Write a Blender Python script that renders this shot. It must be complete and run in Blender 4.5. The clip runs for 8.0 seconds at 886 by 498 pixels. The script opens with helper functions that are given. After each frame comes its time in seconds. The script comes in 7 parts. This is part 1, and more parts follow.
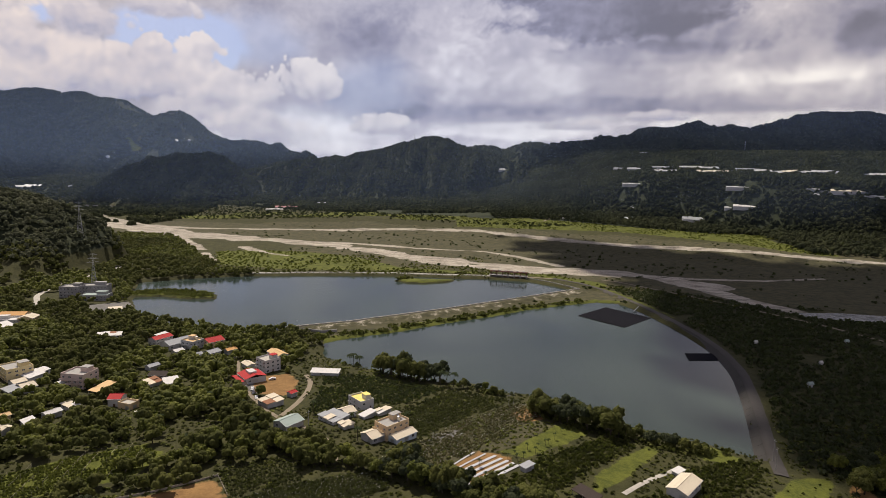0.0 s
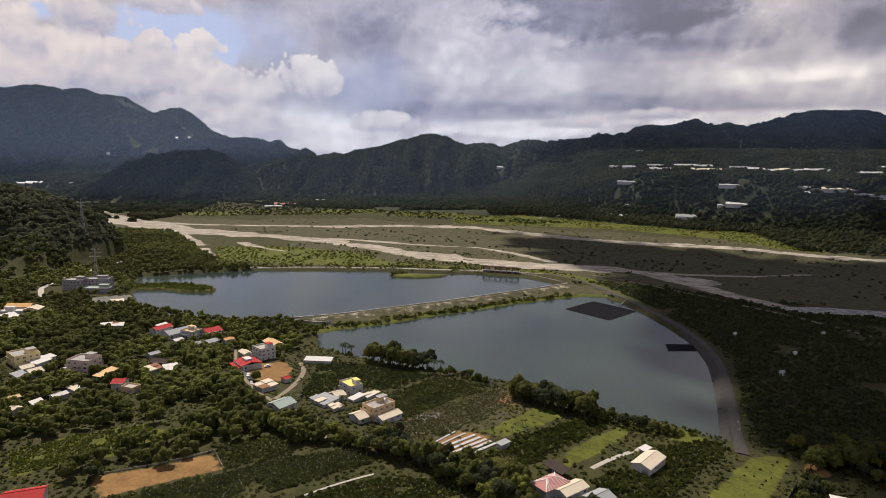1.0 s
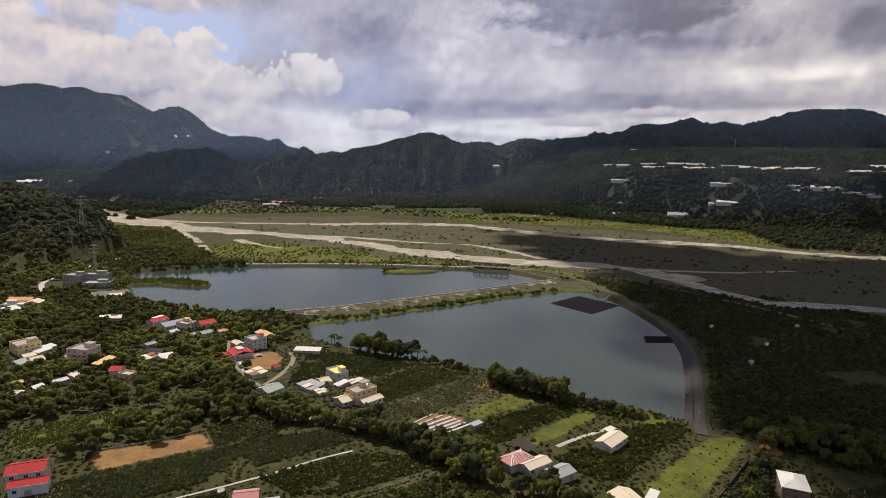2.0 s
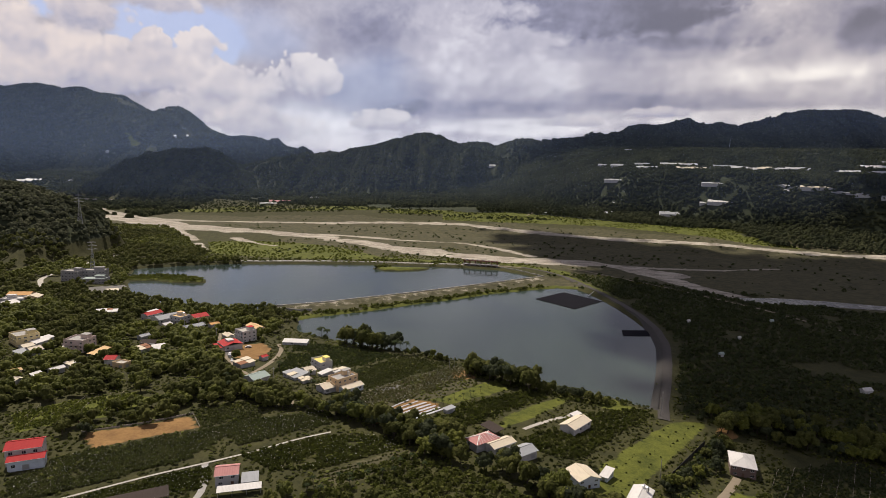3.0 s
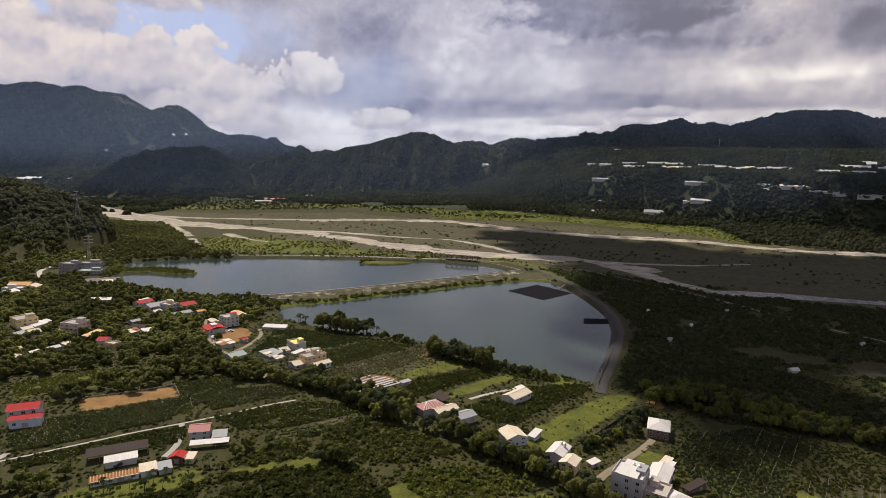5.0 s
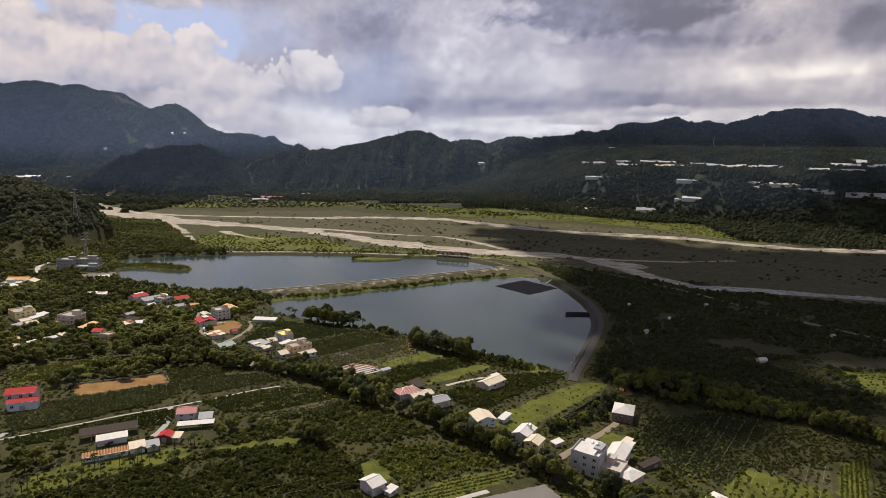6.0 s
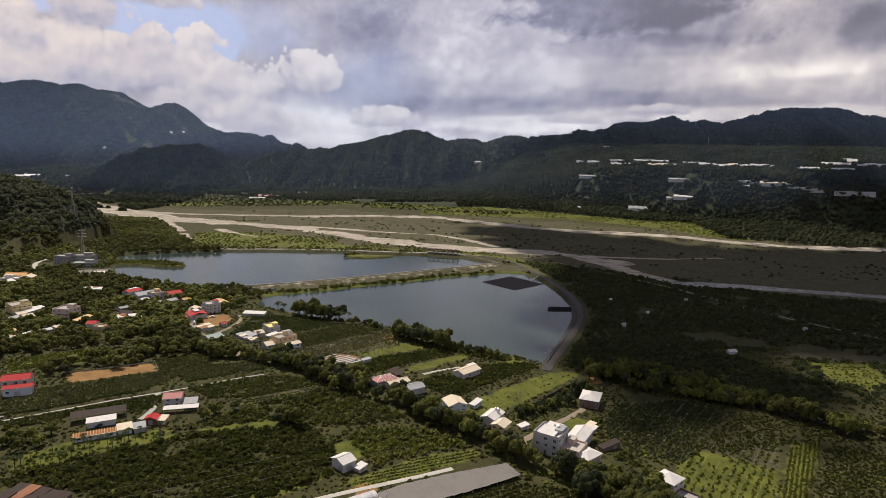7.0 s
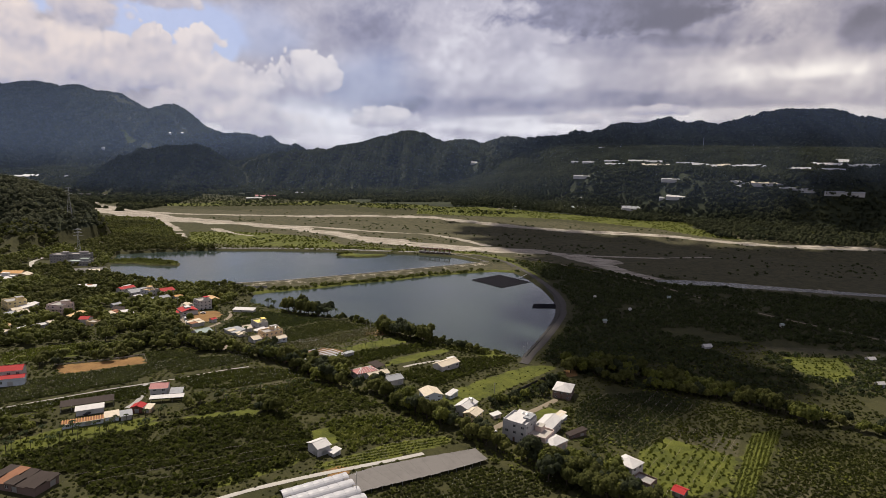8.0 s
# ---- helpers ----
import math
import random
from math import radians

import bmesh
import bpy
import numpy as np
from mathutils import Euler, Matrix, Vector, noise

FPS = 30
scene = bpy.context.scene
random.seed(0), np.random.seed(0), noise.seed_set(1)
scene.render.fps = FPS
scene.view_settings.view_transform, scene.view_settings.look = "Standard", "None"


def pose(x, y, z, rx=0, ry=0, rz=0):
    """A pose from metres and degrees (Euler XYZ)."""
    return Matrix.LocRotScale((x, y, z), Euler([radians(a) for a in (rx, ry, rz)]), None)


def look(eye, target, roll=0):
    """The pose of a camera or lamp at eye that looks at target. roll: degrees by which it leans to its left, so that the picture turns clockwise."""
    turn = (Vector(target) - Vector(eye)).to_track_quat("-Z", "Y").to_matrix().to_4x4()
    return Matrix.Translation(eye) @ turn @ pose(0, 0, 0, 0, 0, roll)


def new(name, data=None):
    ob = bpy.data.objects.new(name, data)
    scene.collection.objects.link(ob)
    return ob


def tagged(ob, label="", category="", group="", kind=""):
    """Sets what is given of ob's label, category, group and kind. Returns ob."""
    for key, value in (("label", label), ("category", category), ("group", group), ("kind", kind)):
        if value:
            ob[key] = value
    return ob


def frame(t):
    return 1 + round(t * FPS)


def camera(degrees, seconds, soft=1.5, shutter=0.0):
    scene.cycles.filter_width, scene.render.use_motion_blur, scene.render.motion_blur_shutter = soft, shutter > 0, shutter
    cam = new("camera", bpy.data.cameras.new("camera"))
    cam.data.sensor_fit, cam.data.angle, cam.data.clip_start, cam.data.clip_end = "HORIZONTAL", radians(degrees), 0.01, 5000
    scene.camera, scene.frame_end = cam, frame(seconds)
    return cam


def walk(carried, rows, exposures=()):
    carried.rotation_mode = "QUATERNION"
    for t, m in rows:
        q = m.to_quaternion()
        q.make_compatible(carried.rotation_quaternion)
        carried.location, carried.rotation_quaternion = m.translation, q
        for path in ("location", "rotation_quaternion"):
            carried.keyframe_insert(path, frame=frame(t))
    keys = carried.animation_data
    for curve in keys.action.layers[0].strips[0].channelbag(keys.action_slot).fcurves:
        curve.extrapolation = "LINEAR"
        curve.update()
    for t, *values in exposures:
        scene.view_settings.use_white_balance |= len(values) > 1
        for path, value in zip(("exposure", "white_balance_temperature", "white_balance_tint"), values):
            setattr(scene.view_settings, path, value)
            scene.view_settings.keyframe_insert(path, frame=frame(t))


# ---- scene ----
cam = camera(74.8, 8.0, soft=0.8)
EXPOSURE = 0.05
PATH = [
    (0.0, (-4.44, 18.20, 132.59), (-3.69, 315.65, 93.29), 1.60),
    (0.5, (-1.12, 9.27, 132.60), (-0.37, 306.57, 92.85), 1.60),
    (1.0, (3.68, 0.90, 132.50), (4.43, 298.20, 92.00), 1.70),
    (1.5, (8.78, -8.05, 132.55), (9.68, 289.10, 91.60), 1.70),
    (3.0, (27.42, -33.50, 132.46), (28.32, 263.65, 91.21), 1.80),
    (3.5, (33.34, -42.13, 132.47), (33.95, 255.02, 91.07), 1.80),
    (4.0, (39.50, -50.61, 132.53), (40.10, 246.54, 90.98), 1.80),
    (4.5, (45.69, -59.09, 132.54), (46.44, 238.07, 90.99), 1.90),
    (6.0, (64.57, -83.35, 132.41), (65.62, 213.65, 89.96), 1.90),
    (6.5, (71.12, -91.08, 132.43), (72.17, 205.92, 89.68), 1.90),
    (7.0, (78.21, -98.66, 132.41), (79.26, 198.19, 89.51), 1.90),
    (7.5, (85.30, -105.42, 132.33), (86.35, 191.58, 89.58), 1.90),
    (8.0, (90.82, -110.97, 132.26), (91.87, 186.03, 89.66), 1.90),
]
walk(cam, [(t, look(eye, target, roll)) for t, eye, target, roll in PATH], [(0, EXPOSURE, 6350, 14), (8, EXPOSURE, 6350, 14)])

# ------------------------------------------------------------ sky, sun
SUN_TURN, SUN_HEIGHT = radians(-30), radians(56)      # to the left of ahead; above the horizon
SUN_WAY = Vector((math.sin(SUN_TURN) * math.cos(SUN_HEIGHT), math.cos(SUN_TURN) * math.cos(SUN_HEIGHT), math.sin(SUN_HEIGHT)))

sun = new("sun", bpy.data.lights.new("sun", "SUN"))
sun.data.energy, sun.data.angle, sun.data.color = 4.9, radians(0.53), (1.0, 0.90, 0.74)
sun.matrix_world = look(SUN_WAY * 1000, (0, 0, 0))
tagged(sun, "sun high ahead, through gaps in the cloud", "sun", kind="structure")


class Nodes:
    """Short calls for a node tree."""

    def __init__(self, tree):
        self.tree = tree
        tree.nodes.clear()

    def add(self, kind, inputs=(), **settings):
        node = self.tree.nodes.new("ShaderNode" + kind)
        for key, value in settings.items():
            setattr(node, key, value)
        for key, value in dict(inputs).items():
            if isinstance(value, bpy.types.NodeSocket):
                self.tree.links.new(value, node.inputs[key])
            else:
                node.inputs[key].default_value = value
        return node

    def math(self, how, a, b=0.0, c=0.0, clamp=False):
        return self.add("Math", {0: a, 1: b, 2: c}, operation=how, use_clamp=clamp).outputs[0]

    def ramp(self, value, low, high):
        """0 at low, 1 at high, eased."""
        return self.add("MapRange", {"Value": value, "From Min": low, "From Max": high}, interpolation_type="SMOOTHSTEP").outputs[0]

    def mix(self, k, a, b, how="MIX"):
        node = self.add("Mix", {0: k, 6: a, 7: b}, data_type="RGBA", blend_type=how)
        return node.outputs[2]

    def noise(self, at, scale, detail=4.0, rough=0.55, warp=0.0):
        return self.add("TexNoise", {"Vector": at, "Scale": scale, "Detail": detail, "Roughness": rough, "Distortion": warp}).outputs["Fac"]

    def vec(self, how, a, b=(0, 0, 0)):
        return self.add("VectorMath", {0: a, 1: b}, operation=how).outputs["Vector"]


world = bpy.data.worlds.new("sky")
scene.world = world
world.use_nodes = True
n = Nodes(world.node_tree)
at = n.add("TexCoord").outputs["Generated"]
air = n.add("TexSky", sky_type="NISHITA", sun_disc=False, sun_elevation=SUN_HEIGHT, sun_rotation=SUN_TURN, altitude=300, air_density=1.0, dust_density=1.6, ozone_density=1.4)
blue = n.mix(1.0, air.outputs[0], (0.085, 0.085, 0.085, 1), "MULTIPLY")
# the clouds thin and draw out towards the horizon
split = n.add("SeparateXYZ", {0: at})
lift = n.math("ADD", n.math("MAXIMUM", split.outputs[2], 0.0), 0.16)
sheet = n.add("CombineXYZ", {0: n.math("DIVIDE", split.outputs[0], lift), 1: n.math("DIVIDE", split.outputs[1], lift), 2: 0.0}).outputs[0]


def swelling(scale, size):
    swell = n.add("TexNoise", {"Vector": at, "Scale": scale, "Detail": 3.0, "Roughness": 0.55})
    return n.vec("MULTIPLY", n.vec("SUBTRACT", swell.outputs["Color"], (0.5, 0.5, 0.5)), (size, size, size))


def puffs(way, scale):
    """Rounded heads, one on another: 1 in their middles, 0 in the creases."""
    total = 0.0
    for size, share in ((1.0, 0.62), (2.6, 0.36), (6.4, 0.20)):
        cell = n.add("TexVoronoi", {"Vector": way, "Scale": scale * size, "Smoothness": 0.25}, feature="SMOOTH_F1").outputs["Distance"]
        total = n.math("MULTIPLY_ADD", cell, share, total)
    return n.math("SUBTRACT", 1.0, total, clamp=True)


drawn = n.vec("ADD", at, n.vec("ADD", swelling(6.0, 0.06), swelling(19.0, 0.03)))
billow = n.vec("ADD", at, n.vec("ADD", swelling(14.0, 0.03), swelling(60.0, 0.010)))
rag = n.math("SUBTRACT", n.noise(n.vec("MULTIPLY", drawn, (1, 1, 1.7)), 11.0, 8.0, 0.58), 0.5)
head = puffs(billow, 14.0)
lee = puffs(n.vec("ADD", billow, (-0.008, 0.0, 0.014)), 14.0)
knob = n.math("SUBTRACT", head, 0.42)


def about(side, up, wide, high, soft, edge, much, level=False):
    """1 inside a patch of sky about a direction (side and up for 1 ahead), 0 outside it, with a ragged edge."""
    c = Vector((side, 1.0, up)).normalized()
    away = n.vec("MULTIPLY", n.vec("SUBTRACT", at, tuple(c)), (1 / wide, 1 / wide, 1 / high))
    far = n.add("VectorMath", {0: away}, operation="LENGTH").outputs["Value"]
    within = n.math("MULTIPLY_ADD", edge, much, n.math("SUBTRACT", 1.0, far))
    mask = n.ramp(within, -soft / 2, soft / 2)
    return (mask, n.add("SeparateXYZ", {0: away}).outputs[2]) if level else mask


# darker and lighter cloud, then blue gaps, then heaps of cumulus: side, up, width, height, how much, how soft
SOFT = [
    (0.262, 0.274, 0.173, 0.044, -0.46, 0.472),
    (0.415, 0.239, 0.114, 0.025, -0.2, 0.661),
    (0.333, 0.206, 0.136, 0.018, -0.173, 0.661),
    (0.153, 0.226, 0.122, 0.089, 0.08, 0.91),
    (0.024, 0.177, 0.086, 0.058, 0.06, 0.91),
    (-0.221, 0.224, 0.158, 0.048, -0.12, 0.756),
    (-0.099, 0.205, 0.076, 0.034, -0.1, 0.661),
    (-0.112, 0.127, 0.072, 0.040, -0.187, 0.756),
    (0.065, 0.100, 0.165, 0.015, -0.12, 0.756),
    (0.255, 0.111, 0.169, 0.019, -0.13, 0.661),
    (0.434, 0.125, 0.160, 0.014, -0.08, 0.756),
    (0.621, 0.151, 0.132, 0.012, -0.04, 0.756),
    (0.566, 0.221, 0.125, 0.046, 0.06, 0.854),
    (0.698, 0.252, 0.035, 0.028, -0.26, 0.661),
    (0.484, 0.102, 0.289, 0.011, 0.2, 0.756),
    (0.337, 0.159, 0.165, 0.016, 0.03, 0.756),
    (0.645, 0.187, 0.097, 0.013, 0.12, 0.854),
    (-0.163, 0.046, 0.250, 0.031, 0.15, 0.91),
    (-0.326, 0.074, 0.139, 0.028, 0.18, 0.91),
    (0.104, 0.073, 0.145, 0.014, 0.22, 0.756),
    (-0.478, 0.116, 0.079, 0.014, -0.108, 0.756),
    (-0.345, 0.097, 0.064, 0.009, -0.108, 0.756),
    (0.620, 0.160, 0.100, 0.022, 0.16, 0.8),
    (0.700, 0.270, 0.120, 0.050, -0.16, 0.8),
    (-0.020, 0.250, 0.100, 0.040, -0.08, 0.8)]
BLUE = [
    (-0.437, 0.213, 0.075, 0.039, 0.9, 0.9),
    (-0.379, 0.179, 0.023, 0.036, 1, 0.8),
    (-0.669, 0.245, 0.019, 0.013, 0.9, 0.7),
    (-0.530, 0.233, 0.025, 0.020, 0.7, 0.9),
    (-0.324, 0.212, 0.082, 0.036, 0.4, 1),
    (-0.126, 0.136, 0.067, 0.043, 0.35, 1),
    (-0.221, 0.091, 0.085, 0.021, 0.18, 1),
    (-0.192, 0.045, 0.067, 0.015, 0.12, 1),
    (-0.545, 0.203, 0.019, 0.010, 0.6, 0.8)]
HEAPS = [
    (-0.694, 0.155, 0.111, 0.068, 1.1, 0.2),
    (-0.576, 0.154, 0.059, 0.050, 1.1, 0.2),
    (-0.605, 0.235, 0.057, 0.028, 0.85, 0.35),
    (-0.477, 0.261, 0.051, 0.019, 0.8, 0.4),
    (-0.738, 0.226, 0.054, 0.054, 1, 0.4),
    (-0.467, 0.155, 0.079, 0.054, 1, 0.13),
    (-0.422, 0.085, 0.072, 0.036, 0.8, 0.6),
    (-0.330, 0.120, 0.057, 0.040, 1, 0.14),
    (-0.317, 0.065, 0.084, 0.033, 0.85, 0.6),
    (-0.221, 0.142, 0.049, 0.042, 1, 0.13),
    (-0.099, 0.081, 0.053, 0.023, 1, 0.2),
    (0.199, 0.086, 0.057, 0.011, 0.8, 0.4),
    (0.370, 0.105, 0.046, 0.009, 0.8, 0.4)]
broad = n.noise(sheet, 0.8, 6.0, 0.55, 0.3)
fine = n.noise(n.vec("MULTIPLY", drawn, (1, 1, 1.4)), 7.5, 9.0, 0.62)
lit = n.math("ADD", 0.58, n.math("MULTIPLY", n.math("SUBTRACT", n.ramp(fine, 0.25, 0.75), 0.5), 0.27))
lit = n.math("ADD", lit, n.math("MULTIPLY", n.math("SUBTRACT", broad, 0.5), 0.2))
lit = n.math("ADD", lit, n.math("MULTIPLY", n.math("SUBTRACT", head, lee), 0.25))
for side, up, wide, high, much, soft in SOFT:
    lit = n.math("MULTIPLY_ADD", about(side, up, wide, high, soft, rag, 1.9), much, lit)
lit = n.math("SUBTRACT", lit, n.math("MULTIPLY", n.ramp(split.outputs[2], 0.30, 0.62), 0.38))      # thicker, darker cloud overhead
lit = n.math("SMOOTH_MAX", lit, 0.08, 0.25)
gap = 0.0
for side, up, wide, high, much, soft in BLUE:
    gap = n.math("MULTIPLY_ADD", about(side, up, wide, high, soft, rag, 1.2), much, gap)
tone = n.add("ValToRGB", {0: lit})
for element, (place, color) in zip((tone.color_ramp.elements[0], tone.color_ramp.elements[1], tone.color_ramp.elements.new(0.33), tone.color_ramp.elements.new(0.66)),
                                   ((0.0, (0.135, 0.14, 0.185, 1)), (1.0, (0.73, 0.70, 0.69, 1)), (0.3, (0.295, 0.30, 0.395, 1)), (0.62, (0.53, 0.52, 0.585, 1)))):
    element.position, element.color = place, color
# the light is warmer on the two flanks of the view
warm = n.math("MULTIPLY", n.ramp(n.math("ABSOLUTE", n.math("ADD", split.outputs[0], 0.02)), 0.10, 0.55), 0.85)
cloud = n.mix(warm, tone.outputs[0], n.mix(1.0, tone.outputs[0], (1.06, 0.985, 0.86, 1), "MULTIPLY"))
cloud = n.mix(n.math("MINIMUM", gap, 0.85), cloud, n.vec("ADD", n.vec("MULTIPLY", blue, (0.7, 0.7, 0.7)), (0.20, 0.205, 0.31)))
whole = cloud
for side, up, wide, high, bright, crisp in HEAPS:
    mask, level = about(side, up, wide, high, crisp, knob, 1.5, True)
    mask = n.math("MULTIPLY", mask, n.ramp(level, -1.25, -0.55))
    glow = n.math("ADD", n.math("MULTIPLY", n.ramp(level, -0.95, 0.45), 0.62), n.math("MULTIPLY_ADD", n.math("SUBTRACT", head, lee), 1.15, n.math("MULTIPLY", rag, 0.5)))
    glow = n.math("ADD", glow, 0.18)
    white = n.mix(warm, (0.76, 0.735, 0.735, 1), (0.80, 0.695, 0.625, 1))
    whole = n.mix(n.math("MULTIPLY", mask, 0.96), whole, n.mix(n.math("MULTIPLY", glow, bright, clamp=True), (0.40, 0.40, 0.49, 1), white))
back = n.add("Background", {"Color": whole, "Strength": 1.0})
n.add("OutputWorld", {"Surface": back.outputs[0]})



# ------------------------------------------------------------ the cloud banks that drift before the sun, high out of view
def cloud_bank(name, ring, high, puff, label, seed):
    """A ragged bank of heaped cloud, thick in the middle; ring: the stretch of the plain that lies in its shade."""
    r = np.random.default_rng(seed)
    shift = SUN_WAY * (high / SUN_WAY.z)
    xs, ys = np.array(ring, float).T
    bm = bmesh.new()
    bmesh.ops.create_icosphere(bm, subdivisions=2, radius=1.0)
    base = np.array([v.co[:] for v in bm.verts])
    tris = np.array([[v.index for v in f.verts] for f in bm.faces])
    bm.free()
    px, py = np.meshgrid(np.arange(xs.min() - 60, xs.max() + 60, puff * 0.62), np.arange(ys.min() - 60, ys.max() + 60, puff * 0.62))
    px, py = px.ravel() + r.uniform(-0.4, 0.4, px.size) * puff, py.ravel() + r.uniform(-0.4, 0.4, py.size) * puff
    deep = inside(px, py, ring) + r.normal(0, puff * 0.18, px.size)
    ok = deep > -puff * 0.12
    px, py, deep = px[ok], py[ok], deep[ok]
    size = puff * np.clip(0.16 + deep / (puff * 2.0), 0.16, 0.8) * r.uniform(0.75, 1.25, px.size)
    rise = r.uniform(0, 1, px.size) * np.clip(deep, 0, 3 * puff) * 0.5
    at = np.stack([px + shift.x, py + shift.y, high + rise], -1)
    bumps = 1 + 0.16 * r.normal(size=(len(px), len(base)))
    verts = at[:, None, :] + base[None] * bumps[..., None] * size[:, None, None] * np.array((1, 1, 0.6))
    faces = tris[None] + (np.arange(len(px)) * len(base))[:, None, None]
    mesh = bpy.data.meshes.new(name)
    mesh.from_pydata(verts.reshape(-1, 3).tolist(), [], faces.reshape(-1, 3).tolist())
    mesh.materials.append(cloud_white)
    tagged(new(name, mesh), label, "cloud", kind="stuff")


cloud_white = bpy.data.materials.new("cloud_white")
cloud_white.use_nodes = True
n = Nodes(cloud_white.node_tree)
soft_white = n.mix(n.ramp(n.noise(n.add("NewGeometry").outputs["Position"], 0.01, 4.0), 0.3, 0.7), (0.75, 0.76, 0.78, 1), (0.88, 0.88, 0.88, 1))
n.add("OutputMaterial", {"Surface": n.add("BsdfDiffuse", {"Color": soft_white}).outputs[0]})


# ------------------------------------------------------------ materials
def surface(name, rough=0.85, gloss=0.3, metal=0.0):
    """A new material: its node helper, a place to look up patterns in metres, and the shader."""
    m = bpy.data.materials.new(name)
    m.use_nodes = True
    n = Nodes(m.node_tree)
    shader = n.add("BsdfPrincipled", {"Roughness": rough, "Specular IOR Level": gloss, "Metallic": metal})
    n.add("OutputMaterial", {"Surface": shader.outputs[0]})
    return m, n, n.add("NewGeometry").outputs["Position"], shader


def put(n, shader, color, bump=None, strength=0.4, distance=0.05):
    n.tree.links.new(color, shader.inputs["Base Color"])
    if bump is not None:
        b = n.add("Bump", {"Height": bump, "Strength": strength, "Distance": distance})
        n.tree.links.new(b.outputs[0], shader.inputs["Normal"])


def plain(name, color, rough=0.85, gloss=0.3, metal=0.0, grain=1.6, wear=0.35, each=0.0):
    """Paint, plaster, soil or stone of one colour with grain, stains and wear."""
    m, n, at, shader = surface(name, rough, gloss, metal)
    fine, stain = n.noise(at, grain * 5, 5.0), n.noise(at, grain * 0.35, 4.0, 0.65, 0.6)
    c = (*color, 1)
    worn = tuple(v * 0.62 for v in color) + (1,)
    col = n.mix(n.math("MULTIPLY", n.ramp(stain, 0.45, 0.75), wear), c, worn)
    col = n.mix(n.math("MULTIPLY", n.ramp(fine, 0.3, 0.8), wear * 0.5), col, tuple(min(1, v * 1.18) for v in color) + (1,))
    if each:
        r = n.add("ObjectInfo").outputs["Random"]
        col = n.mix(n.math("MULTIPLY", r, each), col, worn)
    put(n, shader, col, fine, 0.25, 0.02)
    return m


def sheet_metal(name, color, pitch=0.35, rough=0.5, wear=0.4, turn=0.0):
    """Painted roof sheeting with ribs, faded and rust-stained in streaks."""
    m, n, at, shader = surface(name, rough + 0.2, 0.12, 0.0)
    own = n.add("TexCoord").outputs["Object"]
    ribs = n.add("TexWave", {"Vector": own, "Scale": 0.314 / pitch, "Distortion": 0.0}, wave_type="BANDS", bands_direction="X" if turn == 0 else "Y").outputs["Fac"]
    stain = n.noise(n.vec("MULTIPLY", own, (1.0, 0.35, 1.0)), 0.45, 5.0, 0.65, 0.5)
    fine = n.noise(at, 3.0, 5.0)
    col = n.mix(n.math("MULTIPLY", n.ramp(stain, 0.42, 0.78), wear), (*color, 1), tuple(v * 0.55 for v in color) + (1,))
    col = n.mix(n.math("MULTIPLY", n.ramp(fine, 0.4, 0.8), 0.25), col, tuple(min(1, v * 1.15 + 0.02) for v in color) + (1,))
    put(n, shader, col, ribs, 0.5, 0.04)
    return m


def leaves(name, low, high, far_scale=0.09, gloss=0.2, through_leaf=0.5, grain=1.1):
    """Foliage: each leaf clump its own green, and the greens drift from tree to tree."""
    m = bpy.data.materials.new(name)
    m.use_nodes = True
    n = Nodes(m.node_tree)
    geo = n.add("NewGeometry")
    drift = n.noise(geo.outputs["Position"], far_scale, 3.0, 0.6)
    k = n.math("ADD", n.math("MULTIPLY", n.ramp(drift, 0.3, 0.7), 0.65), n.math("MULTIPLY", geo.outputs["Random Per Island"], 0.45), clamp=True)
    tufts = n.noise(geo.outputs["Position"], grain, 4.0, 0.65)
    col = n.mix(k, (*low, 1), (*high, 1))
    col = n.mix(n.ramp(tufts, 0.35, 0.62), n.mix(1.0, col, (0.68, 0.70, 0.68, 1), "MULTIPLY"), col)
    relief = n.add("Bump", {"Height": tufts, "Strength": 0.9, "Distance": 0.9 / grain})
    flat = n.add("BsdfPrincipled", {"Base Color": col, "Roughness": 0.7, "Specular IOR Level": gloss, "Normal": relief.outputs[0]})
    thin = n.add("BsdfTranslucent", {"Color": n.mix(through_leaf, col, (0.12, 0.16, 0.02, 1))})
    both = n.add("MixShader", {0: 0.34, 1: flat.outputs[0], 2: thin.outputs[0]})
    n.add("OutputMaterial", {"Surface": both.outputs[0]})
    return m


leaf_wood = leaves("leaf_wood", (0.050, 0.058, 0.018), (0.140, 0.142, 0.040), 0.05, 0.06)
leaf_bright = leaves("leaf_bright", (0.065, 0.078, 0.015), (0.190, 0.200, 0.032), 0.08)
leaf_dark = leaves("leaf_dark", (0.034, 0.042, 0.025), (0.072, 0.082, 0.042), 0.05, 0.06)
leaf_crop = leaves("leaf_crop", (0.030, 0.034, 0.012), (0.078, 0.080, 0.024), 0.06, 0.06)
leaf_grey = leaves("leaf_grey", (0.050, 0.053, 0.024), (0.105, 0.106, 0.046), 0.06, 0.08)
leaf_palm = leaves("leaf_palm", (0.020, 0.032, 0.010), (0.06, 0.085, 0.020), 0.2)
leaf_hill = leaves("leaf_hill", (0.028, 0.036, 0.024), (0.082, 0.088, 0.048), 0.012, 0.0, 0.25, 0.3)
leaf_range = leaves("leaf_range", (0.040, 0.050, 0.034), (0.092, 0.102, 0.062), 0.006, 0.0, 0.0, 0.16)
leaf_tan = leaves("leaf_tan", (0.085, 0.080, 0.040), (0.190, 0.165, 0.085), 0.06, 0.06)
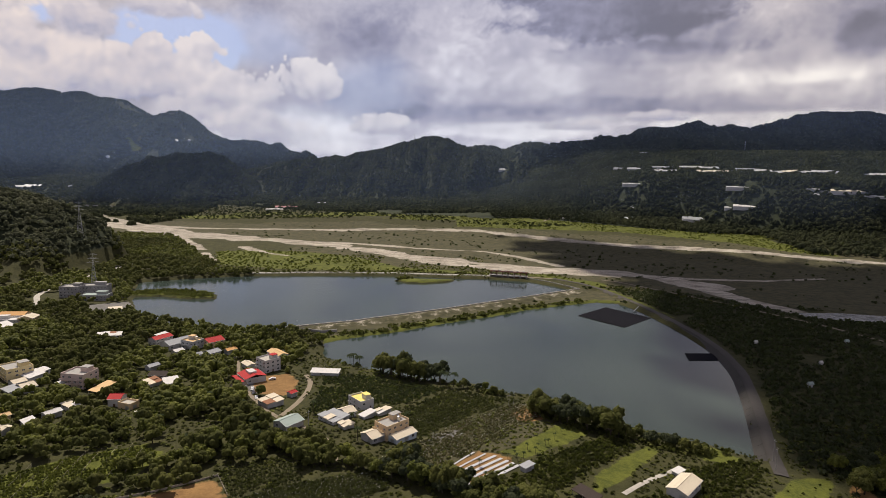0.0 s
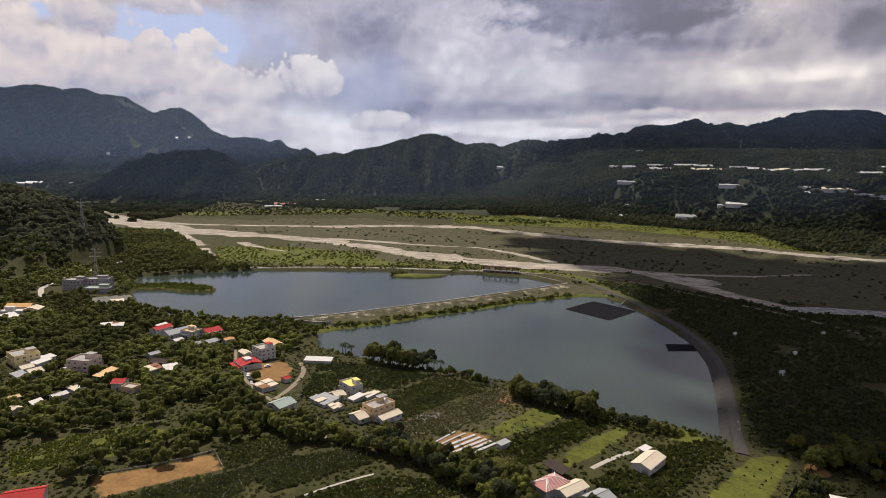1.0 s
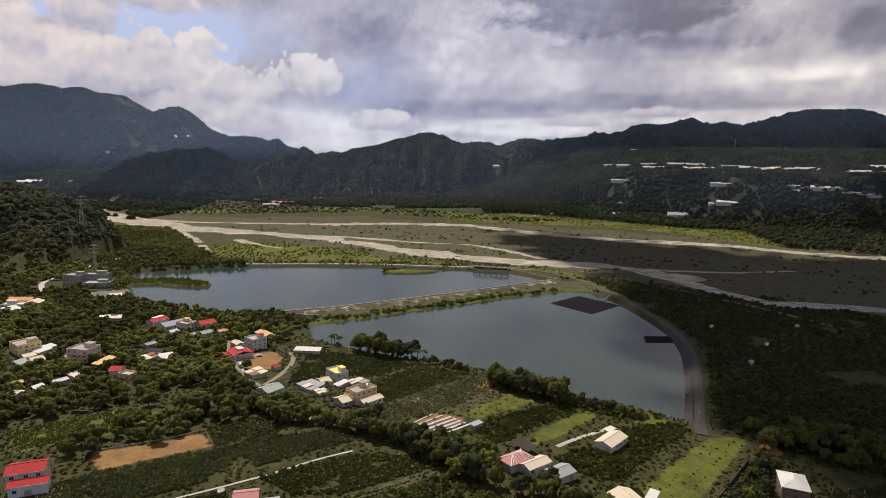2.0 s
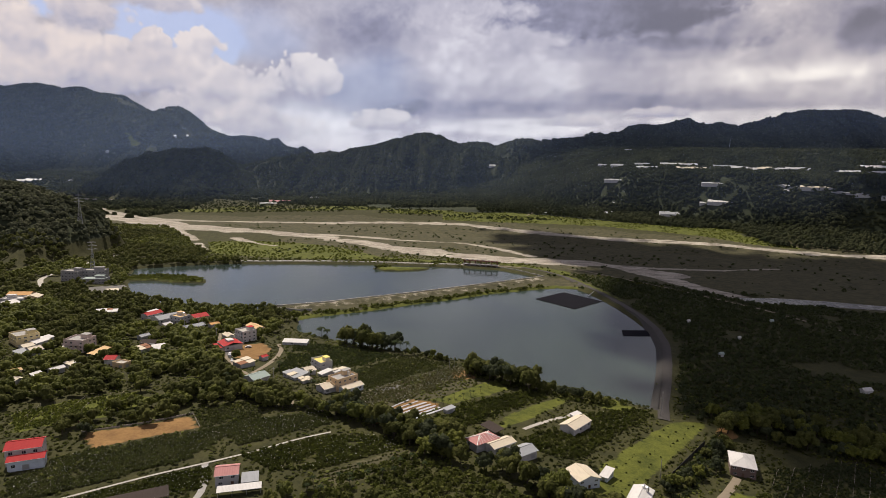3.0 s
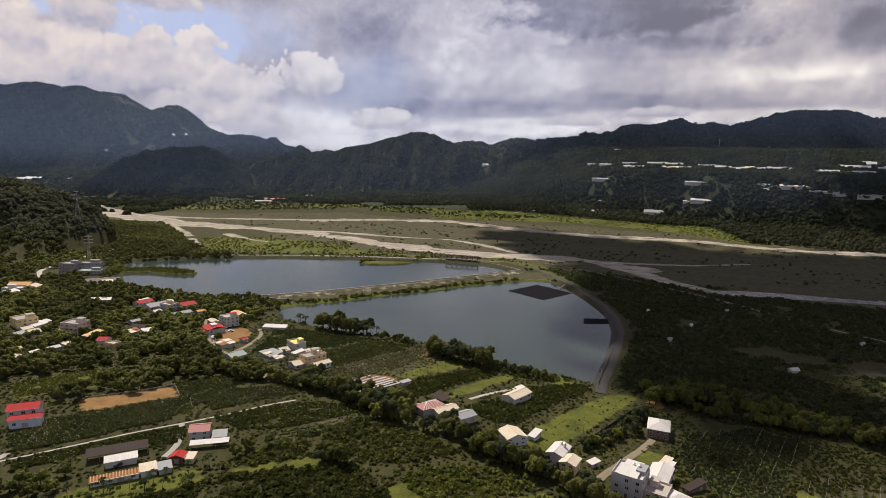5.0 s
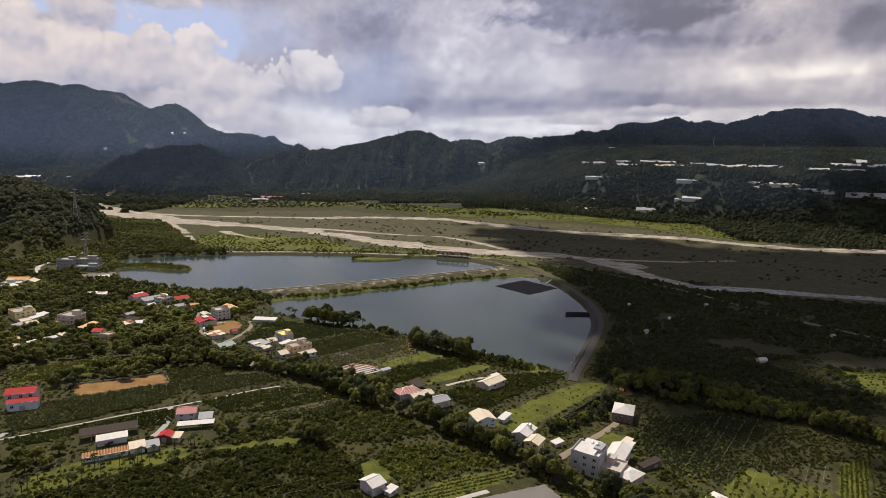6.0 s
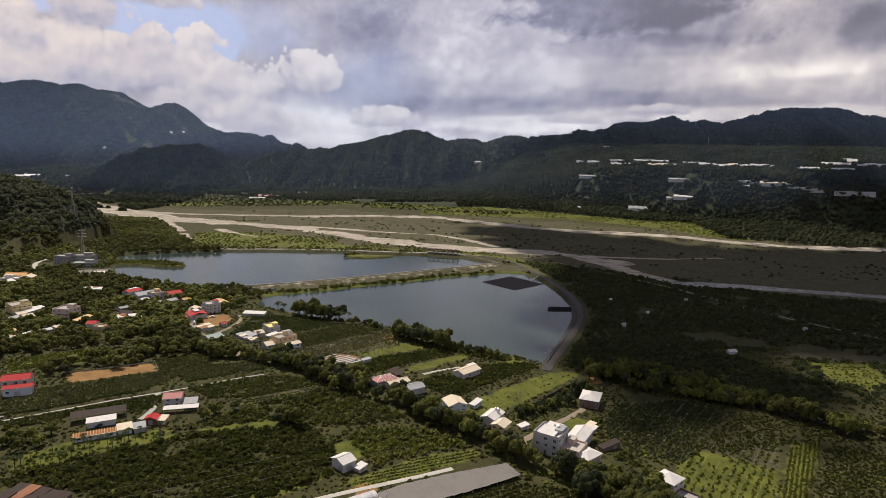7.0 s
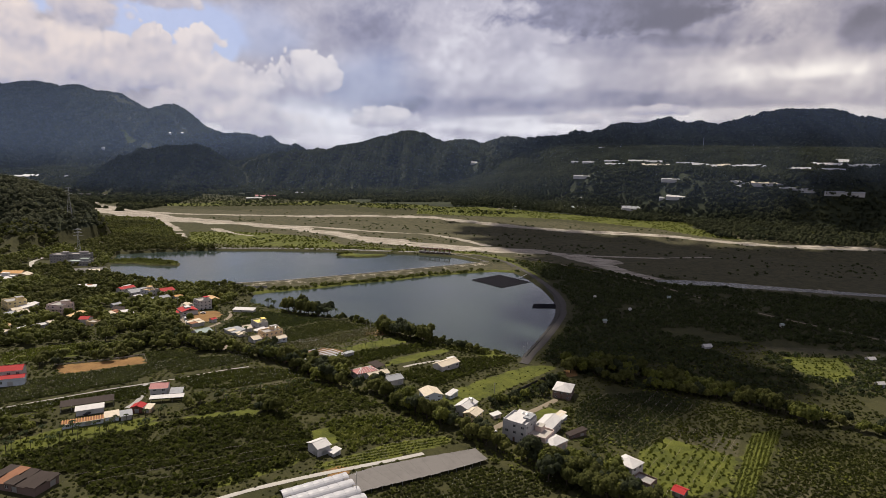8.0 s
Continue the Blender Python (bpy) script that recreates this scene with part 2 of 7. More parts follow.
leaf_slope = leaves("leaf_slope", (0.072, 0.082, 0.052), (0.150, 0.155, 0.092), 0.03, 0.04, 0.3, 0.5)
leaf_yellow = leaves("leaf_yellow", (0.08, 0.10, 0.012), (0.20, 0.21, 0.03), 0.1)
bark = plain("bark", (0.065, 0.052, 0.038), grain=3)

# the ground: what grows or lies where is carried by two sets of weights
m, n, at, shader = surface("ground_cover", 0.95, 0.15)
ground_cover = m
a = n.add("SeparateColor", {0: n.add("VertexColor", layer_name="cover_a").outputs[0]})
b = n.add("SeparateColor", {0: n.add("VertexColor", layer_name="cover_b").outputs[0]})
mid, fine, wide = n.noise(at, 0.12, 6.0, 0.65, 0.4), n.noise(at, 0.9, 6.0, 0.7), n.noise(at, 0.018, 5.0, 0.6, 0.5)


def weight(channel, soft=0.35):
    rough = n.math("ADD", n.math("MULTIPLY", n.math("SUBTRACT", mid, 0.5), 1.1), n.math("MULTIPLY", n.math("SUBTRACT", fine, 0.5), 0.6))
    return n.ramp(n.math("ADD", channel, rough), 0.5 - soft / 2, 0.5 + soft / 2)


def two(low, high, k):
    return n.mix(k, (*low, 1), (*high, 1))


vary = n.ramp(n.math("ADD", n.math("MULTIPLY", mid, 0.6), n.math("MULTIPLY", fine, 0.4)), 0.3, 0.7)
col = two((0.026, 0.028, 0.011), (0.062, 0.060, 0.022), vary)
forest = two((0.020, 0.026, 0.015), (0.040, 0.047, 0.024), n.ramp(wide, 0.3, 0.7))
col = n.mix(weight(b.outputs[1]), col, forest)
dry = two((0.030, 0.031, 0.017), (0.098, 0.090, 0.046), vary)
col = n.mix(weight(a.outputs[2]), col, dry)
lush = two((0.040, 0.050, 0.010), (0.120, 0.130, 0.022), vary)
col = n.mix(weight(a.outputs[1]), col, lush)
soil = two((0.15, 0.085, 0.035), (0.28, 0.165, 0.065), vary)
col = n.mix(weight(b.outputs[0]), col, soil)
patch = n.noise(n.vec("MULTIPLY", at, (0.5, 1.0, 1.0)), 0.07, 6.0, 0.72, 0.6)
stones = two((0.13, 0.115, 0.09), (0.43, 0.39, 0.32), n.ramp(n.math("ADD", n.math("MULTIPLY", patch, 0.65), n.math("MULTIPLY", fine, 0.35)), 0.36, 0.60))
col = n.mix(weight(a.outputs[0], 0.25), col, stones)
paved = two((0.10, 0.097, 0.09), (0.19, 0.18, 0.165), vary)
col = n.mix(weight(b.outputs[2], 0.2), col, paved)
put(n, shader, col, n.math("ADD", n.math("MULTIPLY", mid, 1.0), n.math("MULTIPLY", fine, 0.4)), 0.8, 0.5)

# water
m, n, at, shader = surface("lake_water", 0.1, 0.5)
lake_water = m
shader.inputs["IOR"].default_value = 1.33
drift = n.noise(n.vec("MULTIPLY", at, (1.0, 0.45, 1.0)), 0.012, 4.0, 0.55, 0.8)
body = n.mix(n.ramp(drift, 0.35, 0.68), (0.022, 0.034, 0.030, 1), (0.036, 0.052, 0.043, 1))
ripple = n.noise(n.vec("MULTIPLY", at, (1.0, 1.6, 1.0)), 1.3, 4.0, 0.6)
n.tree.links.new(n.math("ADD", n.math("MULTIPLY", n.ramp(drift, 0.4, 0.7), 0.05), 0.14), shader.inputs["Roughness"])
put(n, shader, body, ripple, 0.06, 0.05)

m, n, at, shader = surface("river_water", 0.22, 0.5)
river_water = m
shader.inputs["IOR"].default_value = 1.33
put(n, shader, n.mix(n.ramp(n.noise(at, 0.1, 5.0, 0.6), 0.35, 0.65), (0.07, 0.075, 0.07, 1), (0.17, 0.17, 0.155, 1)), n.noise(at, 0.8, 4.0, 0.6), 0.35, 0.3)

concrete = plain("concrete", (0.30, 0.29, 0.27), grain=0.9, wear=0.6)
concrete_pale = plain("concrete_pale", (0.38, 0.355, 0.31), grain=0.8, wear=0.5)
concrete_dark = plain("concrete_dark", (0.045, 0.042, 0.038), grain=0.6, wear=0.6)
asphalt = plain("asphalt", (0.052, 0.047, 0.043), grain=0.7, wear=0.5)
dirt_track = plain("dirt_track", (0.20, 0.165, 0.115), grain=0.7, wear=0.5)
lime_track = plain("lime_track", (0.40, 0.38, 0.34), grain=0.9, wear=0.35)
steel = plain("galvanised_steel", (0.42, 0.43, 0.44), 0.45, 0.5, 0.6, wear=0.3)
rust_red = plain("rust_red_steel", (0.15, 0.065, 0.048), 0.7, 0.3, wear=0.6)
plaster_white = plain("plaster_white", (0.48, 0.47, 0.45), grain=0.8, wear=0.45)
plaster_grey = plain("plaster_grey", (0.42, 0.42, 0.42), grain=0.8, wear=0.5)
plaster_dim = plain("plaster_dim", (0.27, 0.265, 0.26), grain=0.8, wear=0.6)
plaster_tan = plain("plaster_tan", (0.62, 0.47, 0.29), grain=0.8, wear=0.4)
plaster_yellow = plain("plaster_yellow", (0.66, 0.55, 0.30), grain=0.8, wear=0.4)
plaster_pink = plain("plaster_pink", (0.55, 0.44, 0.39), grain=0.8, wear=0.45)
plaster_blue = plain("plaster_blue", (0.52, 0.58, 0.64), grain=0.8, wear=0.35)
brick_dark = plain("brick_dark", (0.16, 0.115, 0.10), grain=2.5, wear=0.5)
tile_red = sheet_metal("tile_red", (0.36, 0.028, 0.028), 0.3, 0.5, 0.35)
sheet_white = sheet_metal("sheet_white", (0.56, 0.545, 0.52), 0.5, 0.45, 0.45)
sheet_cream = sheet_metal("sheet_cream", (0.58, 0.51, 0.39), 0.5, 0.5, 0.45)
sheet_tan = sheet_metal("sheet_tan", (0.58, 0.40, 0.20), 0.5, 0.5, 0.4)
sheet_pink = sheet_metal("sheet_pink", (0.42, 0.20, 0.185), 0.9, 0.5, 0.35)
sheet_grey = sheet_metal("sheet_grey", (0.30, 0.31, 0.32), 0.5, 0.5, 0.4)
sheet_green = sheet_metal("sheet_green", (0.30, 0.36, 0.33), 0.5, 0.5, 0.4)
sheet_orange = sheet_metal("sheet_orange", (0.52, 0.29, 0.11), 0.6, 0.5, 0.35)
sheet_yellow = sheet_metal("sheet_yellow", (0.72, 0.60, 0.18), 0.6, 0.5, 0.3)
sheet_brown = sheet_metal("sheet_brown", (0.045, 0.034, 0.029), 0.5, 0.6, 0.4)
rusty_sheet = sheet_metal("rusty_sheet", (0.24, 0.115, 0.065), 0.5, 0.6, 0.6)
glass_dark = plain("window_glass", (0.03, 0.036, 0.042), 0.12, 0.6, wear=0.1)
frame_white = plain("frame_white", (0.6, 0.6, 0.58), 0.5, 0.4)
door_brown = plain("door_brown", (0.12, 0.07, 0.045), 0.6, 0.3)
panel_dark = plain("solar_panel", (0.014, 0.014, 0.018), 0.85, 0.04, wear=0.3)
float_grey = plain("float_grey", (0.022, 0.022, 0.023), 0.9, 0.05)
paper_white = plain("paper_white", (0.80, 0.79, 0.74), 0.8, 0.2)
film_white = plain("film_white", (0.44, 0.44, 0.45), 0.35, 0.5, grain=0.6, wear=0.35)
film_pale = plain("film_pale", (0.44, 0.44, 0.43), 0.5, 0.4, grain=0.2, wear=0.3)
shade_net = plain("shade_net", (0.17, 0.16, 0.148), 0.9, 0.1, grain=0.25, wear=0.6)
tyre_black = plain("tyre_black", (0.02, 0.02, 0.02), 0.8, 0.2)
car_white = plain("car_white", (0.72, 0.72, 0.72), 0.25, 0.5, wear=0.1)
car_silver = plain("car_silver", (0.35, 0.37, 0.4), 0.3, 0.5, 0.4, wear=0.1)
car_dark = plain("car_dark", (0.04, 0.045, 0.06), 0.25, 0.5, wear=0.1)
lime_grass = plain("lime_grass", (0.12, 0.15, 0.03), 0.95, 0.1, grain=0.6, wear=0.5)
tank_steel = plain("tank_steel", (0.62, 0.63, 0.64), 0.3, 0.5, 0.9, wear=0.15)
rubble = plain("rubble", (0.34, 0.30, 0.25), 0.95, 0.2, grain=1.0, wear=0.7)

# ------------------------------------------------------------ the lie of the land
UPPER_LAKE = [(-344, 660), (-296, 694), (-240, 717), (-135, 735), (-62, 742), (3, 740), (57, 741), (106, 730), (158, 678),
              (118, 646), (76, 615), (4, 561), (-84, 501), (-129, 478), (-168, 471), (-214, 484), (-248, 501), (-276, 525),
              (-304, 570), (-326, 615)]
LOWER_LAKE = [(-90, 435), (-93, 449), (-82, 460), (-59, 475), (-40, 486), (-20, 502), (11, 526), (46, 549), (83, 579), (130, 607), (162, 622), (183, 619), (191, 600), (198, 570), (203, 534), (206, 497),
              (207, 461), (205, 433), (196, 394), (180, 352), (164, 312), (150, 276), (138, 285), (117, 297), (87, 315), (68, 344),
              (50, 350), (30, 354), (18, 369), (-6, 370), (-36, 384), (-68, 400), (-87, 417)]
ISLAND = [(-324, 603), (-297, 620), (-266, 618), (-237, 606), (-232, 590), (-258, 586), (-285, 594), (-316, 588)]
ISLET = [(-60, 714), (-48, 724), (-14, 722), (12, 726), (4, 713), (-20, 702), (-44, 700)]
DAM_ROAD = [(138, 742), (166, 714), (183, 680), (193, 640), (203, 595), (210.5, 540), (214.5, 490), (212.5, 445), (203.5, 400), (187.5, 355), (170, 312), (156, 280), (148, 258)]


def hashed(i, j, seed):
    n = (i * 374761393 + j * 668265263 + seed * 974711) & 0x7FFFFFFF
    n = ((n ^ (n >> 13)) * 1274126177) & 0x7FFFFFFF
    return ((n ^ (n >> 16)) & 0xFFFF) / 65535.0


def value_noise(x, y, seed=0):
    x, y = np.asarray(x, float), np.asarray(y, float)
    i, j = np.floor(x).astype(np.int64), np.floor(y).astype(np.int64)
    u, v = x - i, y - j
    u, v = u * u * (3 - 2 * u), v * v * (3 - 2 * v)
    a = hashed(i, j, seed) * (1 - u) + hashed(i + 1, j, seed) * u
    b = hashed(i, j + 1, seed) * (1 - u) + hashed(i + 1, j + 1, seed) * u
    return a * (1 - v) + b * v


def fbm(x, y, octaves=4, seed=0):
    """Smooth noise about 0, within about -1 to 1."""
    x, y = np.asarray(x, float), np.asarray(y, float)
    total, size = 0.0, 1.0
    for k in range(octaves):
        total = total + size * (value_noise(x, y, seed + k) * 2 - 1)
        x, y, size = x * 2.03 + 17.1, y * 2.03 - 9.7, size * 0.5
    return total


def smooth(a, b, v):
    k = np.clip((np.asarray(v, float) - a) / (b - a), 0, 1)
    return k * k * (3 - 2 * k)


def to_line(x, y, line):
    """The distance from each point to a line through the places given."""
    best = np.full(np.shape(x), 1e9)
    for (ax, ay), (bx, by) in zip(line, line[1:]):
        dx, dy = bx - ax, by - ay
        k = np.clip(((x - ax) * dx + (y - ay) * dy) / (dx * dx + dy * dy), 0, 1)
        best = np.minimum(best, np.hypot(x - ax - k * dx, y - ay - k * dy))
    return best


def inside(x, y, ring):
    """Metres inside the ring (negative: outside it)."""
    x, y = np.asarray(x, float), np.asarray(y, float)
    within = np.zeros(np.shape(x), bool)
    closed = ring + ring[:1]
    for (ax, ay), (bx, by) in zip(closed, closed[1:]):
        if ay != by:
            within ^= ((ay > y) != (by > y)) & (x < (bx - ax) * (y - ay) / (by - ay) + ax)
    d = to_line(x, y, closed)
    return np.where(within, d, -d)


CRESTS = []


def crest(line, near, far, rough, *heights):
    """A ridge along y = line: its reach towards the viewer and away, its roughness, and pairs of x, height along it."""
    CRESTS.append((line, near, far, rough, heights))


crest(3900, 1500, 1100, 110,
      (-7200, 300), (-4400, 430), (-3142, 512), (-2909, 575), (-2679, 616), (-2529, 595), (-2358, 601), (-2246, 567), (-2095, 546),
      (-1965, 468), (-1870, 440), (-1750, 500), (-1660, 449), (-1548, 352), (-1434, 314), (-1223, 313), (-1012, 256), (-878, 211),
      (-626, 162), (0, 100), (7200, 90))
crest(1920, 285, 600, 30,
      (-1500, 0), (-1290, 15), (-1198, 33), (-1096, 81), (-1026, 132), (-936, 160), (-858, 171), (-770, 182), (-702, 153),
      (-645, 96), (-570, 0))
crest(2250, 495, 750, 44,
      (-1050, 60), (-696, 138), (-478, 178), (-376, 184), (-242, 220), (-152, 249), (-50, 268), (8, 260), (75, 237),
      (168, 200), (352, 150), (630, 90), (900, 0))
crest(1935, 195, 390, 18,
      (-393, 0), (-354, 36), (-274, 108), (-236, 148), (-156, 141), (-38, 116), (123, 66), (210, 0))
crest(2850, 930, 1350, 75,
      (-600, 45), (-154, 177), (72, 255), (213, 279), (270, 261), (382, 292), (496, 288), (694, 309), (735, 333),
      (807, 321), (945, 368), (1058, 386), (1210, 410), (1298, 387), (1368, 404), (1454, 392), (1618, 436), (1756, 468),
      (1924, 480), (2038, 472), (2124, 460), (2292, 442), (2670, 410), (3900, 360), (7200, 300))
crest(810, 225, 495, 12,
      (-3600, 180), (-2100, 165), (-1050, 132), (-720, 105), (-586, 87), (-534, 80), (-501, 69), (-466, 51), (-447, 30),
      (-432, 6), (-405, 0))


def terrace(x, y):
    """The high river terrace on the far bank: metres above the plain."""
    edge = 1158 + 0.9 * np.clip(840 - x, -90, 900) + 50 * fbm(x / 210, y / 255, 3, 40)
    rise = smooth(-120, 68, y - edge) * smooth(180, 645, x + 0.1 * (y - 1200))
    return 93 * rise + 33 * smooth(90, 630, y - edge) * smooth(90, 630, x)


def land(x, y):
    """The height of the ground without the lakes' beds, dams and banks."""
    x, y = np.asarray(x, float), np.asarray(y, float)
    z = 2.4 + 7.8 * smooth(-68, 105, 127 - x) * smooth(0, 165, 393 - y) * smooth(-630, -300, x)
    z = z + 0.6 * fbm(x / 70, y / 70, 3, 3) * smooth(0, 90, 495 - y)
    z = z + 10 * smooth(90, 285, -x - 82) * smooth(0, 135, 495 - y)
    plain = 0.078 * np.maximum(0, y + 0.5 * x - 1140)
    z = z + np.minimum(plain, 90 + 0.01 * plain)
    z = z + terrace(x, y)
    hills = np.zeros(np.shape(x))
    for line, near, far, rough, crest in CRESTS:
        cx, cz = np.array(crest, float).T
        top = np.interp(x + 0.8 * np.maximum(0, y - line) * (line == 810), cx, cz)
        d = y - line
        spur = fbm(x / (near * 0.42) + line, y / (near * 0.9), 4, int(line) % 97)
        reach = np.where(d < 0, near * (1 + 0.28 * spur), far)
        k = np.clip(1 - np.abs(d) / reach, 0, 1)
        shape = k * k * (3 - 2 * k) * 0.55 + k * 0.45
        away = smooth(0.0, 0.35, 1 - k) * smooth(0, 0.2, k)
        gully = np.abs(fbm(x / (near * 0.11) + 5, y / (near * 0.5), 3, int(line) % 89)) - 0.35
        hill = top * shape + rough * 0.95 * gully * away * np.clip(top / 135, 0, 1) + rough * np.minimum(spur, 0.12) * away * np.clip(top / 135, 0, 1)
        hills = np.maximum(hills, hill)
    hills = hills + smooth(20, 60, hills) * (5.0 * fbm(x / 42, y / 60, 3, 61) + 6.0 * fbm(x / 120, y / 160, 3, 62))
    back = 260 * smooth(300, 2600, -y - 500) + 140 * smooth(900, 3000, np.abs(x)) * smooth(300, -900, y)
    blend = np.clip(0.5 + (hills - 14 * (1 - smooth(0, 40, hills)) - z) / 24, 0, 1)
    return z * (1 - blend) + (hills - 0.004 * y) * blend + back


STRIP = [(158, 678), (180, 676), (196, 624), (183, 619), (162, 622), (130, 607), (83, 579), (46, 549), (11, 526), (-20, 502), (-40, 486), (-59, 475), (-82, 460), (-93, 449), (-129, 478),
         (-84, 501), (4, 561), (76, 615), (118, 646)]



def water_depth(x, y):
    """Metres into the water (negative: on land)."""
    up, low, isle = inside(x, y, UPPER_LAKE), inside(x, y, LOWER_LAKE), inside(x, y, ISLAND)
    up = np.where(isle > -4, np.minimum(up, -isle - 1.5), up)
    islet = inside(x, y, ISLET)
    up = np.where(islet > -4, np.minimum(up, -islet - 1.5), up)
    return np.maximum(up, low), up, low


def ground(x, y):
    """The height of the ground."""
    x, y = np.asarray(x, float), np.asarray(y, float)
    z = land(x, y)
    d, up, low = water_depth(x, y)
    # the embankment with the road on it, and the bank between the two lakes, whose wall stands on the upper side
    z = np.maximum(z, 2.9 - 0.55 * np.maximum(0, to_line(x, y, DAM_ROAD) - 4.4))
    bank = inside(x, y, STRIP)
    z = np.where(bank > -1.5, np.clip(4.4 + 0.26 * up, 1.2, 3.8), z)
    k = smooth(-4.0, 0.0, d) * np.where((bank > -1.5) & (up > -6), 0, 1)
    z = z * (1 - k) + np.minimum(z, 0.8) * k
    return np.where(d > 0, -0.15 - 0.45 * np.minimum(d, 8), z)



# ------------------------------------------------------------ building helpers
def raw_mesh(name, verts, faces):
    """A mesh from arrays of places and of faces that all have the same number of corners."""
    verts, faces = np.asarray(verts, np.float32), np.asarray(faces, np.int32)
    mesh = bpy.data.meshes.new(name)
    count, corners = faces.shape
    mesh.vertices.add(len(verts))
    mesh.vertices.foreach_set("co", verts.ravel())
    mesh.loops.add(count * corners)
    mesh.loops.foreach_set("vertex_index", faces.ravel())
    mesh.polygons.add(count)
    mesh.polygons.foreach_set("loop_start", np.arange(0, count * corners, corners, dtype=np.int32))
    mesh.update(calc_edges=True)
    return mesh


def raw(name, verts, faces, material, parent=None):
    mesh = raw_mesh(name, verts, faces)
    mesh.materials.append(material)
    ob = new(name, mesh)
    ob.parent = parent
    return ob


def part(name, bm, material, parent, label=""):
    """One mesh object under a thing or a part."""
    mesh = bpy.data.meshes.new(name)
    bm.to_mesh(mesh)
    bm.free()
    mesh.materials.append(material)
    ob = new(name, mesh)
    ob.parent = parent
    if label:
        ob["label"] = label
    return ob


def thing(name, m, label, category, group="", kind=""):
    ob = new(name)
    ob.matrix_world = m
    ob.empty_display_size = 0.5
    return tagged(ob, label, category, group, kind)


def box(bm, x0, y0, z0, x1, y1, z1):
    """A box into bm, from one corner to the other."""
    v = [bm.verts.new((x, y, z)) for z in (z0, z1) for x, y in ((x0, y0), (x1, y0), (x1, y1), (x0, y1))]
    for f in ((3, 2, 1, 0), (4, 5, 6, 7), (0, 1, 5, 4), (1, 2, 6, 5), (2, 3, 7, 6), (3, 0, 4, 7)):
        bm.faces.new([v[i] for i in f])


def boxes(*rows):
    bm = bmesh.new()
    for r in rows:
        box(bm, *r)
    return bm


def bar(bm, a, b, r, sides=6, r2=None):
    """A round bar from a to b, tapering from r to r2."""
    a, b = Vector(a), Vector(b)
    q = (b - a).to_track_quat("Z", "Y")
    rings = []
    for p, rad in ((a, r), (b, r if r2 is None else r2)):
        rings.append([bm.verts.new(p + q @ Vector((rad * math.cos(k * math.tau / sides), rad * math.sin(k * math.tau / sides), 0))) for k in range(sides)])
    for k in range(sides):
        j = (k + 1) % sides
        bm.faces.new((rings[0][k], rings[0][j], rings[1][j], rings[1][k]))
    bm.faces.new(rings[0][::-1])
    bm.faces.new(rings[1])


def height(x, y):
    return float(ground(np.array([x]), np.array([y]))[0])


# ------------------------------------------------------------ what lies and grows where
GRAVEL = []


def gravel_bar(wide, *line):
    GRAVEL.append((list(line), wide * 0.8))


gravel_bar(15, (-1100, 1640), (-860, 1470), (-700, 1300), (-627, 1244), (-501, 1229), (-289, 1262), (-101, 1268), (62, 1238), (234, 1122), (343, 1060), (448, 1033), (544, 991), (625, 937), (690, 906), (854, 874), (1200, 830))
gravel_bar(26, (-736, 1284), (-560, 1125), (-433, 1085), (-328, 1066), (-195, 1008), (-96, 942), (-22, 862), (72, 815), (162, 806), (252, 799), (330, 720))
gravel_bar(38, (-640, 1240), (-500, 1120), (-380, 1080))
gravel_bar(9, (-321, 1056), (-161, 1048), (-42, 1001), (68, 985), (120, 930), (165, 850))
gravel_bar(24, (-130, 960), (-40, 905), (50, 850), (130, 815))
gravel_bar(13, (252, 799), (290, 735), (314, 694), (339, 625), (364, 580), (444, 570), (526, 551), (599, 535), (760, 505), (1100, 470))
gravel_bar(8, (250, 800), (330, 770), (420, 770), (520, 800))
gravel_bar(9, (-520, 1115), (-438, 1005), (-381, 920))
gravel_bar(8, (-362, 880), (-340, 840), (-317, 812))
gravel_bar(9, (-330, 960), (-270, 900), (-236, 880))
RIVER_WATER = [(352, 590), (400, 594), (450, 585), (520, 563), (600, 545), (740, 515), (738, 507), (598, 529), (500, 548), (430, 560), (372, 566), (356, 574)]
COVER = {"lush": [], "dry": [], "soil": [], "paved": [], "forest": []}


def plot(kind, *ring):
    """A plot of land under one cover."""
    COVER[kind].append(list(ring))


plot("lush", (89, 178), (100, 203), (131, 236), (152, 257), (171, 258), (157, 240), (121, 198), (98, 172))
plot("lush", (139, 175), (150, 189), (161, 188), (155, 180), (145, 173))
plot("lush", (15, 260), (31, 269), (59, 302), (64, 301), (70, 288), (57, 276), (35, 258), (25, 264))
plot("lush", (62, 246), (87, 272), (102, 284), (100, 274), (78, 248), (58, 228))
plot("lush", (43, 109), (51, 117), (71, 134), (96, 146), (99, 139), (79, 125), (53, 106))
plot("lush", (340, 296), (385, 298), (372, 262), (348, 245), (334, 256))
plot("dry", (318, 306), (330, 322), (440, 316), (440, 302), (384, 300))
plot("lush", (150, 742), (178, 714), (194, 680), (204, 640), (213, 596), (220, 550), (216, 550), (207, 596), (197, 640), (186, 682), (170, 712), (146, 738))
plot("lush", (211, 108), (251, 167), (275, 178), (220, 108))
plot("lush", (-324, 603), (-297, 620), (-266, 618), (-237, 606), (-233, 590), (-258, 586), (-285, 594), (-316, 588))
plot("lush", (-60, 714), (-48, 724), (-14, 722), (12, 726), (4, 713), (-20, 702), (-44, 700))
plot("lush", (-106, 220), (-99, 225), (-95, 217), (-102, 214))
